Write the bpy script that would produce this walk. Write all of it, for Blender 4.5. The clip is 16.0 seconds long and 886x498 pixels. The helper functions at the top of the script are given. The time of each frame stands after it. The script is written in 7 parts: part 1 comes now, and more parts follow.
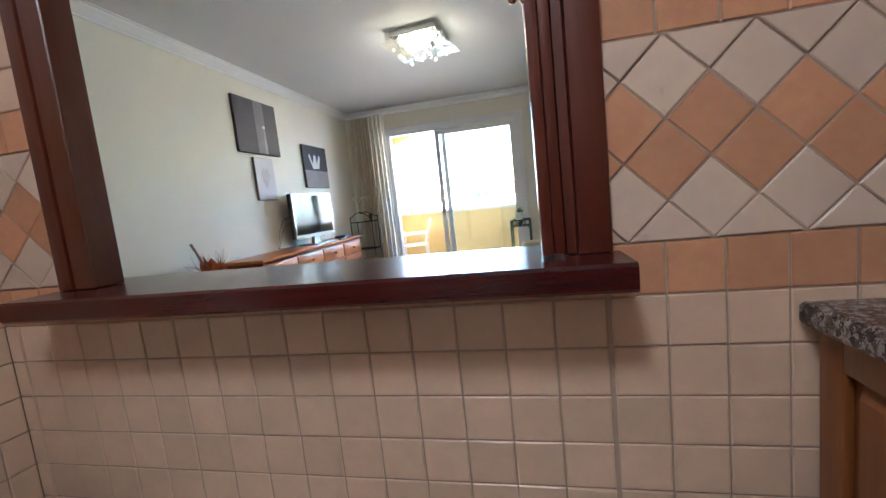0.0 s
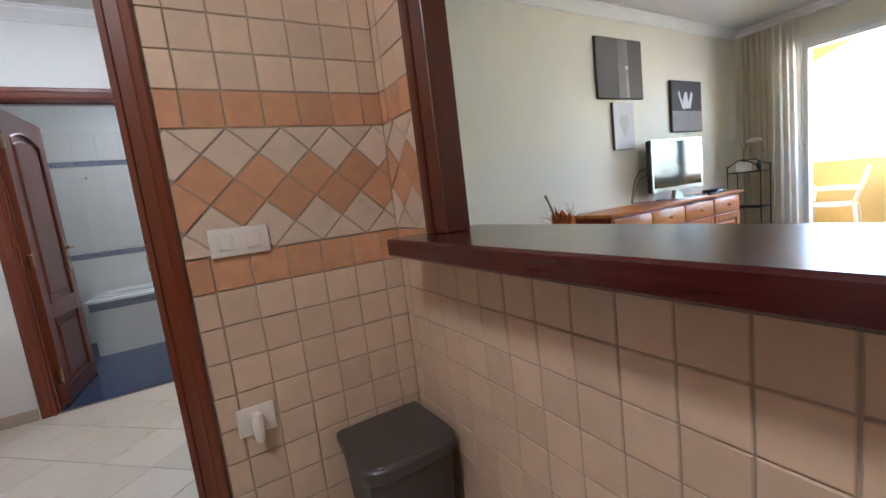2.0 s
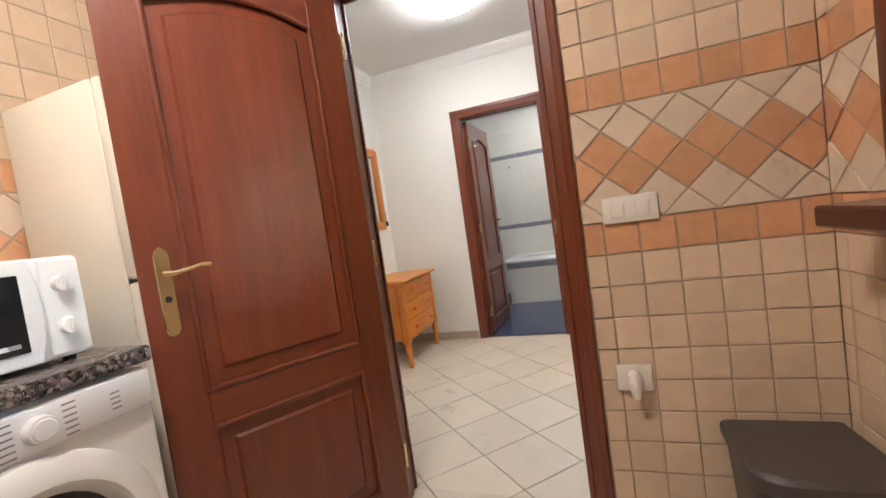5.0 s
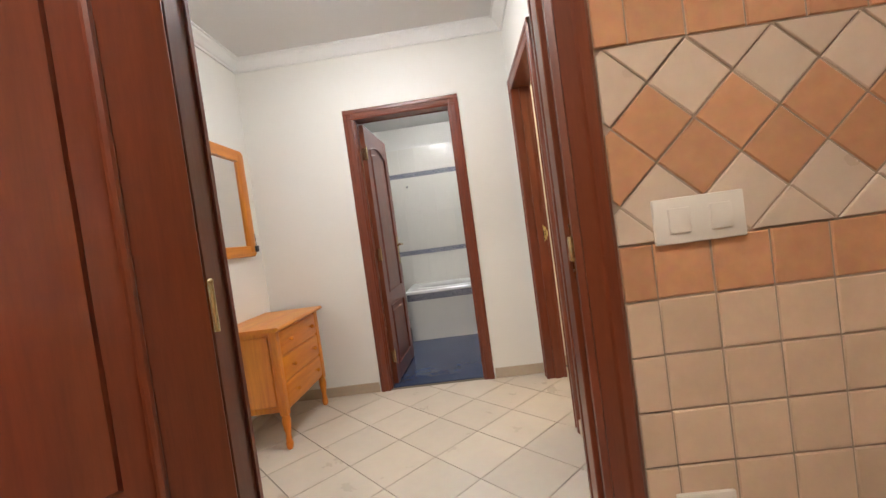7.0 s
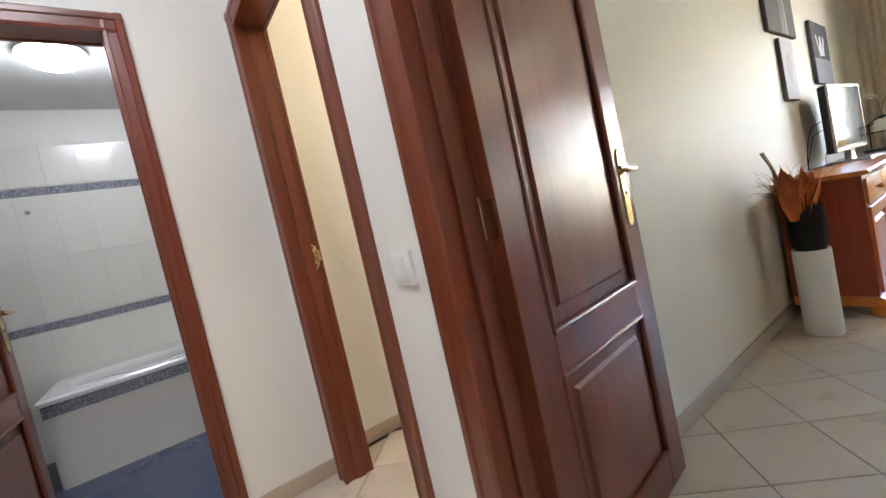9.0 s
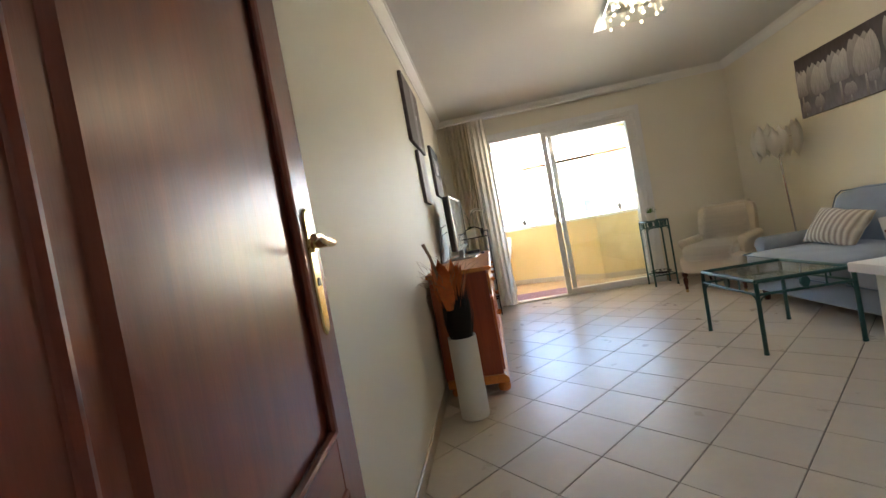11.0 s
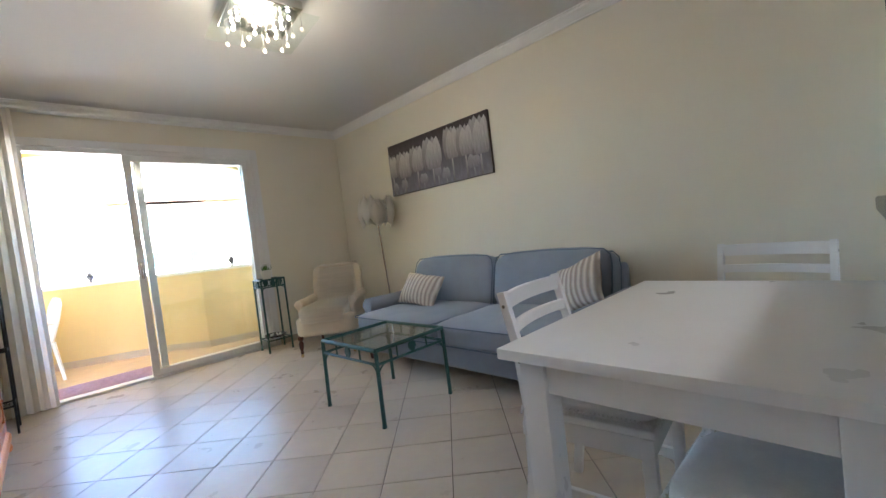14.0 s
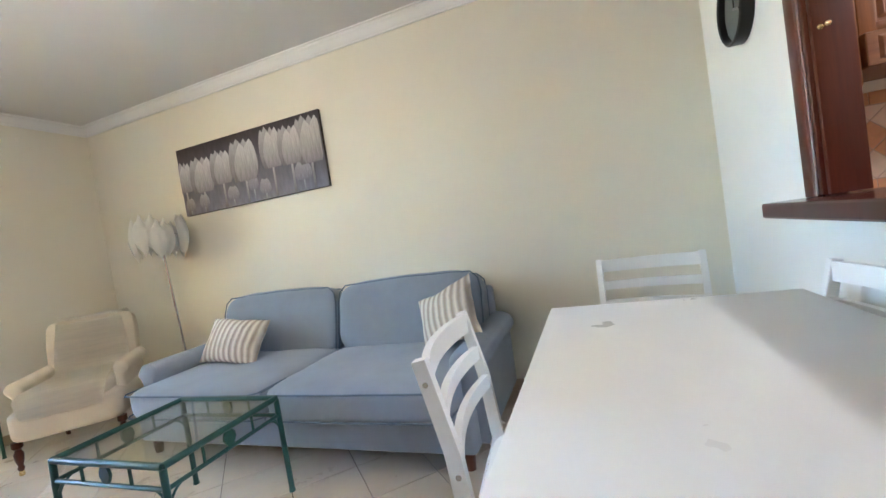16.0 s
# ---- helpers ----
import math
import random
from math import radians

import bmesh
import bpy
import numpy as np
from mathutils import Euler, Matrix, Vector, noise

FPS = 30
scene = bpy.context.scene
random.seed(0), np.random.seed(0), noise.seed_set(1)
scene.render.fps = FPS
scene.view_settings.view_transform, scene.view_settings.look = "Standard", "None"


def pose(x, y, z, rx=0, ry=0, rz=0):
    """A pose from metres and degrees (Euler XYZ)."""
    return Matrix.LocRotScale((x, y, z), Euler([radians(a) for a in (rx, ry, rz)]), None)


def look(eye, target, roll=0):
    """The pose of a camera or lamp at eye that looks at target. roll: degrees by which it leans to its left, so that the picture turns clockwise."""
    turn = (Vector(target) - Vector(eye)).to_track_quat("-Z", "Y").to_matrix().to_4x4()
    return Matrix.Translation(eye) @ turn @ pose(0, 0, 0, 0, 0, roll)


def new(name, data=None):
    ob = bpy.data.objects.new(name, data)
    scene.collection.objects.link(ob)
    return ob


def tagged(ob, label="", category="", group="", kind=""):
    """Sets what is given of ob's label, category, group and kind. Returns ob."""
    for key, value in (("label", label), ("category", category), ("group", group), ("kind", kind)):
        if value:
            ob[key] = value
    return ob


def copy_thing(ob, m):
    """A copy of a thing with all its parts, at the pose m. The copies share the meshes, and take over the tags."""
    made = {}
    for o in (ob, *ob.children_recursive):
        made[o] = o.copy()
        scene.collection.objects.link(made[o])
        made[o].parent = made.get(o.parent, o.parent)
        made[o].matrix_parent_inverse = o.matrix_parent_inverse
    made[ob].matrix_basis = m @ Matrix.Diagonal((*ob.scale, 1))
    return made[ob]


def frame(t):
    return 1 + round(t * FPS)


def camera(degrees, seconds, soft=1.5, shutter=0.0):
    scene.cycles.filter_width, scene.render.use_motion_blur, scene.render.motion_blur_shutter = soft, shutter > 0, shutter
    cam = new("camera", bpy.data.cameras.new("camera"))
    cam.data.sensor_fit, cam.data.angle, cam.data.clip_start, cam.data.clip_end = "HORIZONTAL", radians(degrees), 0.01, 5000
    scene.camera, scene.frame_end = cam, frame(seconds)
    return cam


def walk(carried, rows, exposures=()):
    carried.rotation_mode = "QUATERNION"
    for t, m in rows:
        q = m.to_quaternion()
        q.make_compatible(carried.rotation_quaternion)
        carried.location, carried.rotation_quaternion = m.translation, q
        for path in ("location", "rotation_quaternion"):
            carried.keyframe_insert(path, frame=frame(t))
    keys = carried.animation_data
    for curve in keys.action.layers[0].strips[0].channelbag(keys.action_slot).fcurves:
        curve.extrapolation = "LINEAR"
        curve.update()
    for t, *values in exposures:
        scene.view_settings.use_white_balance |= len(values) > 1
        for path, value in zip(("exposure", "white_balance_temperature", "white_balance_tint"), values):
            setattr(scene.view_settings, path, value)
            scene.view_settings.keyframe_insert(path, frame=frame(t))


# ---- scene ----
cam = camera(94.7, 16.0)
PATH = [
    (0, (0.073, 0.077, 1.148), (-0.354, 2.017, 0.92), -6.0),
    (0.5, (0.079, 0.127, 1.137), (-0.765, 1.926, 0.917), -6.3),
    (1, (0.04, 0.117, 1.136), (-1.138, 1.716, 0.904), -6.7),
    (1.5, (-0.01, 0.192, 1.129), (-1.467, 1.538, 0.876), -6.6),
    (2, (-0.06, 0.318, 1.124), (-1.776, 1.314, 0.868), -6.9),
    (2.5, (-0.069, 0.372, 1.11), (-1.983, 0.908, 0.883), -7.3),
    (3, (-0.036, 0.415, 1.117), (-2.024, 0.464, 0.906), -7.4),
    (3.5, (-0.001, 0.433, 1.113), (-1.954, 0.033, 0.945), -7.5),
    (4, (0.031, 0.41, 1.106), (-1.819, -0.34, 0.978), -7.6),
    (6.5, (-0.31, 0.041, 1.092), (-2.289, -0.238, 1.02), -8.4),
    (7, (-0.633, -0.007, 1.095), (-2.629, -0.114, 1.033), -7.8),
    (7.5, (-0.903, -0.069, 1.089), (-2.901, -0.021, 1.015), -8.3),
    (8, (-1.18, -0.154, 1.055), (-3.158, 0.131, 0.975), -9.8),
    (8.5, (-1.458, -0.15, 1.018), (-3.337, 0.53, 0.924), -11.4),
    (9, (-1.693, -0.054, 1.032), (-3.313, 1.113, 0.916), -12.7),
    (9.5, (-1.894, 0.058, 1.038), (-3.095, 1.653, 0.924), -12.9),
    (10, (-2.067, 0.174, 1.046), (-2.85, 2.013, 0.967), -12.8),
    (10.2, (-2.09, 0.226, 1.039), (-2.741, 2.117, 0.987), -13.0),
    (12.3, (-2.004, 0.803, 1.054), (-1.688, 2.777, 0.996), -2.6),
    (12.5, (-2.003, 0.839, 1.062), (-1.59, 2.794, 0.993), -2.4),
    (13, (-1.985, 0.926, 1.055), (-1.284, 2.797, 0.976), -3.3),
    (13.5, (-1.918, 1.028, 1.058), (-0.877, 2.734, 0.986), -5.3),
    (14, (-1.846, 1.14, 1.068), (-0.445, 2.565, 0.995), -6.8),
    (14.5, (-1.777, 1.223, 1.087), (-0.087, 2.287, 0.989), -7.9),
    (15, (-1.728, 1.391, 1.091), (0.122, 2.145, 0.993), -8.8),
    (15.5, (-1.65, 1.526, 1.097), (0.246, 2.157, 1.008), -9.1),
    (16, (-1.467, 1.653, 1.083), (0.411, 2.336, 1.012), -8.7),
]
EXPOSURE = [
    (0.0, 4.8, 5050, 12), (1.5, 4.85, 5200, 12), (2.5, 5.1, 5350, 12), (3.5, 5.5, 5750, 12), (4.0, 5.5, 5950, 12),
    (7.0, 5.45, 6200, 13), (8.0, 5.4, 6250, 12), (8.5, 5.3, 5850, 12), (9.0, 5.25, 5700, 13), (9.5, 4.95, 5750, 13),
    (10.0, 4.6, 6400, 14), (12.5, 4.6, 5600, 14), (13.5, 4.7, 5500, 15), (14.0, 4.8, 5450, 15), (14.5, 5.2, 5400, 14),
    (15.0, 5.6, 5400, 13), (16.0, 5.7, 5400, 13),
]
walk(cam, [(t, look(eye, target, roll)) for t, eye, target, roll in PATH], exposures=EXPOSURE)

# ---- world, sun, lamps ----
SUN_UP, SUN_TURN = 48.0, 205.0  # degrees: elevation, compass turn from +y towards +x
sky_world = bpy.data.worlds.new("sky")
scene.world = sky_world
sky_world.use_nodes = True
_n = sky_world.node_tree.nodes
_sky = _n.new("ShaderNodeTexSky")
_sky.sky_type, _sky.sun_disc = "NISHITA", False
_sky.sun_elevation, _sky.sun_rotation = radians(SUN_UP), radians(SUN_TURN)
_n["Background"].inputs["Strength"].default_value = 0.15
sky_world.node_tree.links.new(_sky.outputs[0], _n["Background"].inputs["Color"])


def lamp(name, kind, m, watts, colour, size=0.1, size_y=None):
    data = bpy.data.lights.new(name, kind)
    data.energy, data.color = watts, colour
    if kind == "AREA":
        data.size = size
        if size_y:
            data.shape, data.size_y = "RECTANGLE", size_y
    elif kind == "POINT":
        data.shadow_soft_size = size
    ob = new(name, data)
    ob.matrix_world = m
    return ob


_d = Vector((math.sin(radians(SUN_TURN)) * math.cos(radians(SUN_UP)), math.cos(radians(SUN_TURN)) * math.cos(radians(SUN_UP)), math.sin(radians(SUN_UP))))
sun = lamp("sun", "SUN", look(_d * 50, (0, 0, 0)), 5.0, (1.0, 0.95, 0.87))
sun.data.angle = radians(0.5)
# the lit halogen fitting of the living room
lamp("halogen_glow", "POINT", pose(-0.72, 3.65, 2.36), 0.55, (1.0, 0.76, 0.48), 0.12)
# ---- helpers of the scene ----


def thing(name, m=None, label="", category="", group="", kind=""):
    ob = new(name)
    ob.empty_display_size = 0.1
    ob.matrix_world = m if m is not None else Matrix()
    return tagged(ob, label, category, group, kind)


def finish(bm, name, angle=35):
    bmesh.ops.recalc_face_normals(bm, faces=bm.faces)
    me = bpy.data.meshes.new(name)
    bm.to_mesh(me)
    bm.free()
    for p in me.polygons:
        p.use_smooth = True
    me.set_sharp_from_angle(angle=radians(angle))
    return me


def part(name, bm, material, parent, label="", m=None, angle=35):
    me = finish(bm, name, angle)
    me.materials.append(material)
    ob = new(name, me)
    ob.parent = parent
    if m is not None:
        ob.matrix_basis = m
    if label:
        ob["label"] = label
    return ob


def solid(name, bm, material, label="", category="", group="", kind="", m=None, angle=35):
    """A thing that is one mesh."""
    return tagged(part(name, bm, material, None, "", m, angle), label, category, group, kind)


def B():
    return bmesh.new()


def box(bm, a, b, bev=0.0, seg=2, m=None):
    """A box between the corners a and b, with rounded edges."""
    c, s = [(p + q) / 2 for p, q in zip(a, b)], [abs(q - p) for p, q in zip(a, b)]
    vs = bmesh.ops.create_cube(bm, size=1, matrix=Matrix.LocRotScale(c, None, s))["verts"]
    if bev:
        es = list({e for v in vs for e in v.link_edges})
        vs = [v for v in bmesh.ops.bevel(bm, geom=es, offset=bev, segments=seg, profile=0.5, affect="EDGES")["verts"]]
    if m is not None:
        bmesh.ops.transform(bm, matrix=m, verts=list(set(vs)))
    return bm


def rod(bm, p, q, r, r2=None, n=10):
    p, q = Vector(p), Vector(q)
    d = q - p
    m = Matrix.Translation((p + q) / 2) @ d.to_track_quat("Z", "Y").to_matrix().to_4x4()
    bmesh.ops.create_cone(bm, cap_ends=True, segments=n, radius1=r, radius2=r if r2 is None else r2, depth=d.length, matrix=m)
    return bm


def ball(bm, c, r, squash=(1, 1, 1), n=12):
    bmesh.ops.create_uvsphere(bm, u_segments=n, v_segments=max(6, n // 2 + 2), radius=r, matrix=Matrix.LocRotScale(c, None, squash))
    return bm


def place3(axis, u, v, w):
    return (w, u, v) if axis == "x" else (u, w, v) if axis == "y" else (u, v, w)


def prism(bm, pts, axis, a, b, bev=0.0):
    """A flat outline drawn out along an axis from a to b, its b side chamfered by bev."""
    lo = [bm.verts.new(place3(axis, u, v, a)) for u, v in pts]
    s = bev if b > a else -bev
    rings = [lo, [bm.verts.new(place3(axis, u, v, b - s)) for u, v in pts]]
    if bev:
        n = len(pts)
        ins = []
        area = sum(pts[i][0] * pts[(i + 1) % n][1] - pts[(i + 1) % n][0] * pts[i][1] for i in range(n))
        for i in range(n):
            p0, p1, p2 = Vector(pts[i - 1]), Vector(pts[i]), Vector(pts[(i + 1) % n])
            d1, d2 = (p1 - p0).normalized(), (p2 - p1).normalized()
            n1, n2 = Vector((-d1.y, d1.x)), Vector((-d2.y, d2.x))
            k = (n1 + n2) / max(0.3, 1 + n1.dot(n2)) * bev * (1 if area > 0 else -1)
            ins.append(p1 + k)
        rings.append([bm.verts.new(place3(axis, p.x, p.y, b)) for p in ins])
    bm.faces.new(rings[0])
    bm.faces.new(rings[-1])
    for r0, r1 in zip(rings, rings[1:]):
        for i in range(len(r0)):
            j = (i + 1) % len(r0)
            bm.faces.new((r0[i], r0[j], r1[j], r1[i]))
    return bm


def lathe(bm, prof, c=(0, 0, 0), n=18, cap=True):
    """A turned shape from (radius, height) pairs."""
    rings = [[bm.verts.new((c[0] + r * math.cos(6.28318 * i / n), c[1] + r * math.sin(6.28318 * i / n), c[2] + z)) for i in range(n)] for r, z in prof]
    for r0, r1 in zip(rings, rings[1:]):
        for i in range(n):
            j = (i + 1) % n
            bm.faces.new((r0[i], r0[j], r1[j], r1[i]))
    if cap:
        bm.faces.new(rings[0])
        bm.faces.new(rings[-1])
    return bm


def tube(bm, pts, r, n=8):
    """A bent rod along points."""
    pts = [Vector(p) for p in pts]
    rs = r if isinstance(r, (list, tuple)) else [r] * len(pts)
    rings = []
    side = None
    for i, p in enumerate(pts):
        d = (pts[min(i + 1, len(pts) - 1)] - pts[max(i - 1, 0)]).normalized()
        if side is None:
            side = d.orthogonal().normalized()
        side = (side - d * side.dot(d)).normalized()
        up = d.cross(side)
        rings.append([bm.verts.new(p + (side * math.cos(6.28318 * k / n) + up * math.sin(6.28318 * k / n)) * rs[i]) for k in range(n)])
    for r0, r1 in zip(rings, rings[1:]):
        for i in range(n):
            j = (i + 1) % n
            bm.faces.new((r0[i], r0[j], r1[j], r1[i]))
    bm.faces.new(rings[0])
    bm.faces.new(rings[-1])
    return bm


def pad(bm, size, power=5.0, cuts=9, soft=0.0, seed=0, m=None, puff=0.0):
    """A cushion: a cube rounded into a superellipsoid, with soft creases."""
    vs = bmesh.ops.create_cube(bm, size=2)["verts"]
    es = list({e for v in vs for e in v.link_edges})
    bmesh.ops.subdivide_edges(bm, edges=es, cuts=cuts, use_grid_fill=True)
    vs = list(bm.verts)
    for v in vs:
        k = (abs(v.co.x) ** power + abs(v.co.y) ** power + abs(v.co.z) ** power) ** (1 / power)
        p = v.co / k
        edge = (1 - abs(p.x) ** 4) * (1 - abs(p.y) ** 4)
        q = Vector((p.x * size[0] / 2, p.y * size[1] / 2, p.z * size[2] / 2 * (1 + puff * (edge - 0.5))))
        if soft:
            q += noise.noise_vector(q * 7 + Vector((seed, 0, 0))) * soft
        v.co = q
    if m is not None:
        bmesh.ops.transform(bm, matrix=m, verts=vs)
    return bm


# ---- materials ----


def base_mat(name):
    m = bpy.data.materials.new(name)
    m.use_nodes = True
    nt = m.node_tree
    return m, nt, nt.nodes["Principled BSDF"]


def nd(nt, kind, **inputs):
    n = nt.nodes.new(kind)
    for k, v in inputs.items():
        n.inputs[k.replace("_", " ")].default_value = v
    return n


def mixc(nt, fac, a, b, mode="MIX"):
    n = nt.nodes.new("ShaderNodeMix")
    n.data_type, n.blend_type = "RGBA", mode
    for sock, v in ((n.inputs[0], fac), (n.inputs[6], a), (n.inputs[7], b)):
        if isinstance(v, bpy.types.NodeSocket):
            nt.links.new(v, sock)
        else:
            sock.default_value = v if not isinstance(v, tuple) else (*v, 1)
    return n.outputs[2]


def surf(name, colour, rough=0.5, metal=0.0, var=0.12, scale=3.0, fine=80.0, bump=0.05, tint=None, rnd=0.0, spec=0.5, sheen=0.0, emit=None, stretch=(1, 1, 1), coat=0.0):
    """Paint, plaster, metal, cloth: a base colour with broad stains and fine grain."""
    m, nt, p = base_mat(name)
    tc = nd(nt, "ShaderNodeTexCoord")
    mp = nd(nt, "ShaderNodeMapping", Scale=stretch)
    nt.links.new(tc.outputs["Object"], mp.inputs["Vector"])
    big = nd(nt, "ShaderNodeTexNoise", Scale=scale, Detail=4.0, Roughness=0.6)
    small = nd(nt, "ShaderNodeTexNoise", Scale=fine, Detail=3.0)
    for t in (big, small):
        nt.links.new(mp.outputs[0], t.inputs["Vector"])
    dark = tint if tint else tuple(c * (1 - 2 * var) for c in colour)
    lite = tuple(min(1, c * (1 + var)) for c in colour)
    c = mixc(nt, big.outputs["Fac"], dark, lite)
    c = mixc(nt, 0.35 * min(1, var * 4), c, small.outputs["Color"], "SOFT_LIGHT")
    if rnd:
        # every piece takes its own stretch of the pattern
        info = nd(nt, "ShaderNodeObjectInfo")
        off = nt.nodes.new("ShaderNodeVectorMath")
        off.operation = "SCALE"
        off.inputs[0].default_value = (37.0, 53.0, 71.0)
        nt.links.new(info.outputs["Random"], off.inputs["Scale"])
        nt.links.new(off.outputs[0], mp.inputs["Location"])
        hs = nd(nt, "ShaderNodeHueSaturation")
        mr = nd(nt, "ShaderNodeMapRange", To_Min=1 - rnd, To_Max=1 + rnd)
        nt.links.new(info.outputs["Random"], mr.inputs["Value"])
        nt.links.new(mr.outputs[0], hs.inputs["Value"])
        nt.links.new(c, hs.inputs["Color"])
        c = hs.outputs[0]
    nt.links.new(c, p.inputs["Base Color"])
    rr = nd(nt, "ShaderNodeMapRange", To_Min=max(0.02, rough - 0.08), To_Max=min(1, rough + 0.08))
    nt.links.new(big.outputs["Fac"], rr.inputs["Value"])
    nt.links.new(rr.outputs[0], p.inputs["Roughness"])
    p.inputs["Metallic"].default_value = metal
    p.inputs["Specular IOR Level"].default_value = spec
    p.inputs["Sheen Weight"].default_value = sheen
    p.inputs["Coat Weight"].default_value = coat
    if bump:
        b = nd(nt, "ShaderNodeBump", Strength=bump, Distance=0.01)
        nt.links.new(small.outputs["Fac"], b.inputs["Height"])
        nt.links.new(b.outputs[0], p.inputs["Normal"])
    if emit:
        p.inputs["Emission Color"].default_value = (*emit[0], 1)
        p.inputs["Emission Strength"].default_value = emit[1]
    return m


def wood(name, dark, lite, rough=0.35, along="z", scale=1.0, coat=0.0, bump=0.06):
    """Varnished timber: long grain along one axis, pores and broader colour bands."""
    m, nt, p = base_mat(name)
    tc = nd(nt, "ShaderNodeTexCoord")
    k = {"x": (1.2, 18, 18), "y": (18, 1.2, 18), "z": (18, 18, 1.2)}[along]
    mp = nd(nt, "ShaderNodeMapping", Scale=tuple(v * scale for v in k))
    nt.links.new(tc.outputs["Object"], mp.inputs["Vector"])
    g = nd(nt, "ShaderNodeTexNoise", Scale=1.5, Detail=6.0, Roughness=0.65, Distortion=0.6)
    pores = nd(nt, "ShaderNodeTexNoise", Scale=9.0, Detail=3.0, Roughness=0.7)
    bands = nd(nt, "ShaderNodeTexNoise", Scale=0.35, Detail=2.0)
    for t in (g, pores, bands):
        nt.links.new(mp.outputs[0], t.inputs["Vector"])
    ramp = nd(nt, "ShaderNodeMapRange", From_Min=0.3, From_Max=0.7)
    nt.links.new(g.outputs["Fac"], ramp.inputs["Value"])
    c = mixc(nt, ramp.outputs[0], dark, lite)
    c = mixc(nt, 0.3, c, bands.outputs["Color"], "SOFT_LIGHT")
    c = mixc(nt, 0.25, c, pores.outputs["Fac"], "SOFT_LIGHT")
    nt.links.new(c, p.inputs["Base Color"])
    rr = nd(nt, "ShaderNodeMapRange", To_Min=max(0.05, rough - 0.07), To_Max=rough + 0.08)
    nt.links.new(pores.outputs["Fac"], rr.inputs["Value"])
    nt.links.new(rr.outputs[0], p.inputs["Roughness"])
    p.inputs["Coat Weight"].default_value = coat
    p.inputs["Coat Roughness"].default_value = 0.26
    b = nd(nt, "ShaderNodeBump", Strength=bump, Distance=0.004)
    nt.links.new(pores.outputs["Fac"], b.inputs["Height"])
    nt.links.new(b.outputs[0], p.inputs["Normal"])
    return m


def glass(name, tint=(0.93, 0.97, 0.95)):
    m, nt, p = base_mat(name)
    tr = nd(nt, "ShaderNodeBsdfTransparent", Color=(*tint, 1))
    gl = nd(nt, "ShaderNodeBsdfGlossy", Roughness=0.01)
    lw = nd(nt, "ShaderNodeLayerWeight", Blend=0.5)
    pw = nt.nodes.new("ShaderNodeMath")
    pw.operation = "POWER"
    pw.inputs[1].default_value = 5.0
    nt.links.new(lw.outputs["Facing"], pw.inputs[0])
    fr = nd(nt, "ShaderNodeMapRange", To_Min=0.04, To_Max=0.9)
    nt.links.new(pw.outputs[0], fr.inputs["Value"])
    mx = nd(nt, "ShaderNodeMixShader")
    nt.links.new(fr.outputs[0], mx.inputs[0])
    nt.links.new(tr.outputs[0], mx.inputs[1])
    nt.links.new(gl.outputs[0], mx.inputs[2])
    nt.links.new(mx.outputs[0], nt.nodes["Material Output"].inputs["Surface"])
    return m


def speckle(name, colours, scale, rough):
    """Polished granite: crystals of several colours."""
    m, nt, p = base_mat(name)
    tc = nd(nt, "ShaderNodeTexCoord")
    v = nd(nt, "ShaderNodeTexVoronoi", Scale=scale)
    w = nd(nt, "ShaderNodeTexNoise", Scale=scale * 0.8, Detail=5.0, Roughness=0.7)
    warp = nd(nt, "ShaderNodeTexNoise", Scale=scale * 2, Detail=2.0)
    add = nt.nodes.new("ShaderNodeVectorMath")
    add.operation = "MULTIPLY_ADD"
    add.inputs[1].default_value = (0.02, 0.02, 0.02)
    nt.links.new(tc.outputs["Object"], warp.inputs["Vector"])
    nt.links.new(warp.outputs["Color"], add.inputs[0])
    nt.links.new(tc.outputs["Object"], add.inputs[2])
    nt.links.new(add.outputs[0], v.inputs["Vector"])
    nt.links.new(tc.outputs["Object"], w.inputs["Vector"])
    r = nt.nodes.new("ShaderNodeValToRGB")
    r.color_ramp.interpolation = "CONSTANT"
    els = r.color_ramp.elements
    while len(els) < len(colours):
        els.new(0.5)
    for i, (e, c) in enumerate(zip(els, colours)):
        e.position, e.color = i / len(colours), (*c, 1)
    sep = nd(nt, "ShaderNodeSeparateColor")
    nt.links.new(v.outputs["Color"], sep.inputs[0])
    nt.links.new(sep.outputs[0], r.inputs[0])
    c = mixc(nt, 0.5, r.outputs[0], w.outputs["Color"], "SOFT_LIGHT")
    nt.links.new(c, p.inputs["Base Color"])
    p.inputs["Roughness"].default_value = rough
    return m


M_WALL = surf("cream_wall_paint", (0.80, 0.76, 0.64), 0.6, var=0.035, scale=1.2, fine=120, bump=0.04)
M_WHITE = surf("white_wall_paint", (0.80, 0.79, 0.74), 0.6, var=0.02, scale=1.2, fine=120, bump=0.04)
M_TAN = surf("warm_wall_paint", (0.72, 0.63, 0.50), 0.6, var=0.03, scale=1.2, fine=120, bump=0.04)
M_CEIL = surf("ceiling_paint", (0.70, 0.69, 0.67), 0.7, var=0.02, scale=0.8, fine=150, bump=0.03)
M_CROWN = surf("plaster_moulding", (0.82, 0.82, 0.80), 0.55, var=0.02, fine=100, bump=0.03)
M_GROUT = surf("floor_grout", (0.13, 0.10, 0.075), 0.85, var=0.15, scale=4)
M_FLOOR = surf("cream_floor_tile", (0.59, 0.52, 0.43), 0.30, var=0.07, scale=5, fine=26, bump=0.02, rnd=0.05, spec=0.2)
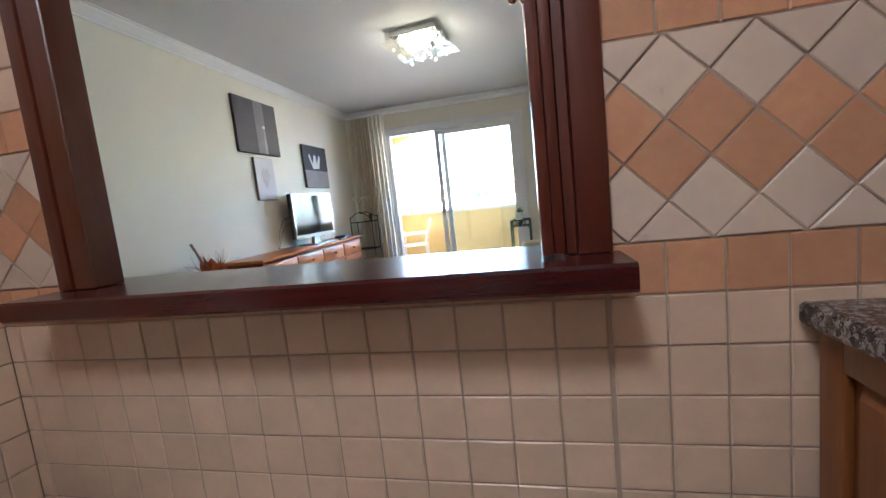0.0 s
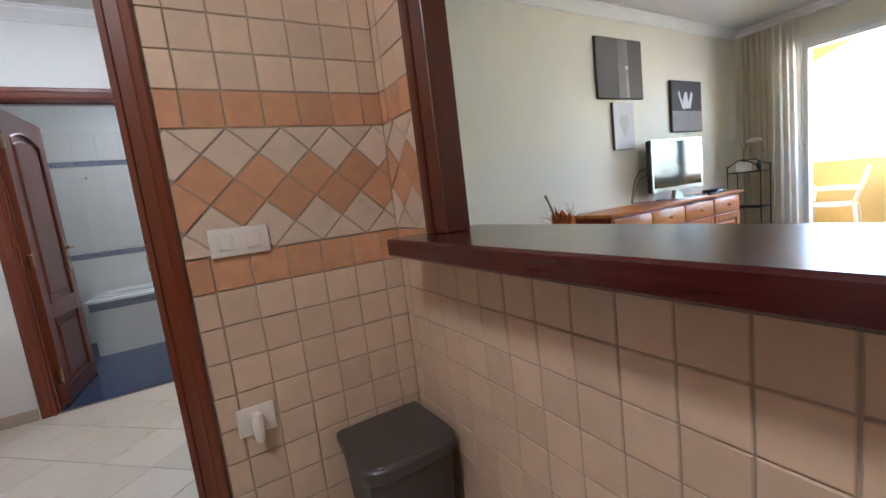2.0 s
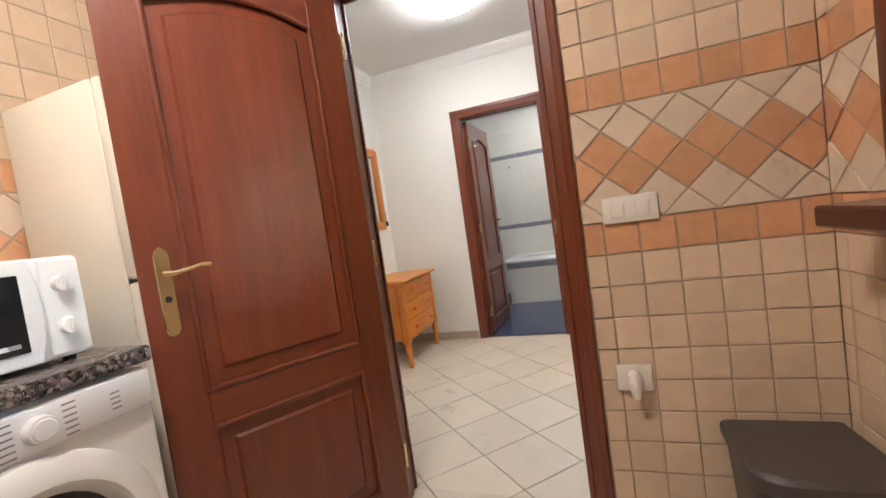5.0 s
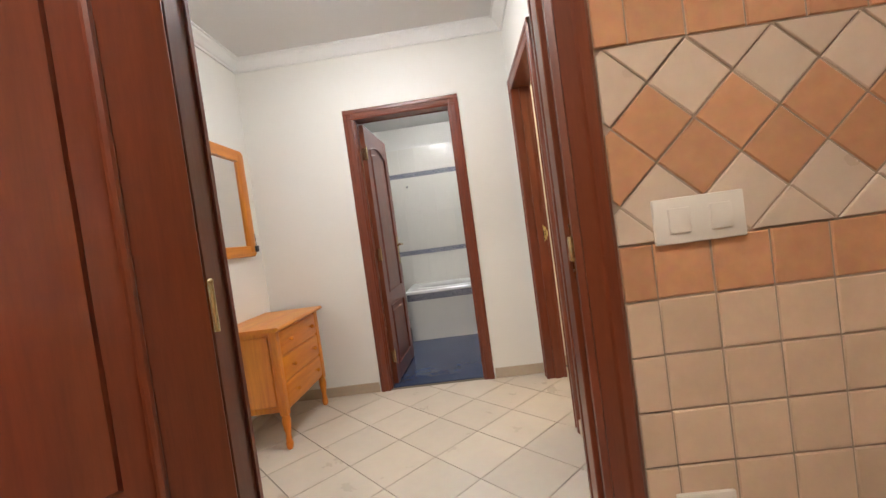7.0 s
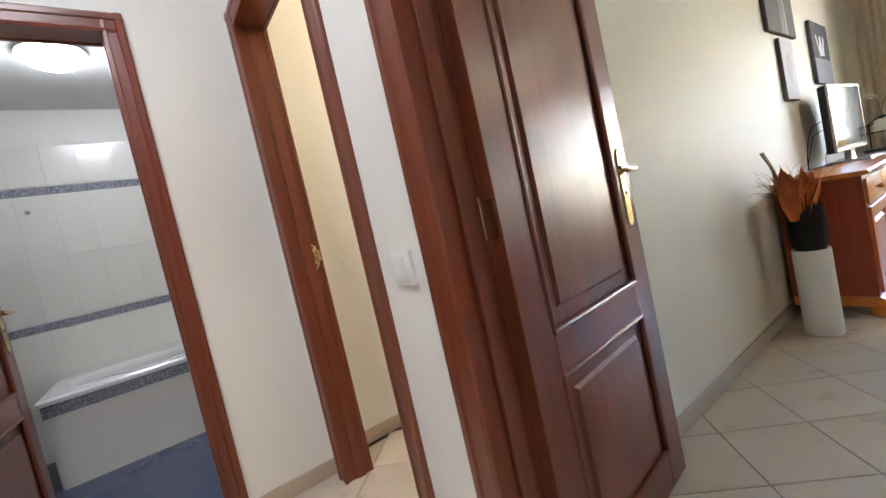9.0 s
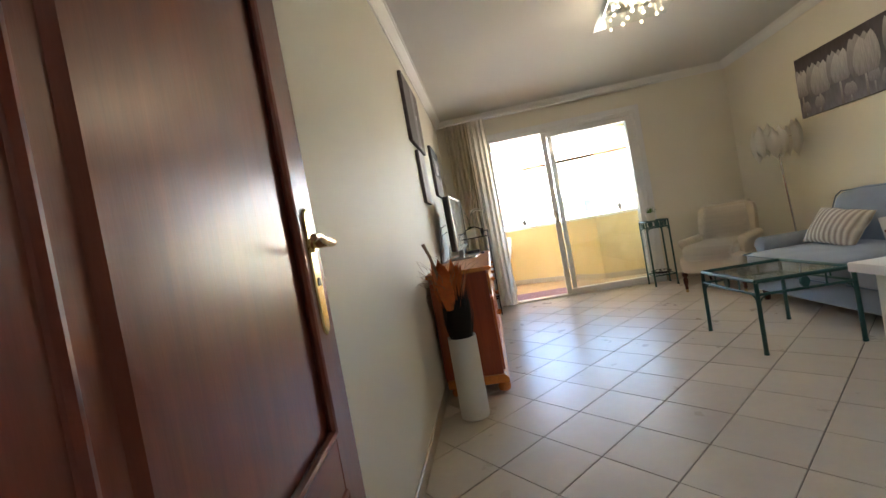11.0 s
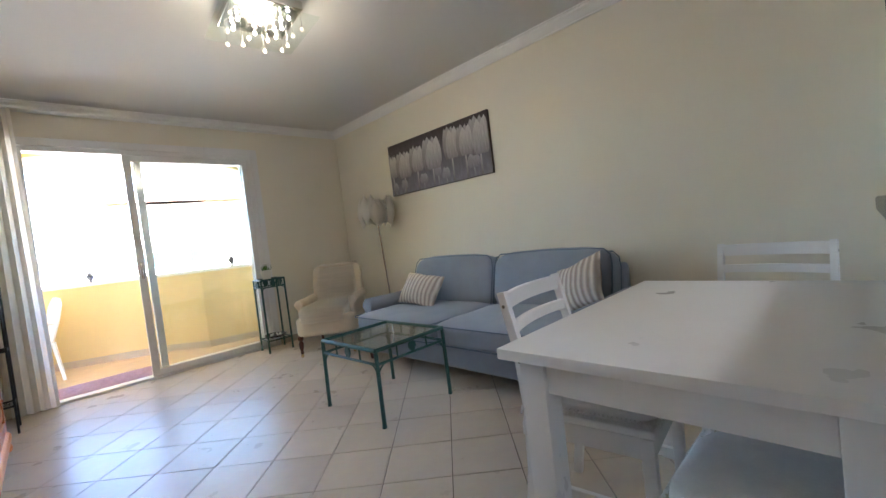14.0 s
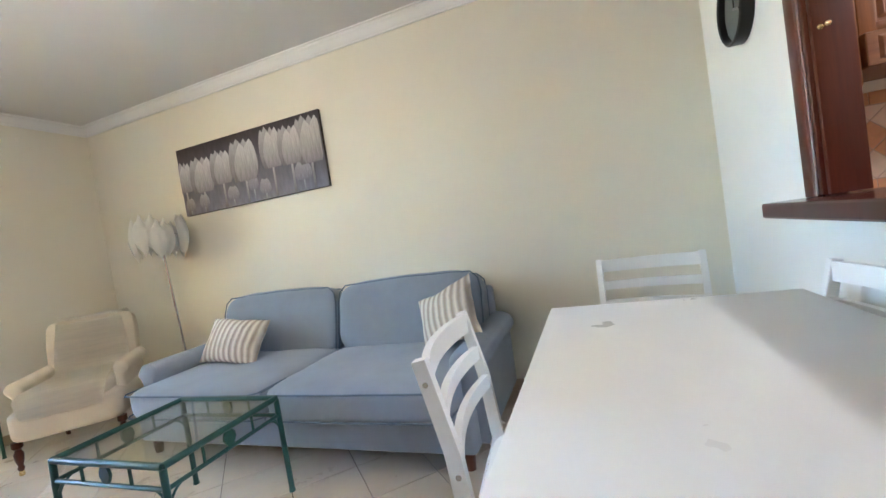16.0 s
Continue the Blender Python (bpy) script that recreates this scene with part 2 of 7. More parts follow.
M_SKIRT = surf("skirting_tile", (0.52, 0.43, 0.32), 0.35, var=0.10, scale=6, fine=40, bump=0.02, rnd=0.04)
M_KGROUT = surf("wall_grout", (0.45, 0.35, 0.26), 0.9, var=0.15, scale=9)
M_KBEIGE = surf("beige_glazed_tile", (0.70, 0.52, 0.36), 0.32, var=0.10, scale=11, fine=45, bump=0.06, rnd=0.07)
M_KORANGE = surf("terracotta_glazed_tile", (0.62, 0.325, 0.17), 0.32, var=0.14, scale=14, fine=45, bump=0.06, rnd=0.10)
M_KWHITE = surf("ivory_glazed_tile", (0.69, 0.55, 0.415), 0.30, var=0.10, scale=11, fine=45, bump=0.06, rnd=0.06)
# mahogany of the hatch, the kitchen's low light put into a darker colour
M_MAHOG = wood("mahogany_veneer", (0.075, 0.013, 0.005), (0.112, 0.021, 0.007), 0.36, "z", coat=0.4)
M_MAHOGX = wood("mahogany_veneer_level", (0.075, 0.013, 0.005), (0.112, 0.021, 0.007), 0.32, "x", coat=0.3)
M_MAHOGY = wood("mahogany_veneer_across", (0.075, 0.013, 0.005), (0.112, 0.021, 0.007), 0.32, "y", coat=0.3)
# the same mahogany on the doors, its colour lightened for stronger light there
M_DOOR_LIT = wood("door_mahogany_lit", (0.135, 0.026, 0.009), (0.192, 0.042, 0.013), 0.36, "z", coat=0.4)
M_DOOR_LITX = wood("door_mahogany_lit_level", (0.135, 0.026, 0.009), (0.192, 0.042, 0.013), 0.36, "x", coat=0.4)
M_DOOR_LITY = wood("door_mahogany_lit_across", (0.135, 0.026, 0.009), (0.192, 0.042, 0.013), 0.36, "y", coat=0.4)
M_BRASS = surf("polished_brass", (0.76, 0.61, 0.33), 0.22, metal=1.0, var=0.06, fine=200, bump=0.01)
M_CHROME = surf("brushed_steel", (0.62, 0.62, 0.62), 0.22, metal=1.0, var=0.04, fine=200, bump=0.01)
M_PLASTIC = surf("cream_plastic", (0.78, 0.73, 0.64), 0.4, var=0.02, fine=200, bump=0.0)
M_WPLAST = surf("white_plastic", (0.78, 0.78, 0.77), 0.35, var=0.02, fine=200, bump=0.0)
M_DARK = surf("charcoal_plastic", (0.075, 0.062, 0.055), 0.42, var=0.10, fine=150, bump=0.03)
M_BLACK = surf("black_plastic", (0.012, 0.012, 0.013), 0.3, var=0.10, fine=150, bump=0.0)
M_GRANITE = speckle("granite", [(0.02, 0.02, 0.02), (0.10, 0.085, 0.075), (0.30, 0.26, 0.23), (0.05, 0.045, 0.04), (0.17, 0.13, 0.11)], 120, 0.18)
M_ALU = surf("white_aluminium", (0.78, 0.78, 0.77), 0.35, var=0.03, fine=150, bump=0.01)
M_GLASS = glass("window_glass", (0.965, 0.985, 0.97))
M_CLEAR = glass("clear_glass", (0.94, 0.975, 0.96))
M_YELLOW = surf("yellow_render", (0.74, 0.57, 0.27), 0.85, var=0.06, scale=2, fine=140, bump=0.15)
M_STONE = surf("balcony_stone_tile", (0.62, 0.47, 0.32), 0.5, var=0.15, scale=6, fine=40, bump=0.05, rnd=0.08)
M_BLUE = surf("blue_floor_tile", (0.045, 0.066, 0.135), 0.18, var=0.10, scale=5, fine=40, bump=0.02, rnd=0.05)
M_BTILE = surf("cream_bathroom_tile", (0.79, 0.77, 0.70), 0.22, var=0.03, scale=3, fine=30, bump=0.02, rnd=0.02)
M_FRIEZE = speckle("blue_frieze_tile", [(0.40, 0.40, 0.42), (0.10, 0.12, 0.20), (0.30, 0.31, 0.36), (0.14, 0.14, 0.20), (0.46, 0.45, 0.46)], 170, 0.2)
M_ENAMEL = surf("white_enamel", (0.82, 0.82, 0.81), 0.12, var=0.01, fine=100, bump=0.0)

# ---- the large structure ----
KW, KE, KS, KN = -1.393, 1.14, -1.39, 0.918   # kitchen walls, behind the tiles
HW, HS, HN, HE = -3.64, -1.53, 0.46, -1.495   # hall
LW, LE, LS, LN = -2.53, 1.14, 0.955, 5.99       # living room
CEIL = 2.58


def wall(name, boxes, material, label=""):
    bm = B()
    for a, b in boxes:
        box(bm, a, b)
    return solid(name, bm, material, label, "wall", kind="structure")


# west wall of kitchen, with its door
KD0, KD1, DH = -0.535, 0.195, 2.035
wall("wall_kitchen_west", [((HE, HS, 0), (KW, KD0 - 0.02, CEIL)), ((HE, KD1 + 0.02, 0), (KW, LS, CEIL)), ((HE, KD0 - 0.02, DH + 0.02), (KW, KD1 + 0.02, CEIL))], M_WHITE, "white plastered wall with a doorway")
wall("wall_kitchen_south", [((KW, KS - 0.12, 0), (KE, KS, CEIL))], M_KGROUT, "tiled kitchen wall behind counter")
wall("wall_east", [((KE, KS - 0.12, 0), (KE + 0.2, LN + 0.2, CEIL))], M_WALL, "plain cream painted wall")
# hatch wall
PX0, PX1, SH = -1.09, 0.16, 1.0
wall("wall_hatch", [((KW, KN, 0), (KE, LS, 0.968)), ((KW, KN, 0.968), (PX0, LS, CEIL)), ((PX1, KN, 0.968), (KE, LS, CEIL)), ((PX0, KN, 2.32), (PX1, LS, CEIL))], M_WHITE, "white wall with a serving hatch")
# hall north wall: corridor door, living room door
D30, D31, LD0, LD1 = -3.50, -2.79, -2.385, -1.655
NB = 0.57
wall("wall_hall_north", [((HW, HN, 0), (D30 - 0.02, NB, CEIL)), ((D31 + 0.02, HN, 0), (LD0 - 0.02, NB, CEIL)), ((LD1 + 0.02, HN, 0), (HE, NB, CEIL)), ((D30 - 0.02, HN, DH + 0.02), (D31 + 0.02, NB, CEIL)), ((LD0 - 0.02, HN, DH + 0.02), (LD1 + 0.02, NB, CEIL))], M_WHITE, "white plastered wall with two doorways")
BD0, BD1 = -0.70, 0.015
wall("wall_hall_west", [((HW - 0.1, HS, 0), (HW, BD0 - 0.02, CEIL)), ((HW - 0.1, BD1 + 0.02, 0), (HW, NB, CEIL)), ((HW - 0.1, BD0 - 0.02, DH + 0.02), (HW, BD1 + 0.02, CEIL))], M_WHITE, "white plastered wall with bathroom doorway")
wall("wall_hall_south", [((HW - 0.1, HS - 0.12, 0), (KW, HS, CEIL))], M_WHITE, "plain white plastered wall")
wall("wall_living_west", [((LW - 0.12, NB, 0), (LW, LN + 0.2, CEIL))], M_WALL, "cream painted wall with faint marks")
WX0, WX1, WH = -1.90, 0.0, 2.225
wall("wall_living_north", [((LW, LN, 0), (WX0, LN + 0.2, CEIL)), ((WX1, LN, 0), (LE, LN + 0.2, CEIL)), ((WX0, LN, WH), (WX1, LN + 0.2, CEIL))], M_WALL, "cream painted wall with balcony door")
# corridor behind the second door, bathroom
wall("wall_corridor", [((-3.86, NB, 0), (-3.74, 3.2, CEIL)), ((-3.74, 3.08, 0), (LW - 0.12, 3.2, CEIL))], M_TAN, "warm cream corridor wall")
BX = -5.75
wall("wall_bathroom", [((BX - 0.1, -1.9, 0), (BX, 1.0, CEIL)), ((BX, -2.0, 0), (HW - 0.1, -1.9, CEIL)), ((BX, 0.9, 0), (HW - 0.1, 1.0, CEIL)), ((HW - 0.1, NB, 0), (HW - 0.09, 0.9, CEIL)), ((HW - 0.1, -1.9, 0), (HW - 0.09, HS - 0.12, CEIL))], M_WHITE, "white bathroom wall above cream tiles")


def slab(name, a, b, material, label, category):
    return solid(name, box(B(), a, b), material, label, category, kind="structure")


slab("ceiling", (HW - 0.1, HS - 0.12, CEIL), (LE + 0.2, LN + 0.2, CEIL + 0.15), M_CEIL, "plain white painted ceiling", "ceiling")
slab("ceiling_bathroom", (BX - 0.1, -2.0, 2.50), (HW - 0.1, 1.0, 2.6), M_CEIL, "white bathroom ceiling", "ceiling")
slab("ceiling_corridor", (-3.86, NB, 2.5), (LW - 0.12, 3.2, 2.57), M_CEIL, "plain corridor ceiling", "ceiling")
floor = slab("floor", (-3.86, KS - 0.3, -0.15), (LE + 0.2, LN + 0.12, -0.006), M_GROUT, "cream ceramic floor tiles laid diagonally with dark joints", "floor")
bath_floor = slab("floor_bathroom", (BX - 0.1, -2.0, -0.15), (HW - 0.06, 1.0, 0.0), M_BLUE, "glossy dark blue tiled bathroom floor", "floor")


def crown(name, runs):
    """Plaster moulding; runs of (axis, from, to, wall's place, inward sign)."""
    bm = B()
    prof = [(0, 0), (0.012, 0), (0.016, 0.012), (0.03, 0.02), (0.045, 0.042), (0.062, 0.055), (0.066, 0.07), (0.08, 0.072), (0.08, 0.08), (0, 0.08)]
    for axis, a, b, w, s in runs:
        prism(bm, [(w + s * u, CEIL - 0.08 + v) for u, v in prof], axis, a, b)
    return solid(name, bm, M_CROWN, "white plaster crown moulding", "moulding", kind="structure")


crown("trim_crown_living", [("y", NB, LN, LW, 1), ("y", LS, LN, LE, -1), ("x", LW, LE, LN, -1), ("x", HE, LE, LS, 1)])
crown("trim_crown_hall", [("y", HS, HN, HW, 1), ("y", HS, HN, HE, -1), ("x", HW, HE, HS, 1), ("x", HW, HE, HN, -1)])


def skirting(name, runs):
    bm = B()
    for a, b in runs:
        box(bm, (*a, 0), (*b, 0.075), 0.003, 1)
    return solid(name, bm, M_SKIRT, "beige ceramic skirting tiles", "skirting", kind="structure")


skirting("baseboard_hall", [((HW, HS + 0.012), (HW + 0.012, BD0 - 0.08)), ((HW, BD1 + 0.08), (HW + 0.012, HN)), ((HW, HS), (HE, HS + 0.012)), ((D31 + 0.075, HN - 0.012), (LD0 - 0.08, HN)), ((HE - 0.012, HS + 0.012), (HE, KD0 - 0.08))])
skirting("baseboard_living", [((LW, 0.60), (LW + 0.012, LN)), ((LW + 0.012, LN - 0.012), (WX0 - 0.07, LN)), ((WX1 + 0.07, LN - 0.012), (LE, LN)), ((LE - 0.012, LS), (LE, LN - 0.012)), ((HE + 0.002, LS), (LE - 0.012, LS + 0.012))])
skirting("baseboard_corridor", [((-3.74, NB), (-3.728, 3.08))])


# ---- doors ----
def door_frame(name, axis, a, b, w0, w1, label, W=0.075):
    """Lining and moulded casing round an opening a..b in a wall whose faces are w0 < w1."""
    th = thing(name, None, label, "door frame", kind="structure")
    across = "y" if axis == "x" else "x"

    def at(u, w, z):
        return (u, w, z) if axis == "x" else (w, u, z)

    bm = B()
    for u0, u1 in ((a - 0.02, a), (b, b + 0.02)):
        box(bm, at(u0, w0 - 0.002, 0), at(u1, w1 + 0.002, DH + 0.02), 0.002, 1)
    box(bm, at(a, w0 - 0.002, DH), at(b, w1 + 0.002, DH + 0.02), 0.002, 1)
    part("lining", bm, M_DOOR_LIT, th)
    bm = B()
    mid = (w0 + w1) / 2
    for u0, u1 in ((a, a + 0.012), (b - 0.012, b)):
        box(bm, at(u0, mid - 0.012, 0), at(u1, mid + 0.03, DH), 0.002, 1)
    part("stop", bm, M_DOOR_LIT, th)
    for side, w, s in (("casing", w0, -1), ("casing", w1, 1)):
        prof = [(0, 0), (0, 0.012), (0.012, 0.016), (0.016, 0.010), (W - 0.03, 0.012), (W - 0.025, 0.018), (W - 0.007, 0.018), (W, 0.012), (W, 0)]
        for edge, dirn in ((a, -1), (b, 1)):
            bm = B()
            pts = [(edge + dirn * (u - 0.006), w + s * v) for u, v in prof]
            if axis == "y":
                pts = [(q, p) for p, q in pts]
            prism(bm, pts, "z", 0, DH + W - 0.006)
            part(side, bm, M_DOOR_LIT, th)
        bm = B()
        prism(bm, [(w + s * (v + 0.001), DH + u - 0.006) for u, v in prof], axis, a - W + 0.006, b + W - 0.006)
        part(side, bm, M_DOOR_LITX if axis == "x" else M_DOOR_LITY, th)
    return th


def arch(u0, u1, z0, z1, rise, n=12):
    """An outline with a flat segmental top."""
    pts = [(u0, z0), (u1, z0)]
    for i in range(n + 1):
        t = i / n
        pts.append((u1 + (u0 - u1) * t, z1 - rise + rise * math.sin(math.pi * (0.12 + 0.76 * t)) ** 0.9))
    return pts


def door_leaf(name, m, width, label, handle=True, flip=1, lower=(0.13, 0.60), upper=(0.715, 1.90), hinges=True):
    """A leaf hung at its local origin, running along local x, faces on local y; two sunk panels a side, the upper with a curved head."""
    th = thing(name, m, label, "door", kind="structure")
    T, S, H = 0.038, 0.115, DH - 0.012
    z0 = 0.008
    bm = B()
    box(bm, (0.012, -T / 2 + 0.012, z0 + 0.012), (width - 0.012, T / 2 - 0.012, H - 0.012))
    part("core", bm, M_DOOR_LIT, th)
    bm = B()
    box(bm, (0, -T / 2, z0), (S, T / 2, H), 0.002, 1)
    part("stile", bm, M_DOOR_LIT, th)
    bm = B()
    box(bm, (width - S, -T / 2, z0), (width, T / 2, H), 0.002, 1)
    part("stile", bm, M_DOOR_LIT, th)
    for a, b in ((z0, lower[0]), (lower[1], upper[0])):
        part("rail", box(B(), (S, -T / 2 + 0.0005, a), (width - S, T / 2 - 0.0005, b), 0.002, 1), M_DOOR_LITX, th)
    # top rail with curved underside
    up = arch(S, width - S, upper[0], upper[1], 0.085)
    curve_pts = up[2:]
    bm = B()
    prism(bm, [(S, H), *[(u, z) for u, z in reversed(curve_pts)], (width - S, H)], "y", -T / 2 + 0.0005, T / 2 - 0.0005)
    part("rail", bm, M_DOOR_LITX, th)
    for s in (-1, 1):
        f = T / 2 - 0.012
        for zz, cur in ((lower, False), (upper, True)):
            bm = B()
            g = 0.035
            pts = arch(S + g, width - S - g, zz[0] + g, zz[1] - g, 0.075) if cur else [(S + g, zz[0] + g), (width - S - g, zz[0] + g), (width - S - g, zz[1] - g), (S + g, zz[1] - g)]
            prism(bm, pts, "y", s * (f - 0.002), s * (f + 0.009), 0.022)
            part("panel", bm, M_DOOR_LIT, th, angle=20)
            bm = B()
            loop = up if cur else [(S, zz[0]), (width - S, zz[0]), (width - S, zz[1]), (S, zz[1])]
            for i in range(len(loop)):
                p, q = loop[i], loop[(i + 1) % len(loop)]
                rod(bm, (p[0], s * (f + 0.009), p[1]), (q[0], s * (f + 0.009), q[1]), 0.009, n=8)
            part("moulding", bm, M_DOOR_LIT, th)
        if handle:
            hx = width - 0.06
            bm = B()
            prof = [(hx - 0.020, 0.915), (hx - 0.014, 0.900), (hx, 0.892), (hx + 0.014, 0.900), (hx + 0.020, 0.915), (hx + 0.020, 1.125), (hx + 0.014, 1.14), (hx, 1.150), (hx - 0.014, 1.14), (hx - 0.020, 1.125)]
            prism(bm, prof, "y", s * (T / 2 - 0.001), s * (T / 2 + 0.006), 0.003)
            plate = part("handle_plate", bm, M_BRASS, th, "polished brass back plate")
            bm = B()
            rod(bm, (hx, s * (T / 2 + 0.004), 1.075), (hx, s * (T / 2 + 0.045), 1.075), 0.009)
            rod(bm, (hx, s * (T / 2 + 0.005), 1.075), (hx, s * (T / 2 + 0.012), 1.075), 0.015, n=14)
            tube(bm, [(hx + 0.006, s * (T / 2 + 0.045), 1.074), (hx - 0.02, s * (T / 2 + 0.048), 1.072), (hx - 0.055, s * (T / 2 + 0.047), 1.078), (hx - 0.085, s * (T / 2 + 0.047), 1.085), (hx - 0.112, s * (T / 2 + 0.046), 1.083)], [0.009, 0.008, 0.0065, 0.006, 0.007], 10)
            part("lever", bm, M_BRASS, plate, "curved brass lever handle")
            bm = B()
            rod(bm, (hx, s * (T / 2 + 0.004), 1.0), (hx, s * (T / 2 + 0.0075), 1.0), 0.009, n=12)
            part("keyhole", bm, M_BLACK, plate)
    if hinges:
        for z in (0.22, 1.02, 1.80):
            bm = B()
            rod(bm, (-0.006, flip * (T / 2 + 0.004), z - 0.045), (-0.006, flip * (T / 2 + 0.004), z + 0.045), 0.006)
            ball(bm, (-0.006, flip * (T / 2 + 0.004), z + 0.05), 0.007)
            box(bm, (-0.003, flip * (T / 2 - 0.03), z - 0.045), (-0.0005, flip * (T / 2 + 0.003), z + 0.045))
            part("hinge", bm, M_BRASS, th, "brass barrel hinge")
    return th


door_frame("door_frame_kitchen", "y", KD0, KD1, HE, KW, "mahogany door lining and moulded casing of kitchen doorway")
door_frame("door_frame_bathroom", "y", BD0, BD1, HW - 0.1, HW, "mahogany door lining and casing of bathroom doorway")
door_frame("door_frame_corridor", "x", D30, D31, HN, NB, "mahogany door lining and casing of corridor doorway", 0.085)
door_frame("door_frame_living", "x", LD0, LD1, HN, NB, "mahogany door lining and casing of living room doorway", 0.095)
_a = math.degrees(math.atan2(-0.395, 0.635))
door_leaf("door_kitchen", pose(KW + 0.012, KD0 + 0.022, 0, 0, 0, _a), 0.722, "open mahogany panelled kitchen door with brass lever handle", flip=1)
door_leaf("door_living", pose(LD0 + 0.020, NB + 0.012, 0, 0, 0, 96.5), 0.722, "open mahogany panelled living room door with brass handle", flip=1)
door_leaf("door_bathroom", pose(HW - 0.112, BD0 + 0.025, 0, 0, 0, 180 - 3), 0.705, "open mahogany panelled bathroom door standing inward", flip=-1)

# ---- living room ----
M_SOFA = surf("blue_grey_velvet", (0.275, 0.32, 0.395), 0.85, var=0.10, scale=5, fine=220, bump=0.06, sheen=0.2)
M_PIPE = surf("blue_grey_piping", (0.13, 0.18, 0.25), 0.8, var=0.1, fine=200)
M_CREAM = surf("cream_upholstery", (0.74, 0.66, 0.53), 0.9, var=0.08, scale=6, fine=260, bump=0.12)
M_THROW = surf("raw_cotton_throw", (0.82, 0.76, 0.65), 0.9, var=0.10, scale=3, fine=60, bump=0.25, stretch=(1, 14, 14))
M_DKWOOD = wood("dark_turned_wood", (0.05, 0.012, 0.006), (0.11, 0.028, 0.014), 0.3, "z")
M_GREEN = surf("green_painted_iron", (0.018, 0.085, 0.078), 0.35, var=0.2, scale=8, fine=90, bump=0.04)
M_IRON = surf("black_iron", (0.02, 0.022, 0.024), 0.45, metal=0.3, var=0.15, fine=120, bump=0.04)
M_TWHITE = surf("white_lacquer", (0.81, 0.80, 0.77), 0.30, var=0.03, scale=4, fine=60, bump=0.02)
M_PINE = wood("honey_pine", (0.46, 0.125, 0.012), (0.64, 0.215, 0.022), 0.36, "y", coat=0.2)
M_PINEX = wood("honey_pine_across", (0.46, 0.135, 0.014), (0.66, 0.24, 0.032), 0.3, "x", coat=0.3)
M_PINEZ = wood("honey_pine_upright", (0.36, 0.075, 0.010), (0.52, 0.14, 0.018), 0.36, "z", coat=0.2)
M_COTTON = surf("white_cotton", (0.76, 0.75, 0.73), 0.95, var=0.05, scale=20, fine=160, bump=0.25)
M_CERAMIC = surf("white_ceramic", (0.72, 0.70, 0.62), 0.3, var=0.03, scale=5, fine=60, bump=0.02)
M_LEAF = surf("leaf_green", (0.07, 0.17, 0.03), 0.6, var=0.25, scale=40)


def at_base(name, loc, label, category, group=""):
    return thing(name, Matrix.Translation(loc), label, category, group)


def wpart(name, bm, material, th, label="", angle=35):
    """A part whose mesh is written in the room's own metres."""
    return part(name, bm, material, th, label, Matrix.Translation(-th.location), angle)


# sofa against the east wall
sofa = at_base("sofa", (0.62, 3.30, 0), "blue-grey velvet two-seat sofa with dark piping against the wall", "sofa")
wpart("base", box(B(), (0.19, 2.24, 0.09), (1.06, 4.42, 0.285), 0.025, 3), M_SOFA, sofa)
wpart("back_frame", box(B(), (0.99, 2.28, 0.09), (1.10, 4.38, 0.72), 0.03, 3), M_SOFA, sofa)
for y in (2.81, 3.83):
    bm = pad(B(), (0.86, 1.03, 0.175), 7, 14, 0.006, y, Matrix.Translation((0.49, y, 0.365)), 0.10)
    seat = wpart("seat_cushion", bm, M_SOFA, sofa)
    bm = B()
    for z in (0.300, 0.430):
        tube(bm, [(0.30, y - 0.508, z), (0.10, y - 0.50, z), (0.066, y - 0.46, z), (0.062, y, z), (0.066, y + 0.46, z), (0.10, y + 0.50, z), (0.30, y + 0.508, z)], 0.0045, 6)
    part("piping", bm, M_PIPE, seat)
for y in (2.80, 3.82):
    m = Matrix.Translation((0.90, y, 0.615)) @ pose(0, 0, 0, 0, 14, 0)
    bm = pad(B(), (0.19, 1.01, 0.46), 6, 14, 0.007, y + 3, m, 0.12)
    back = wpart("back_cushion", bm, M_SOFA, sofa)
    bm = B()
    for x in (-0.072, 0.072):
        tube(bm, [m @ Vector((x, u, v)) for u, v in ((-0.497, -0.20), (-0.500, 0.10), (-0.485, 0.175), (-0.44, 0.215), (0, 0.227), (0.44, 0.215), (0.485, 0.175), (0.500, 0.10), (0.497, -0.20))], 0.0045, 6)
    part("piping", bm, M_PIPE, back)
for y, s in ((2.27, -1), (4.39, 1)):
    bm = B()
    prof = [(-0.06, 0.10), (0.06, 0.10), (0.062, 0.40), (0.072, 0.44)]
    prof += [(0.0 + 0.088 * math.cos(a) + 0.008 * s, 0.475 + 0.075 * math.sin(a)) for a in [radians(d) for d in range(-10, 191, 20)]]
    prof += [(-0.064, 0.42)]
    prism(bm, [(y + u, v) for u, v in prof], "x", 1.05, 0.27, 0.02)
    wpart("arm", bm, M_SOFA, sofa, angle=45)
for x, y in ((0.25, 2.30), (0.25, 4.36), (1.0, 2.30), (1.0, 4.36)):
    wpart("leg", rod(B(), (x, y, 0), (x, y, 0.10), 0.022, 0.032, 12), M_DKWOOD, sofa, "short dark wooden foot")

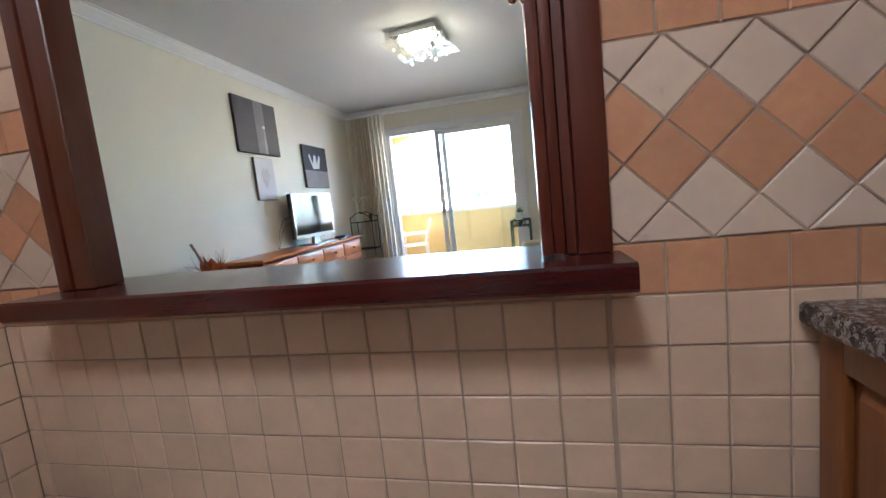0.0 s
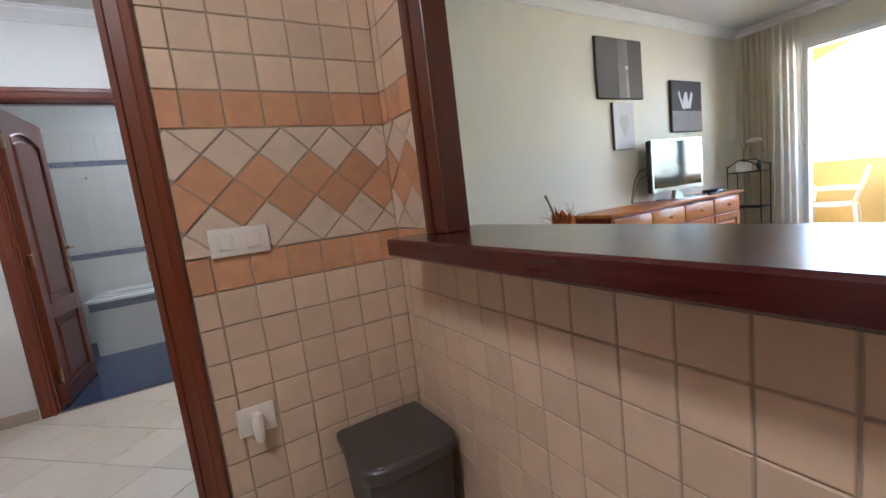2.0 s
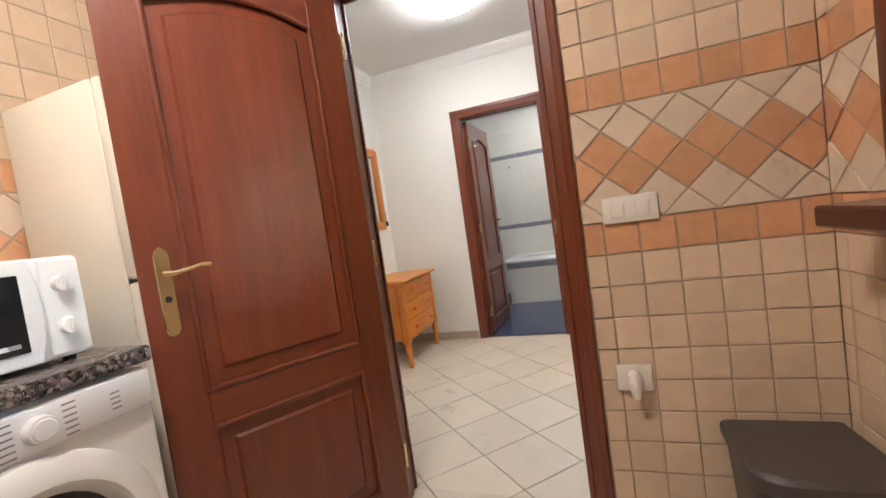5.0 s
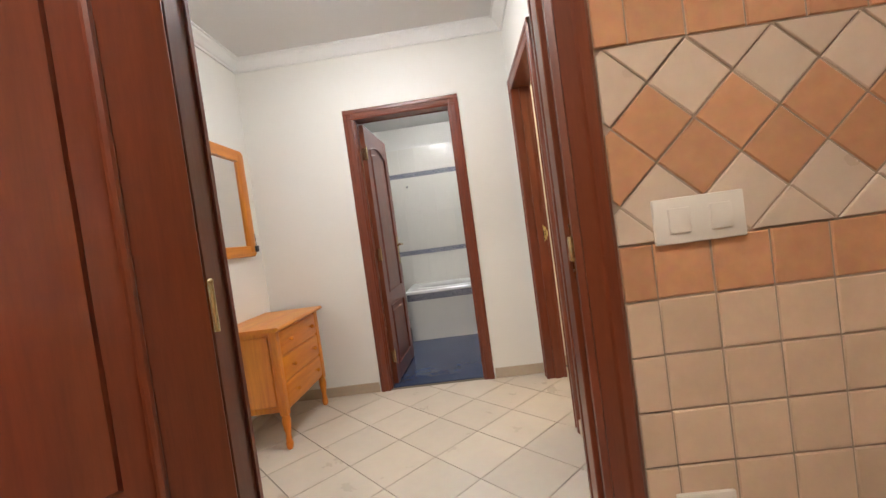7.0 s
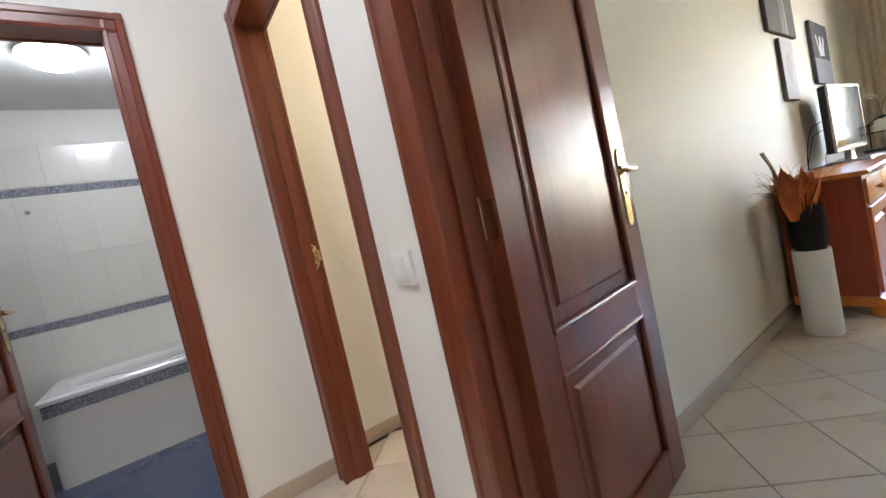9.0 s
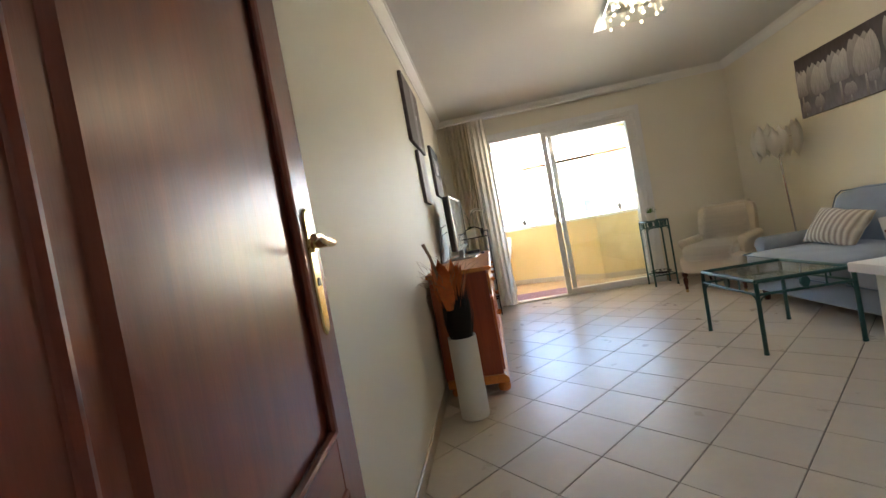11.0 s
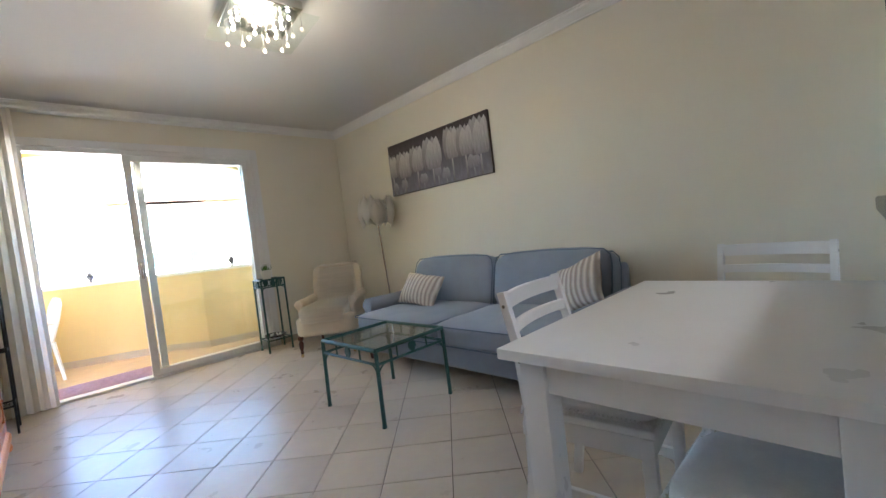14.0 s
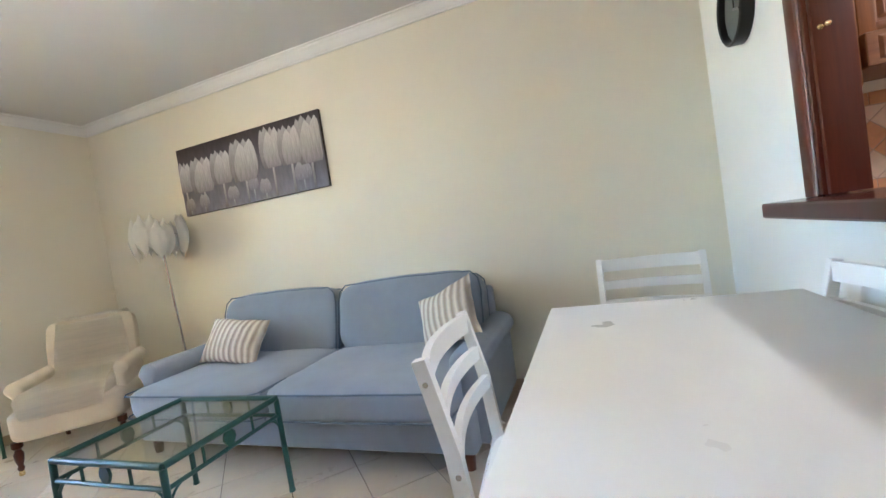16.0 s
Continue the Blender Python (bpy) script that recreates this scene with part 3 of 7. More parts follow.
# striped pillows
m_, nt_, p_ = base_mat("striped_knit")
_tc = nd(nt_, "ShaderNodeTexCoord")
_w = nd(nt_, "ShaderNodeTexWave", Scale=7.2, Distortion=0.6, Detail=2.0, Detail_Scale=4.0)
_w.wave_type, _w.bands_direction = "BANDS", "Y"
_f = nd(nt_, "ShaderNodeTexNoise", Scale=160.0)
nt_.links.new(_tc.outputs["Object"], _w.inputs["Vector"])
nt_.links.new(_tc.outputs["Object"], _f.inputs["Vector"])
_c = mixc(nt_, _w.outputs["Fac"], (0.40, 0.35, 0.30), (0.72, 0.68, 0.60))
_c = mixc(nt_, 0.3, _c, _f.outputs["Color"], "SOFT_LIGHT")
nt_.links.new(_c, p_.inputs["Base Color"])
p_.inputs["Roughness"].default_value = 0.95
_b = nd(nt_, "ShaderNodeBump", Strength=0.5, Distance=0.01)
nt_.links.new(_w.outputs["Fac"], _b.inputs["Height"])
nt_.links.new(_b.outputs[0], p_.inputs["Normal"])
M_STRIPE = m_


def pillow(m, size, seed):
    bm = B()
    n = 22
    grid = {}
    for s in (-1, 1):
        for i in range(n + 1):
            for j in range(n + 1):
                u, v = i / n * 2 - 1, j / n * 2 - 1
                edge = (1 - u * u) ** 0.55 * (1 - v * v) ** 0.55
                pin = 1 - 0.09 * (u * u * (1 - abs(v)) + v * v * (1 - abs(u)))
                h = s * size[2] / 2 * edge * (1 + 0.04 * math.cos(u * 40))
                p = Vector((h, u * size[0] / 2 * pin, v * size[1] / 2 * pin)) + noise.noise_vector(Vector((u, v, seed)) * 1.5) * 0.010
                rim = i in (0, n) or j in (0, n)
                grid[s, i, j] = grid[-1, i, j] if rim and s == 1 else bm.verts.new(p)
    for s in (-1, 1):
        for i in range(n):
            for j in range(n):
                bm.faces.new((grid[s, i, j], grid[s, i + 1, j], grid[s, i + 1, j + 1], grid[s, i, j + 1]))
    solid("pillow", bm, M_STRIPE, "striped cream and brown knitted pillow on sofa", "pillow", "sofa pillows", m=m, angle=80)


pillow(pose(0.60, 3.98, 0.585, 0, 32, 8) @ pose(0, 0, 0, 8, 0, 0), (0.46, 0.31, 0.15), 1)
pillow(pose(0.69, 2.47, 0.62, 0, 28, -22) @ pose(0, 0, 0, -24, 0, 0), (0.40, 0.36, 0.15), 5)

# armchair
arm = thing("armchair", pose(0.35, 5.17, 0, 0, 0, -45), "cream upholstered armchair with turned dark legs and draped throw", "armchair")
part("seat_base", pad(B(), (0.60, 0.66, 0.20), 7, 10, 0.004, 2, Matrix.Translation((0, -0.08, 0.30)), 0.05), M_CREAM, arm)
part("seat_cushion", pad(B(), (0.47, 0.60, 0.11), 6, 10, 0.005, 4, Matrix.Translation((0, -0.10, 0.425)), 0.2), M_CREAM, arm)
part("backrest", pad(B(), (0.55, 0.13, 0.62), 11, 14, 0.005, 6, Matrix.Translation((0, 0.30, 0.55)) @ pose(0, 0, 0, -11), 0.0), M_CREAM, arm)
for s in (-1, 1):
    bm = B()
    prof = [(s * 0.235, 0.24), (s * 0.295, 0.24), (s * 0.290, 0.46)] + [(s * (0.278 + 0.045 * math.cos(a)), 0.515 + 0.045 * math.sin(a)) for a in [radians(d) for d in range(-20, 201, 20)]] + [(s * 0.240, 0.46)]
    prism(bm, prof, "y", 0.28, -0.26, 0.015)
    part("armrest", bm, M_CREAM, arm, angle=45)
    bm = lathe(B(), [(0.010, 0.03), (0.018, 0.05), (0.013, 0.07), (0.022, 0.10), (0.025, 0.14), (0.015, 0.165), (0.028, 0.18), (0.028, 0.215)], (s * 0.265, -0.345, 0), 14)
    leg = part("leg", bm, M_DKWOOD, arm, "turned dark wooden front leg")
    part("castor", ball(rod(B(), (s * 0.265, -0.345, 0.02), (s * 0.265, -0.345, 0.045), 0.012, n=10), (s * 0.265, -0.345, 0.016), 0.016), M_BRASS, leg, "small brass castor")
    part("leg", rod(B(), (s * 0.26, 0.34, 0), (s * 0.26, 0.26, 0.23), 0.014, 0.022, 8), M_DKWOOD, arm)
# the throw hangs over the back and the seat
bm = B()
path = [(0.425, 0.60), (0.425, 0.855), (0.385, 0.880), (0.330, 0.872), (0.280, 0.83), (0.252, 0.70), (0.222, 0.56), (0.195, 0.505), (0.10, 0.500), (-0.15, 0.502), (-0.35, 0.494), (-0.408, 0.466), (-0.420, 0.40), (-0.424, 0.345)]
rows_ = []
for k, (y, z) in enumerate(path):
    w = 0.215 + 0.014 * math.sin(k * 1.3)
    rows_.append([bm.verts.new((-w + 2 * w * i / 12, y + 0.004 * math.sin(i * 1.9 + k), z + 0.004 * math.sin(i * 1.3 + k * 2))) for i in range(13)])
for r0, r1 in zip(rows_, rows_[1:]):
    for i in range(12):
        bm.faces.new((r0[i], r0[i + 1], r1[i + 1], r1[i]))
ex = bmesh.ops.solidify(bm, geom=bm.faces[:], thickness=0.006)
_t = solid("throw", bm, M_THROW, "raw cotton throw draped over armchair back and seat", "throw", m=arm.matrix_world.copy(), angle=80)


# floor lamp with petal shade
flo = at_base("floor_lamp", (0.97, 4.93, 0), "floor lamp with white petal shade on thin steel pole", "lamp")
wpart("foot", lathe(B(), [(0.13, 0), (0.13, 0.012), (0.11, 0.02), (0.012, 0.028), (0.012, 0.04)], (0.97, 4.93, 0), 24), M_CHROME, flo)
wpart("pole", rod(B(), (0.97, 4.93, 0.02), (0.868, 4.89, 1.45), 0.009, n=10), M_CHROME, flo)
M_SHADE = surf("white_shade_plastic", (0.90, 0.87, 0.80), 0.4, var=0.03, fine=100, bump=0.02)
shade_c = Vector((0.865, 4.89, 1.40))
for ring, (n, r, h, z) in enumerate(((9, 0.190, 0.33, 0), (9, 0.158, 0.32, 0.01))):
    for i in range(n):
        bm = B()
        a0 = 6.28318 * (i + 0.5 * ring) / n + 0.12 * ((i * 5) % 3 - 1)
        half = (2.1 if ring == 0 else 3.0) / n
        lift = 0.022 * ((i * 7) % 3 - 1)
        rows_ = []
        for k in range(9):
            v = k / 8
            wid = half * (0.30 + 0.85 * math.sin(math.pi * (0.10 + 0.80 * v)) ** 1.4)
            rr = r * (0.90 + 0.20 * math.sin(math.pi * v)) + 0.016 * (i % 2) * (1 - ring)
            tip = {0: 0.05, 1: 0.015, 7: -0.02, 8: -0.06}.get(k, 0)
            rows_.append([bm.verts.new(shade_c + Vector(((rr - 0.012 * abs(u)) * math.cos(a0 + wid * u), (rr - 0.012 * abs(u)) * math.sin(a0 + wid * u), z + lift + (v - 0.5) * h + tip * abs(u)))) for u in (-1, -0.5, 0, 0.5, 1)])
        for r0, r1 in zip(rows_, rows_[1:]):
            for j in range(4):
                bm.faces.new((r0[j], r0[j + 1], r1[j + 1], r1[j]))
        bmesh.ops.solidify(bm, geom=bm.faces[:], thickness=0.003)
        wpart("petal", bm, M_SHADE, flo, angle=70)
bm = B()
for a in range(3):
    rod(bm, shade_c + Vector((0, 0, 0.03)), shade_c + Vector((0.185 * math.cos(a * 2.094), 0.185 * math.sin(a * 2.094), 0.03)), 0.003, n=6)
wpart("shade_spider", bm, M_CHROME, flo)


def medallion(bm, c, along, r=0.024):
    """A cast leaf between two rails."""
    u = Vector(along).normalized()
    n = u.cross(Vector((0, 0, 1)))
    pts = [(0, -1.25), (0.5, -0.8), (0.85, -0.1), (0.7, 0.55), (0.3, 1.0), (0, 1.2), (-0.3, 1.0), (-0.7, 0.55), (-0.85, -0.1), (-0.5, -0.8)]
    f0 = [bm.verts.new(Vector(c) + u * a * r + Vector((0, 0, b * r)) + n * 0.005) for a, b in pts]
    f1 = [bm.verts.new(Vector(c) + u * a * r + Vector((0, 0, b * r)) - n * 0.005) for a, b in pts]
    bm.faces.new(f0), bm.faces.new(f1)
    for i in range(len(pts)):
        j = (i + 1) % len(pts)
        bm.faces.new((f0[i], f0[j], f1[j], f1[i]))
    return bm


def iron_table(name, m, w, d, h, label, drop, leg_r, shelf=0.0):
    """Painted iron table with a glass top, double rails, cast leaves and quarter-round brackets. Local origin: centre on the floor."""
    th = thing(name, m, label, "table")
    x, y = w / 2, d / 2
    cs = [(-x, -y), (x, -y), (x, y), (-x, y)]
    for cx, cy in cs:
        bm = rod(B(), (cx * 1.015, cy * 1.015, 0), (cx, cy, h - 0.012), leg_r, leg_r, 12)
        lathe(bm, [(leg_r + 0.002, 0), (leg_r + 0.002, 0.012)], (cx * 1.015, cy * 1.015, 0), 12)
        part("leg", bm, M_GREEN, th)
    for i in range(4):
        (ax, ay), (bx, by) = cs[i], cs[(i + 1) % 4]
        long = Vector((bx - ax, by - ay, 0))
        u = long.normalized()
        part("top_rail", rod(B(), (ax, ay, h - 0.004), (bx, by, h - 0.004), leg_r * 1.05, n=12), M_GREEN, th)
        bm = rod(B(), (ax, ay, h - drop), (bx, by, h - drop), leg_r * 0.7, n=10)
        for t in (0.28, 0.72):
            p = Vector((ax, ay, 0)) + long * t
            rod(bm, p + Vector((0, 0, h - drop)), p + Vector((0, 0, h - 0.006)), leg_r * 0.45, n=8)
        part("lower_rail", bm, M_GREEN, th)
        mid = Vector((ax, ay, h - drop / 2 - 0.003)) + long * 0.5
        part("cast_leaf", medallion(B(), mid, u, drop * 0.40), M_GREEN, th)
        for s, (px, py) in ((1, (ax, ay)), (-1, (bx, by))):
            R = min(0.075, w * 0.2)
            pts = [Vector((px, py, h - drop)) + s * u * (0.004 + R * (1 - math.cos(a))) * 1.0 + Vector((0, 0, -R * (1 - math.sin(a)))) for a in [radians(k) for k in range(0, 91, 15)]]
            part("bracket", tube(B(), pts, 0.0045, 8), M_GREEN, th)
    part("glass_top", box(B(), (-x + 0.012, -y + 0.012, h - 0.010), (x - 0.012, y - 0.012, h - 0.002), 0.001, 1), M_CLEAR, th, "clear glass top")
    if shelf:
        bm = B()
        for i in range(4):
            (ax, ay), (bx, by) = cs[i], cs[(i + 1) % 4]
            rod(bm, (ax, ay, shelf), (bx, by, shelf), leg_r * 0.7, n=10)
        for k in range(1, 6):
            rod(bm, (-x + w * k / 6, -y, shelf), (-x + w * k / 6, y, shelf), 0.003, n=6)
        part("rack", bm, M_GREEN, th)
    return th


iron_table("coffee_table", pose(-0.280, 3.412, 0, 0, 0, 1.0), 0.545, 0.60, 0.452, "green painted iron coffee table with clear glass top", 0.085, 0.0125)
iron_table("plant_table", pose(-0.055, 5.795, 0, 0, 0, -3), 0.25, 0.25, 0.80, "tall green iron plant table beside balcony door", 0.085, 0.010, 0.13)
dish = solid("dish", lathe(B(), [(0.04, 0), (0.10, 0.012), (0.118, 0.035), (0.112, 0.036), (0.095, 0.018), (0.03, 0.010)], (-0.055, 5.795, 0.137), 24), M_BLACK, "shallow black dish with shells on lower rack", "dish")
bm = B()
for k in range(7):
    ball(bm, (-0.055 + 0.05 * math.cos(k * 2.4), 5.795 + 0.055 * math.sin(k * 2.4), 0.168), 0.016, (1, 0.8, 0.7), 8)
solid("shells", bm, M_CERAMIC, "pale sea shells lying in black dish", "shell", kind="stuff")
pot = at_base("potted_plant", (-0.07, 5.80, 0.80), "small green grass plant in white pot", "plant")
wpart("pot", lathe(B(), [(0.042, 0), (0.058, 0.10), (0.054, 0.101), (0.048, 0.085), (0.01, 0.083)], (-0.07, 5.80, 0.80), 20), M_CERAMIC, pot)
bm = B()
rng = random.Random(3)
for k in range(150):
    a, r, hh = rng.uniform(0, 6.283), rng.uniform(0, 0.045), rng.uniform(0.05, 0.10)
    o = Vector((-0.07 + r * math.cos(a), 5.80 + r * math.sin(a), 0.882))
    tip = o + Vector((math.cos(a) * r * 0.9 + rng.uniform(-0.012, 0.012), math.sin(a) * r * 0.9 + rng.uniform(-0.012, 0.012), hh))
    side = Vector((-math.sin(a), math.cos(a), 0)) * 0.0022
    bm.faces.new([bm.verts.new(o - side), bm.verts.new(o + side), bm.verts.new(tip)])
wpart("grass", bm, M_LEAF, pot)

# dining table
tab = at_base("dining_table", (-0.48, 1.445, 0), "white lacquered rectangular dining table with square legs", "table")
wpart("tabletop", box(B(), (-1.020, 1.066, 0.722), (0.072, 1.826, 0.751), 0.003, 2), M_TWHITE, tab)
TX0, TX1, TY0, TY1 = -0.980, 0.032, 1.106, 1.786
for x, y in ((TX0, TY0), (TX0, TY1 - 0.072), (TX1 - 0.072, TY0), (TX1 - 0.072, TY1 - 0.072)):
    wpart("leg", box(B(), (x, y, 0), (x + 0.072, y + 0.072, 0.722), 0.003, 2), M_TWHITE, tab)
for a, b in (((TX0 + 0.012, TY0 + 0.072, 0.632), (TX0 + 0.034, TY1 - 0.072, 0.722)), ((TX1 - 0.034, TY0 + 0.072, 0.632), (TX1 - 0.012, TY1 - 0.072, 0.722)), ((TX0 + 0.072, TY0 + 0.012, 0.632), (TX1 - 0.072, TY0 + 0.034, 0.722)), ((TX0 + 0.072, TY1 - 0.034, 0.632), (TX1 - 0.072, TY1 - 0.012, 0.722))):
    wpart("apron", box(B(), a, b, 0.002, 1), M_TWHITE, tab)

# dining chairs; local: seat centre at origin, front towards -y
chair = thing("dining_chair", pose(-0.513, 1.785, 0, 0, 0, 6), "white wooden dining chair with ladder back", "chair", "chairs round the table")
part("seat", box(B(), (-0.205, -0.20, 0.425), (0.205, 0.18, 0.45), 0.008, 3), M_TWHITE, chair)
for s in (-1, 1):
    part("leg", box(B(), (s * 0.19 - 0.018, -0.195, 0), (s * 0.19 + 0.018, -0.159, 0.425), 0.003, 2), M_TWHITE, chair)
    bm = B()
    prof = [(0.205, 0), (0.238, 0), (0.205, 0.25), (0.196, 0.45), (0.212, 0.66), (0.250, 0.845), (0.222, 0.850), (0.180, 0.66), (0.160, 0.45), (0.168, 0.25)]
    prism(bm, prof, "x", s * 0.212 - 0.013, s * 0.212 + 0.013, 0.002)
    post = part("back_post", bm, M_TWHITE, chair)
    for y, z in ((0.228, 0.80), (0.190, 0.615)):
        part("screw_cap", rod(B(), (s * 0.2235, y, z), (s * 0.2265, y, z), 0.006, n=10), M_CHROME, post, "steel screw cap")
    part("side_rail", box(B(), (s * 0.19 - 0.010, -0.16, 0.36), (s * 0.19 + 0.010, 0.17, 0.425), 0.002, 1), M_TWHITE, chair)
    part("stretcher", box(B(), (s * 0.19 - 0.009, -0.16, 0.17), (s * 0.19 + 0.009, 0.18, 0.205), 0.002, 1), M_TWHITE, chair)
part("front_rail", box(B(), (-0.172, -0.19, 0.36), (0.172, -0.17, 0.425), 0.002, 1), M_TWHITE, chair)
part("back_rail", box(B(), (-0.199, 0.165, 0.37), (0.199, 0.185, 0.43), 0.002, 1), M_TWHITE, chair)
for z, hh, y in ((0.815, 0.055, 0.228), (0.725, 0.038, 0.207), (0.640, 0.038, 0.188)):
    bm = B()
    n = 10
    ring = []
    for i in range(n + 1):
        u = i / n * 2 - 1
        bow = 0.028 * (1 - u * u)
        ring.append([bm.verts.new((u * 0.2, y + bow + dy, z + dz)) for dy, dz in ((-0.009, -hh / 2), (0.009, -hh / 2), (0.009, hh / 2), (-0.009, hh / 2))])
    for r0, r1 in zip(ring, ring[1:]):
        for i in range(4):
            bm.faces.new((r0[i], r0[(i + 1) % 4], r1[(i + 1) % 4], r1[i]))
    bm.faces.new(ring[0]), bm.faces.new(ring[-1])
    part("back_slat", bm, M_TWHITE, chair, angle=30)


def seat_pad(m, label, ties):
    th = thing("seat_pad", m, label, "cushion", "chair cushions")
    part("cover", pad(B(), (0.40, 0.39, 0.055), 4.5, 14, 0.006, 9, Matrix.Translation((0, -0.01, 0.478)), 0.35), M_COTTON, th)
    bm = B()
    rng = random.Random(8)
    for k in range(120):
        t = k / 120 * 4
        i, u = int(t), (t % 1) * 2 - 1
        x, y = ((u * 0.19, -0.205), (0.20, u * 0.19 - 0.01), (-u * 0.19, 0.185), (-0.20, -u * 0.19 - 0.01))[i]
        o = Vector((x, y, 0.474))
        out = Vector((x, y + 0.01, 0)).normalized() * 0.014
        tube(bm, [o * 1.0, o + out * 0.6 + Vector((rng.uniform(-0.004, 0.004), 0, -0.003)), o + out + Vector((0, 0, -0.012))], [0.003, 0.0025, 0.0015], 4)
    part("fringe", bm, M_COTTON, th)
    if ties:
        for s in (-1, 1):
            bm = B()
            tube(bm, [(s * 0.19, 0.17, 0.47), (s * 0.235, 0.18, 0.46), (s * 0.265, 0.175, 0.485), (s * 0.285, 0.17, 0.47)], 0.004, 6)
            tube(bm, [(s * 0.235, 0.18, 0.46), (s * 0.25, 0.185, 0.42), (s * 0.262, 0.18, 0.39)], 0.004, 6)
            part("tie", bm, M_COTTON, th, "knotted cotton tie")
    return th


seat_pad(chair.matrix_world.copy(), "white knitted chair cushion with fringe and ties", True)
for m, hasp in ((pose(-0.23, 1.255, 0, 0, 0, 180), True), (pose(-0.855, 1.245, 0, 0, 0, 180), True), (pose(0.365, 1.455, 0, 0, 0, -98), True)):
    copy_thing(chair, m)
    seat_pad(m, "white knitted chair cushion with fringed edge", False)

# sideboard along the west wall
side = at_base("sideboard", (-2.31, 4.08, 0), "honey pine sideboard with four drawers and four panelled doors", "sideboard")
SX0, SX1, SY0, SY1 = -2.505, -2.13, 3.055, 5.085
# shade of the side panel is put into a darker, redder pine
wpart("body", box(B(), (SX0, SY0, 0.115), (SX1, SY1, 0.80), 0.003, 1), wood("shaded_pine", (0.22, 0.030, 0.006), (0.34, 0.062, 0.012), 0.34, "z", coat=0.3), side, "side panel in shaded, redder pine")
bm = B()
prism(bm, [(SX0 - 0.01, 0.80), (SX1 + 0.022, 0.80), (SX1 + 0.034, 0.806), (SX1 + 0.036, 0.816), (SX1 + 0.028, 0.826), (SX0 - 0.01, 0.826)], "y", SY0 - 0.032, SY1 + 0.032)
wpart("top", bm, M_PINE, side)
bm = B()
prism(bm, [(SX0 + 0.01, 0.075), (SX1 + 0.03, 0.075), (SX1 + 0.03, 0.10), (SX1 + 0.018, 0.118), (SX1 + 0.004, 0.128), (SX0 + 0.01, 0.128)], "y", SY0 - 0.02, SY1 + 0.02)
wpart("plinth", bm, M_PINE, side)
for x in (SX0 + 0.06, SX1 - 0.01):
    for y in (SY0 + 0.05, SY1 - 0.05):
        wpart("bun_foot", lathe(B(), [(0.020, 0), (0.038, 0.012), (0.043, 0.035), (0.036, 0.058), (0.022, 0.066), (0.030, 0.076)], (x, y, 0), 18), M_PINE, side)


def knob(x, y, z, parent, direction, material, r=0.014):
    bm = B()
    d = Vector(direction)
    p = Vector((x, y, z))
    rod(bm, p, p + d * 0.016, r * 0.45, n=10)
    ball(bm, p + d * 0.022, r, n=12)
    return part("knob", bm, material, parent)


pitch = (SY1 - SY0 - 0.03) / 4
for i in range(4):
    y0 = SY0 + 0.015 + i * pitch + 0.008
    y1 = y0 + pitch - 0.016
    bm = box(B(), (SX1 - 0.002, y0, 0.635), (SX1 + 0.014, y1, 0.775), 0.004, 2)
    dr = wpart("drawer", bm, M_PINE, side)
    knob(SX1 + 0.013, (y0 + y1) / 2, 0.705, dr, (1, 0, 0), M_PINE)
    bm = B()
    for a, b in (((y0, 0.145), (y0 + 0.06, 0.62)), ((y1 - 0.06, 0.145), (y1, 0.62)), ((y0 + 0.06, 0.145), (y1 - 0.06, 0.205)), ((y0 + 0.06, 0.555), (y1 - 0.06, 0.62))):
        box(bm, (SX1 - 0.002, a[0], a[1]), (SX1 + 0.016, b[0], b[1]), 0.003, 1)
    do = wpart("door", bm, M_PINEZ, side)
    bm = prism(B(), [(y0 + 0.063, 0.208), (y1 - 0.063, 0.208), (y1 - 0.063, 0.552), (y0 + 0.063, 0.552)], "x", SX1 - 0.001, SX1 + 0.013, 0.03)
    part("panel", bm, M_PINEZ, do, angle=15)
    knob(SX1 + 0.015, y1 - 0.03 if i % 2 == 0 else y0 + 0.03, 0.42, do, (1, 0, 0), M_PINE)

# television
M_SCREEN = surf("dark_glossy_screen", (0.010, 0.011, 0.013), 0.06, var=0.02, fine=100, bump=0.0)
M_SILVER = surf("silver_plastic", (0.48, 0.48, 0.48), 0.25, metal=0.6, var=0.03, fine=200, bump=0.0)
tv = thing("television", pose(-2.335, 4.37, 0.826, 0, 0, 86), "flat television with thin silver frame on pedestal", "television")
part("casing", box(B(), (-0.385, 0.005, 0.085), (0.385, 0.055, 0.575), 0.012, 2), M_BLACK, tv)
part("screen", box(B(), (-0.362, -0.0015, 0.125), (0.362, 0.006, 0.556)), M_SCREEN, tv, "dark glossy screen")
bm = B()
for a, b in (((-0.385, -0.006, 0.085), (0.385, 0.012, 0.122)), ((-0.385, -0.006, 0.556), (0.385, 0.012, 0.577)), ((-0.385, -0.006, 0.122), (-0.364, 0.012, 0.556)), ((0.364, -0.006, 0.122), (0.385, 0.012, 0.556))):
    box(bm, a, b, 0.003, 1)
part("frame", bm, M_SILVER, tv)
part("neck", prism(B(), [(-0.06, 0.018), (0.06, 0.018), (0.045, 0.10), (-0.045, 0.10)], "y", 0.0, 0.04), M_SILVER, tv)
part("pedestal", prism(B(), [(-0.25, -0.10), (-0.21, -0.13), (0.21, -0.13), (0.25, -0.10), (0.25, 0.07), (0.21, 0.10), (-0.21, 0.10), (-0.25, 0.07)], "z", 0.0, 0.018, 0.004), M_SILVER, tv)
bm = B()
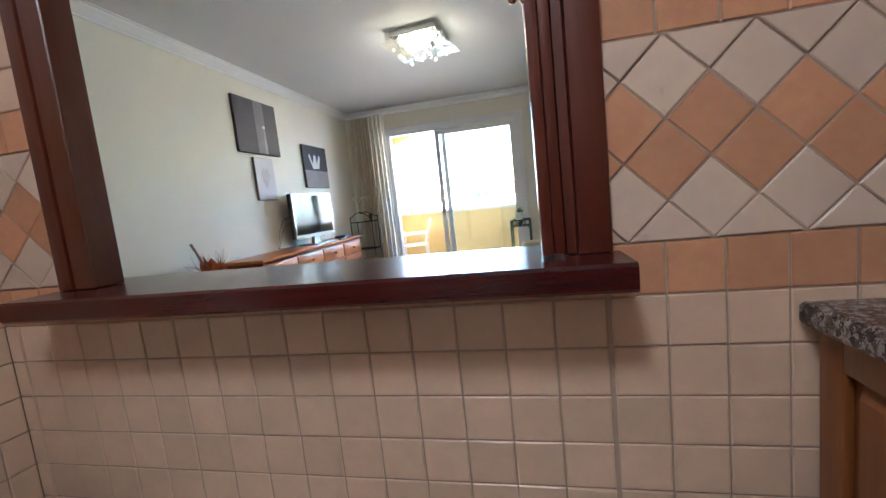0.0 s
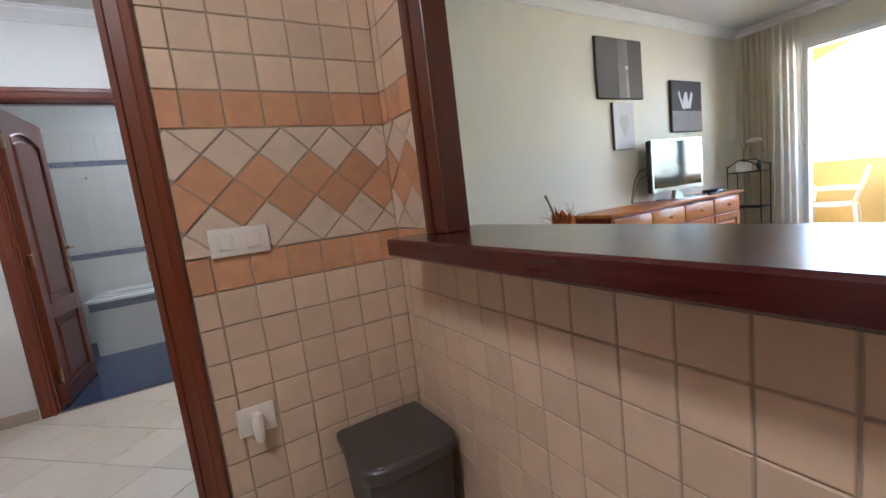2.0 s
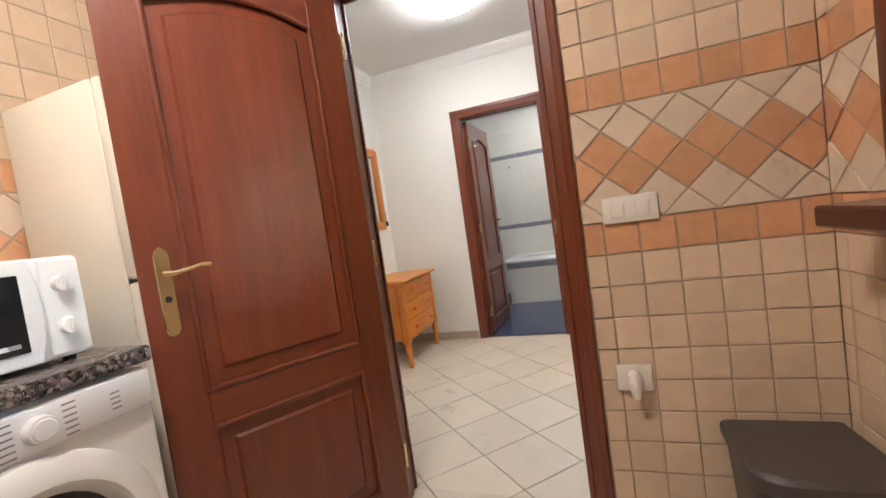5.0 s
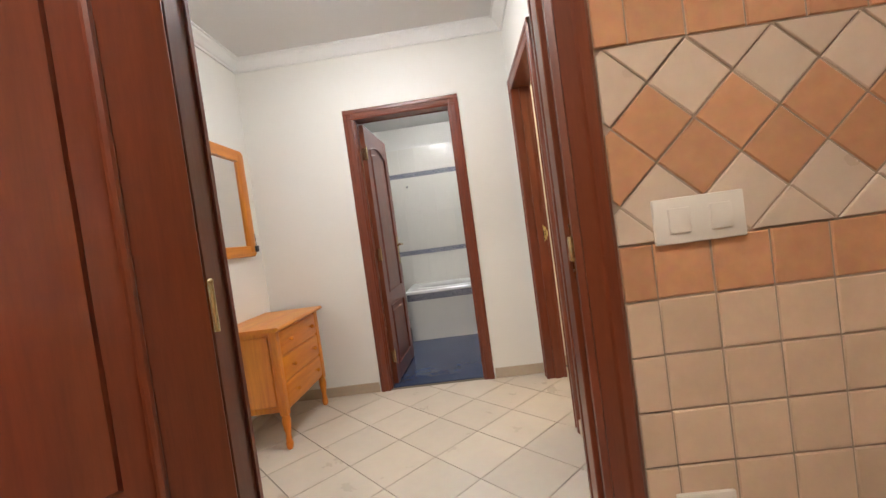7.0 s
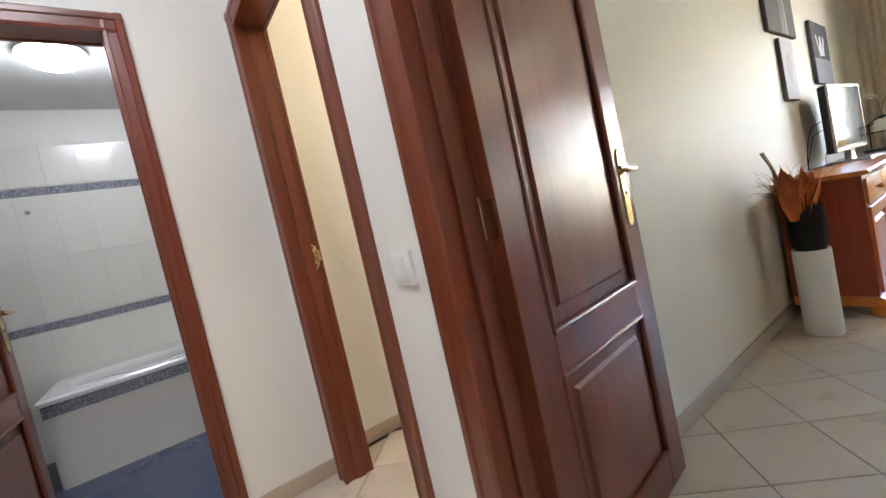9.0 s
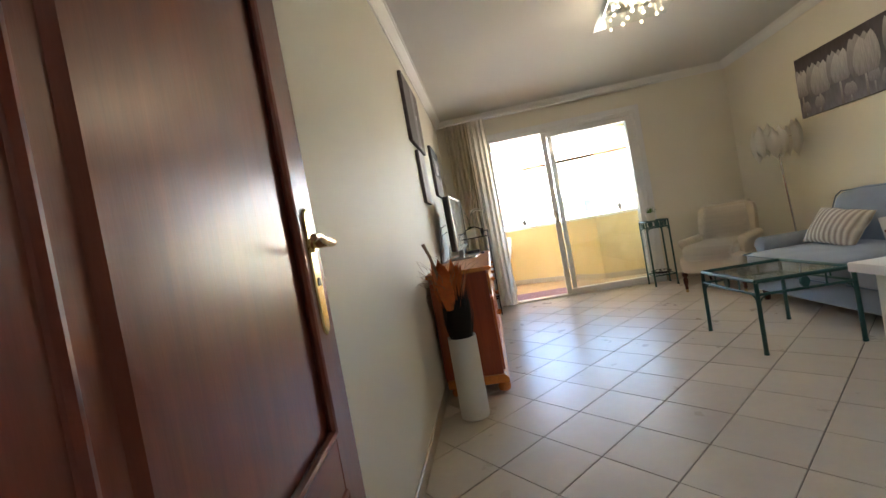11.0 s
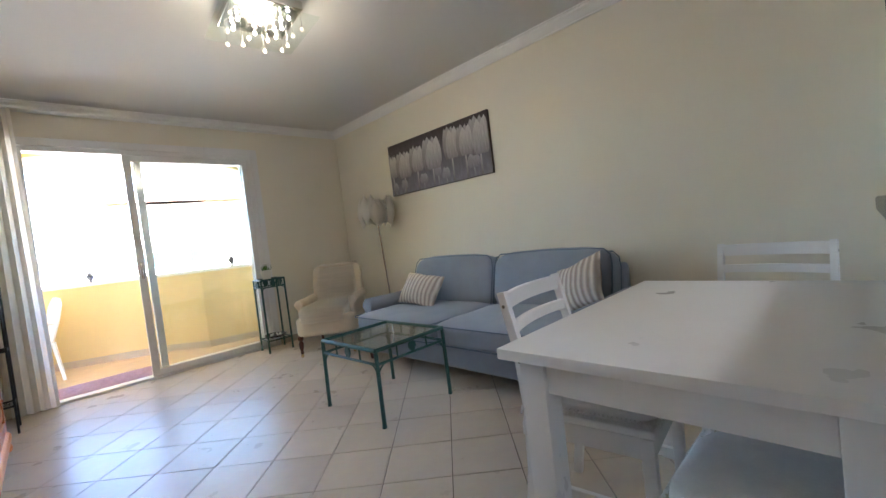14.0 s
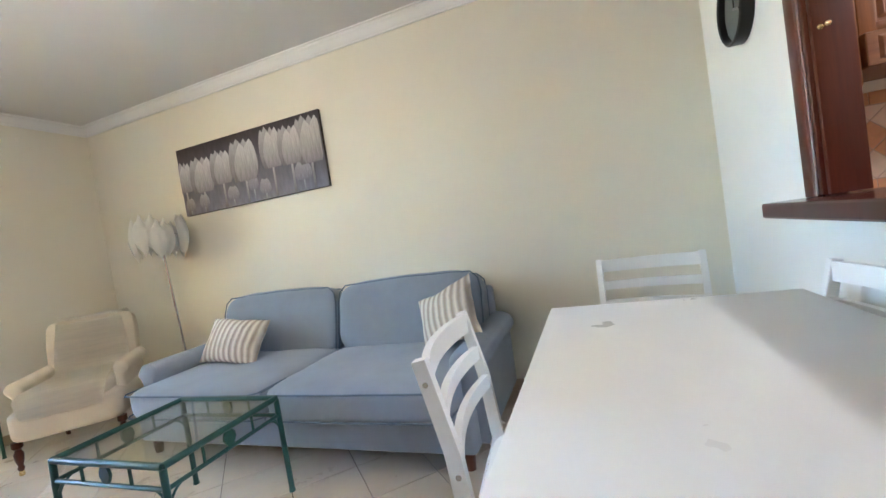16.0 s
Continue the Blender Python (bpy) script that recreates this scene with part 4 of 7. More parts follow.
tube(bm, [(-0.34, 0.07, 0.33), (-0.42, 0.10, 0.31), (-0.47, 0.12, 0.22), (-0.50, 0.13, 0.10), (-0.52, 0.13, 0.012), (-0.30, 0.11, 0.006)], 0.004, 6)
tube(bm, [(-0.33, 0.07, 0.27), (-0.40, 0.11, 0.24), (-0.46, 0.12, 0.14), (-0.50, 0.14, 0.008)], 0.003, 6)
tube(bm, [(-0.20, 0.09, 0.14), (-0.24, 0.10, 0.06), (-0.33, 0.08, 0.006), (-0.42, 0.05, 0.005)], 0.003, 6)
part("cable", bm, M_BLACK, tv, "black cables hanging behind")
solid("set_top_box", box(B(), (-2.34, 4.80, 0.826), (-2.20, 4.98, 0.861), 0.006, 2), M_BLACK, "small black receiver box on sideboard", "receiver")
solid("remote_control", box(B(), (-2.185, 4.58, 0.826), (-2.145, 4.74, 0.843), 0.006, 2), M_BLACK, "black remote control lying on sideboard", "remote")

# floor vase with dried plants
vase = solid("floor_vase", lathe(B(), [(0.078, 0), (0.083, 0.006), (0.083, 0.465), (0.080, 0.472), (0.072, 0.466), (0.072, 0.06), (0.01, 0.05)], (-2.325, 2.79, 0), 32), M_CERAMIC, "tall white cylindrical ceramic floor vase", "vase")
M_FEATH = surf("dark_dried_grass", (0.014, 0.010, 0.008), 0.8, var=0.3, scale=30)
M_RED = surf("rust_orange_dried_leaf", (0.60, 0.135, 0.022), 0.7, var=0.30, scale=12, fine=60, bump=0.2)
M_TWIG = surf("dry_twig", (0.30, 0.19, 0.11), 0.85, var=0.25, scale=30)
dried = at_base("dried_plants", (-2.325, 2.79, 0.40), "dark dried grasses, rust-orange leaves and curly twigs in vase", "plant")
rng = random.Random(11)
bm = B()
for k in range(1100):
    a = rng.uniform(0, 6.283)
    r0, r1 = rng.uniform(0, 0.06), rng.uniform(0.02, 0.09)
    o = Vector((-2.325 + r0 * math.cos(a), 2.79 + r0 * math.sin(a), 0.42))
    tip = Vector((-2.325 + r1 * math.cos(a + 0.3), 2.79 + r1 * math.sin(a + 0.3), rng.uniform(0.60, 0.80)))
    mid = (o + tip) / 2 + Vector((math.cos(a), math.sin(a), 0)) * rng.uniform(0.0, 0.025)
    s = Vector((-math.sin(a), math.cos(a), 0)) * rng.uniform(0.002, 0.006)
    p = [bm.verts.new(q) for q in (o - s * 0.6, o + s * 0.6, mid + s, mid - s, tip)]
    bm.faces.new((p[0], p[1], p[2], p[3])), bm.faces.new((p[3], p[2], p[4]))
wpart("dark_grass", bm, M_FEATH, dried)
for k in range(26):
    bm = B()
    a = rng.uniform(0, 6.283)
    r0 = rng.uniform(0.005, 0.055)
    o = Vector((-2.350 + r0 * math.cos(a), 2.775 + r0 * math.sin(a), rng.uniform(0.62, 0.70)))
    lean = Vector((math.cos(a), math.sin(a), 0)) * rng.uniform(0.05, 0.32) + Vector((0, 0, 1))
    L = rng.uniform(0.17, 0.27)
    s = Vector((-math.sin(a), math.cos(a), 0))
    rows_ = []
    for i in range(9):
        t = i / 8
        w = 0.046 * math.sin(math.pi * min(1, 0.10 + t * 0.90)) ** 0.8 * (1 - 0.15 * t) + 0.003 * math.sin(k + t * 17)
        c = o + lean.normalized() * L * t + noise.noise_vector(Vector((k, t * 2, 0))) * 0.014
        out = Vector((math.cos(a), math.sin(a), 0)) * 0.012 * math.cos(t * 5)
        rows_.append([bm.verts.new(c - s * w), bm.verts.new(c + out), bm.verts.new(c + s * max(w, 0.001))])
    for q0, q1 in zip(rows_, rows_[1:]):
        bm.faces.new((q0[0], q0[1], q1[1], q1[0])), bm.faces.new((q0[1], q0[2], q1[2], q1[1]))
    for v in bm.verts:
        v.co.x = max(v.co.x, LW + 0.02)
    wpart("dried_leaf", bm, M_RED, dried, angle=60)
for k in range(36):
    bm = B()
    a = rng.uniform(1.2, 5.6)
    p = Vector((-2.325 + 0.03 * math.cos(a), 2.79 + 0.03 * math.sin(a), 0.70))
    d = Vector((math.cos(a) * rng.uniform(0.15, 0.6), math.sin(a) * rng.uniform(0.15, 0.7), 1)).normalized()
    pts = [p]
    for i in range(10):
        d = (d + noise.noise_vector(Vector((k * 3.1, i * 0.9, 2))) * 0.75 + Vector((0, 0, -0.03))).normalized()
        p = p + d * rng.uniform(0.018, 0.038)
        p.x = max(p.x, -2.50)
        pts.append(p.copy())
    tube(bm, pts, [0.0022 - 0.00016 * i for i in range(11)], 4)
    wpart("twig", bm, M_TWIG, dried)
wpart("stalk", tube(B(), [(-2.36, 2.76, 0.60), (-2.395, 2.72, 0.86), (-2.41, 2.70, 0.95), (-2.435, 2.68, 1.03)], [0.008, 0.009, 0.008, 0.010], 8), M_TWIG, dried)

# iron stand with orchid
stand = at_base("etagere", (-2.24, 5.57, 0), "black iron three-tier stand with curved rail", "stand")
EX0, EX1, EY0, EY1 = -2.40, -2.085, 5.46, 5.69
for x, y, zt in ((EX0, EY0, 1.05), (EX1, EY0, 1.05), (EX0, EY1, 1.05), (EX1, EY1, 1.05)):
    bm = rod(B(), (x, y, 0), (x, y, zt), 0.007, n=8)
    ball(bm, (x, y, zt + 0.006), 0.010, n=10)
    wpart("post", bm, M_IRON, stand)
for z in (0.20, 0.60, 0.985):
    bm = B()
    for a, b in (((EX0, EY0), (EX1, EY0)), ((EX1, EY0), (EX1, EY1)), ((EX1, EY1), (EX0, EY1)), ((EX0, EY1), (EX0, EY0))):
        rod(bm, (*a, z), (*b, z), 0.006, n=8)
    for k in range(1, 6):
        y = EY0 + (EY1 - EY0) * k / 6
        rod(bm, (EX0, y, z), (EX1, y, z), 0.0025, n=6)
    wpart("shelf", bm, M_IRON, stand)
for y in (EY0, EY1):
    wpart("curved_rail", tube(B(), [(EX0 + (EX1 - EX0) * t, y, 1.05 + 0.07 * math.sin(math.pi * t) ** 1.5 + 0.01 * math.sin(6.28 * t)) for t in [i / 12 for i in range(13)]], 0.006, 8), M_IRON, stand)
orchid = at_base("orchid", (-2.29, 5.58, 0.991), "white orchid in square white pot on stand", "plant")
wpart("pot", box(B(), (-2.345, 5.525, 0.991), (-2.235, 5.635, 1.10), 0.008, 2), M_CERAMIC, orchid)
M_PETAL = surf("orchid_petal", (0.80, 0.78, 0.74), 0.6, var=0.04, scale=20)
bm, bmf = B(), B()
for k, (dx, dy) in enumerate(((0.16, -0.03), (-0.10, 0.05))):
    pts = [Vector((-2.29 + dx * t * t, 5.58 + dy * t, 1.09 + 0.24 * math.sin(t * 1.9) * 1.0)) for t in [i / 8 for i in range(9)]]
    tube(bm, pts, 0.0025, 5)
    for j in (5, 6, 7, 8):
        for a in range(5):
            an = a * 1.2566
            c = pts[j]
            u, v = Vector((math.cos(an), 0.2, math.sin(an))), Vector((-math.sin(an), 0.1, math.cos(an)))
            bmf.faces.new([bmf.verts.new(c), bmf.verts.new(c + u * 0.016 + v * 0.011), bmf.verts.new(c + u * 0.030), bmf.verts.new(c + u * 0.016 - v * 0.011)])
for a in (0.3, 1.9, 3.6, 5.0):
    pts = [Vector((-2.29 + math.cos(a) * r, 5.58 + math.sin(a) * r, 1.095 + h)) for r, h in ((0, 0), (0.04, 0.035), (0.075, 0.03))]
    s = Vector((-math.sin(a), math.cos(a), 0)) * 0.014
    bm.faces.new([bm.verts.new(q) for q in (pts[0] - s * 0.4, pts[0] + s * 0.4, pts[1] + s, pts[2], pts[1] - s)])
wpart("stem", bm, M_LEAF, orchid)
wpart("blossom", bmf, M_PETAL, orchid)
solid("alarm_clock", ball(box(B(), (-2.17, 5.57, 0.991), (-2.13, 5.63, 1.0), 0.003, 1), (-2.15, 5.60, 1.045), 0.048, (0.5, 1, 1), 16), M_BLACK, "round black clock standing beside orchid", "clock")

# pictures
M_CANVAS = surf("canvas_edge", (0.10, 0.085, 0.085), 0.8, var=0.1, fine=150)
M_PGREY = surf("print_grey", (0.14, 0.125, 0.125), 0.75, var=0.12, scale=4, fine=120)
M_PLITE = surf("print_pale", (0.42, 0.40, 0.39), 0.75, var=0.25, scale=9, fine=120)
M_PWHITE = surf("print_white", (0.66, 0.64, 0.66), 0.75, var=0.06, scale=6, fine=120)
M_PMID = surf("print_mid", (0.28, 0.26, 0.27), 0.75, var=0.2, scale=9, fine=120)
M_PDARK = surf("print_dark", (0.05, 0.043, 0.045), 0.75, var=0.1, scale=5, fine=120)


def west_picture(label, y0, y1, z0, z1, ground):
    th = at_base("picture", (LW + 0.015, (y0 + y1) / 2, z0), label, "picture", "pictures above sideboard")
    wpart("canvas", box(B(), (LW + 0.001, y0, z0), (LW + 0.028, y1, z1), 0.003, 1), M_CANVAS, th)
    wpart("print", box(B(), (LW + 0.0281, y0 + 0.003, z0 + 0.003), (LW + 0.0292, y1 - 0.003, z1 - 0.003)), ground, th)
    return th


def flat(th, pts, material, x, name="image"):
    """A printed shape lying on a canvas: outline in (y, z), at x."""
    return wpart(name, prism(B(), pts, "x", x - 0.0005, x + 0.0005), material, th)


def ellipse(cy, cz, ry, rz, n=20):
    return [(cy + ry * math.cos(6.28318 * i / n), cz + rz * math.sin(6.28318 * i / n)) for i in range(n)]


PX = LW + 0.0300
pa = west_picture("grey canvas print with pale vertical band", 3.49, 4.14, 1.81, 2.335, M_PGREY)
flat(pa, [(3.78, 1.815), (3.93, 1.815), (3.93, 2.33), (3.78, 2.33)], M_PMID, PX)
flat(pa, [(3.885, 1.815), (3.925, 1.815), (3.915, 2.07), (3.895, 2.07)], M_PLITE, PX + 0.0012)
flat(pa, ellipse(3.905, 2.085, 0.022, 0.018), M_PWHITE, PX + 0.0012)
pb = west_picture("small pale canvas print", 3.675, 3.975, 1.35, 1.775, M_PWHITE)
flat(pb, [(3.75, 1.60), (3.80, 1.68), (3.825, 1.64), (3.85, 1.68), (3.90, 1.60), (3.83, 1.46)], surf("print_faint", (0.56, 0.53, 0.55), 0.75, var=0.06, scale=9), PX)
pc = west_picture("dark black and white canvas print", 4.605, 5.175, 1.487, 2.005, M_PDARK)
flat(pc, [(4.61, 1.49), (5.17, 1.49), (5.17, 1.70), (4.61, 1.70)], M_PMID, PX)
flat(pc, [(4.72, 1.88), (4.75, 1.90), (4.80, 1.78), (4.85, 1.89), (4.89, 1.89), (4.91, 1.78), (4.97, 1.90), (5.00, 1.87), (4.95, 1.72), (4.80, 1.72)], M_PWHITE, PX + 0.0012)
flat(pc, [(4.86, 1.705), (4.98, 1.705), (4.98, 1.725), (4.86, 1.725)], M_PDARK, PX + 0.0024)

# tulip canvas on the east wall
TXX = LE - 0.0285
tul = at_base("tulip_picture", (LE - 0.015, 4.12, 1.563), "wide grey canvas print of pale tulips", "picture")
TY_0, TY_1, TZ0, TZ1 = 3.391, 4.855, 1.563, 2.129
wpart("canvas", box(B(), (LE - 0.027, TY_0, TZ0), (LE - 0.001, TY_1, TZ1), 0.003, 1), M_CANVAS, tul)
m_, nt_, p_ = base_mat("print_ground_purple_grey")
_tc = nd(nt_, "ShaderNodeTexCoord")
_sep = nd(nt_, "ShaderNodeSeparateXYZ")
nt_.links.new(_tc.outputs["Generated"], _sep.inputs[0])
_nz = nd(nt_, "ShaderNodeTexNoise", Scale=9.0, Detail=3.0)
_mp = nd(nt_, "ShaderNodeMapping", Scale=(1, 5, 0.6))
nt_.links.new(_tc.outputs["Generated"], _mp.inputs[0])
nt_.links.new(_mp.outputs[0], _nz.inputs["Vector"])
_c = mixc(nt_, _sep.outputs["Z"], (0.20, 0.19, 0.23), (0.055, 0.042, 0.048))
_c = mixc(nt_, 0.35, _c, _nz.outputs["Fac"], "OVERLAY")
nt_.links.new(_c, p_.inputs["Base Color"])
p_.inputs["Roughness"].default_value = 0.75
wpart("print", box(B(), (LE - 0.0285, TY_0 + 0.002, TZ0 + 0.002), (LE - 0.0270, TY_1 - 0.002, TZ1 - 0.002)), m_, tul)


def petal_mat(name, lo, hi):
    """Printed petal: pale towards its rim, with long veins."""
    m, nt, p = base_mat(name)
    tc = nd(nt, "ShaderNodeTexCoord")
    sp = nd(nt, "ShaderNodeSeparateXYZ")
    nt.links.new(tc.outputs["Generated"], sp.inputs[0])
    mp = nd(nt, "ShaderNodeMapping", Scale=(1, 9, 1.2))
    nt.links.new(tc.outputs["Generated"], mp.inputs[0])
    nz = nd(nt, "ShaderNodeTexNoise", Scale=2.2, Detail=5.0, Roughness=0.6)
    nt.links.new(mp.outputs[0], nz.inputs["Vector"])
    c = mixc(nt, sp.outputs["Z"], lo, hi)
    c = mixc(nt, 0.65, c, nz.outputs["Fac"], "OVERLAY")
    nt.links.new(c, p.inputs["Base Color"])
    p.inputs["Roughness"].default_value = 0.75
    return m


P1 = petal_mat("print_petal_light", (0.24, 0.22, 0.23), (0.60, 0.57, 0.56))
P2 = petal_mat("print_petal_mid", (0.16, 0.145, 0.155), (0.44, 0.41, 0.41))
P3 = petal_mat("print_petal_soft", (0.20, 0.19, 0.22), (0.36, 0.34, 0.36))


def clip_y(pts):
    return [(min(max(y, TY_0 + 0.003), TY_1 - 0.003), min(max(z, TZ0 + 0.003), TZ1 - 0.003)) for y, z in pts]


def petal(cy, z0, w, h, lean, n=9):
    """A petal's outline: narrow foot, full belly, pointed tip."""
    left, right = [], []
    for i in range(n + 1):
        t = i / n
        ww = w / 2 * (math.sin(math.pi * (0.12 + 0.88 * t) ** 0.8) ** 0.75 if t < 1 else 0.0)
        c = cy + lean * t * t
        left.append((c - ww, z0 + h * t)), right.append((c + ww, z0 + h * t))
    return clip_y(left + right[::-1][1:])


depth = TXX - 0.0006
for cy, top, h, w, soft in ((3.60, 1.80, 0.15, 0.16, 1), (3.97, 1.74, 0.13, 0.11, 1), (4.30, 1.74, 0.12, 0.12, 1), (4.62, 1.73, 0.12, 0.11, 1), (4.78, 1.72, 0.12, 0.10, 1), (4.08, 1.80, 0.14, 0.10, 1)):
    depth -= 0.0002
    flat(tul, clip_y([(cy - 0.008, TZ0 + 0.003), (cy + 0.008, TZ0 + 0.003), (cy + 0.006, top - h), (cy - 0.006, top - h)]), P3, depth, "stem")
    for dx, k in ((-0.3, 0.9), (0.3, 0.92), (0, 0.86)):
        depth -= 0.0002
        flat(tul, petal(cy + dx * w * 0.35, top - h, w * 0.78, h * k, dx * w * 0.3), P3, depth, "petal")
for cy, top, h, w in ((4.80, 2.02, 0.26, 0.17), (4.60, 2.03, 0.30, 0.25), (4.38, 2.04, 0.28, 0.22), (3.86, 2.11, 0.32, 0.20), (4.14, 2.08, 0.34, 0.27), (3.50, 2.115, 0.36, 0.24), (3.68, 2.08, 0.30, 0.20)):
    depth -= 0.0002
    flat(tul, clip_y([(cy - 0.011, TZ0 + 0.003), (cy + 0.011, TZ0 + 0.003), (cy + 0.009, top - h + 0.01), (cy - 0.009, top - h + 0.01)]), P2, depth, "stem")
    for dx, k, mt in ((-0.15, 0.96, P2), (0.2, 1.0, P2), (-0.42, 0.93, P1), (0.45, 0.95, P2), (0.05, 0.88, P1)):
        depth -= 0.0002
        flat(tul, petal(cy + dx * w * 0.42, top - h, w * 0.66, h * k, dx * w * 0.38), mt, depth, "petal")

# wall clock on the hatch wall
clk = at_base("wall_clock", (0.60, LS, 1.82), "round wall clock with deep black rim", "clock")
bm = B()
prof = [(0.142, 0.0), (0.142, 0.045), (0.135, 0.05), (0.128, 0.045), (0.128, 0.02)]
n = 40
rings = [[bm.verts.new((0.60 + r * math.cos(6.28318 * i / n), LS + 0.001 + d, 1.82 + r * math.sin(6.28318 * i / n))) for i in range(n)] for r, d in prof]
for r0, r1 in zip(rings, rings[1:]):
    for i in range(n):
        bm.faces.new((r0[i], r0[(i + 1) % n], r1[(i + 1) % n], r1[i]))
wpart("rim", bm, M_BLACK, clk)
bm = B()
rod(bm, (0.60, LS + 0.002, 1.82), (0.60, LS + 0.022, 1.82), 0.129, n=40)
wpart("face", bm, surf("clock_face", (0.20, 0.22, 0.20), 0.25, var=0.06, scale=5), clk, "grey-green dial")
bm = B()
rod(bm, (0.60, LS + 0.026, 1.82), (0.60, LS + 0.026, 1.93), 0.003, n=6)
rod(bm, (0.60, LS + 0.029, 1.82), (0.54, LS + 0.029, 1.80), 0.004, n=6)
wpart("clock_hands", bm, M_BLACK, clk)

# crystal ceiling lamp
cl = at_base("ceiling_lamp", (-0.72, 3.65, CEIL), "square mirrored ceiling lamp with glass plate and hanging crystal bulbs", "lamp")
M_MIRROR = surf("mirror_chrome", (0.75, 0.74, 0.72), 0.06, metal=1.0, var=0.02, fine=60, bump=0.0)
M_BULB = surf("lit_halogen", (1.0, 0.9, 0.7), 0.3, var=0.0, bump=0.0, emit=((1.0, 0.80, 0.54), 3.0))
mm = Matrix.Translation((-0.72, 3.65, 0)) @ pose(0, 0, 0, 0, 0, -6) @ Matrix.Translation((0.72, -3.65, 0))
bm = box(B(), (-0.92, 3.45, CEIL - 0.055), (-0.52, 3.85, CEIL - 0.001), 0.004, 1, mm)
wpart("housing", bm, M_MIRROR, cl)
bm = box(B(), (-0.99, 3.38, CEIL - 0.118), (-0.45, 3.92, CEIL - 0.110), 0.001, 1, mm)
wpart("glass_plate", bm, M_CLEAR, cl, "clear glass plate")
for i in range(3):
    for j in range(3):
        c = mm @ Vector((-0.72 + (i - 1) * 0.13, 3.65 + (j - 1) * 0.13, 0))
        bm = rod(B(), (c.x, c.y, CEIL - 0.060), (c.x, c.y, CEIL - 0.055), 0.05, n=20)
        wpart("reflector", bm, M_CHROME, cl)
        bm = ball(B(), (c.x, c.y, CEIL - 0.085), 0.010, (1, 1, 1.4), 10)
        wpart("bulb", bm, M_BULB, cl, "lit halogen bulb")
rng = random.Random(4)
# a weak emission in the drops stands in for the bulbs' sparkle
M_DROP = surf("crystal_added_glow", (0.9, 0.85, 0.75), 0.05, var=0.05, bump=0.0, emit=((1.0, 0.82, 0.55), 0.03))
for i in range(4):
    for j in range(4):
        c = mm @ Vector((-0.72 + (i - 1.5) * 0.115 + rng.uniform(-0.015, 0.015), 3.65 + (j - 1.5) * 0.115 + rng.uniform(-0.015, 0.015), 0))
        z = CEIL - 0.150 - 0.018 * ((i + j) % 2)
        rodm = rod(B(), (c.x, c.y, z), (c.x, c.y, CEIL - 0.055), 0.0016, n=5)
        pend = wpart("wire", rodm, M_CHROME, cl)
        bm = B()
        bmesh.ops.create_icosphere(bm, subdivisions=1, radius=0.014, matrix=Matrix.LocRotScale((c.x, c.y, z), None, (1, 1, 1.25)))
        part("crystal_drop", bm, M_DROP, pend, "crystal drop with faint added glow", angle=5)

# curtain beside the balcony door
M_CURT = surf("cream_curtain", (0.76, 0.69, 0.55), 0.9, var=0.05, scale=3, fine=260, bump=0.08)
M_SHEER = surf("white_sheer", (0.85, 0.84, 0.81), 0.9, var=0.04, scale=3, fine=260, bump=0.08)
for _m, _k in ((M_CURT, 0.6), (M_SHEER, 0.75)):
    # daylight soaks through the cloth
    _nt = _m.node_tree
    _p, _out = _nt.nodes["Principled BSDF"], _nt.nodes["Material Output"]
    _tr = nd(_nt, "ShaderNodeBsdfTranslucent", Color=(0.94, 0.91, 0.84, 1))
    _mx = nd(_nt, "ShaderNodeMixShader", Fac=_k)
    _nt.links.new(_p.outputs[0], _mx.inputs[1])
    _nt.links.new(_tr.outputs[0], _mx.inputs[2])
    _nt.links.new(_mx.outputs[0], _out.inputs["Surface"])


def curtain(name, x0, x1, y, z0, z1, folds, amp, material, label, spread=0.0):
    bm = B()
    n, k = folds * 10, 14
    rows_ = []
    for j in range(k + 1):
        v = j / k
        row = []
        for i in range(n + 1):
            u = i / n
            ph = u * folds * 6.28318 + 0.5 * math.sin(u * 9) + 0.15 * math.sin(v * 4 + u * 5)
            x = x0 + (x1 - x0) * u + spread * (1 - v) * u + 0.006 * math.sin(ph * 2)
            row.append(bm.verts.new((x, y + amp * math.sin(ph) * (0.55 + 0.45 * (1 - v)), z0 + (z1 - z0) * v)))
        rows_.append(row)
    for r0, r1 in zip(rows_, rows_[1:]):
        for i in range(n):
            bm.faces.new((r0[i], r0[i + 1], r1[i + 1], r1[i]))
    bmesh.ops.solidify(bm, geom=bm.faces[:], thickness=0.002)
    return solid(name, bm, material, label, "curtain", angle=80)


curtain("curtain", -2.42, -2.10, 5.875, 0.03, CEIL - 0.082, 6, 0.028, M_CURT, "cream fabric curtain drawn beside balcony door", 0.02)
curtain("sheer_curtain", -2.13, -1.885, 5.84, 0.03, CEIL - 0.082, 4, 0.026, M_SHEER, "white sheer curtain gathered beside balcony door", 0.03)
solid("curtain_rail", box(B(), (-2.45, 5.82, CEIL - 0.10), (0.30, 5.91, CEIL - 0.081), 0.003, 1), M_CROWN, "white curtain rail under the crown moulding", "curtain rail", kind="structure")

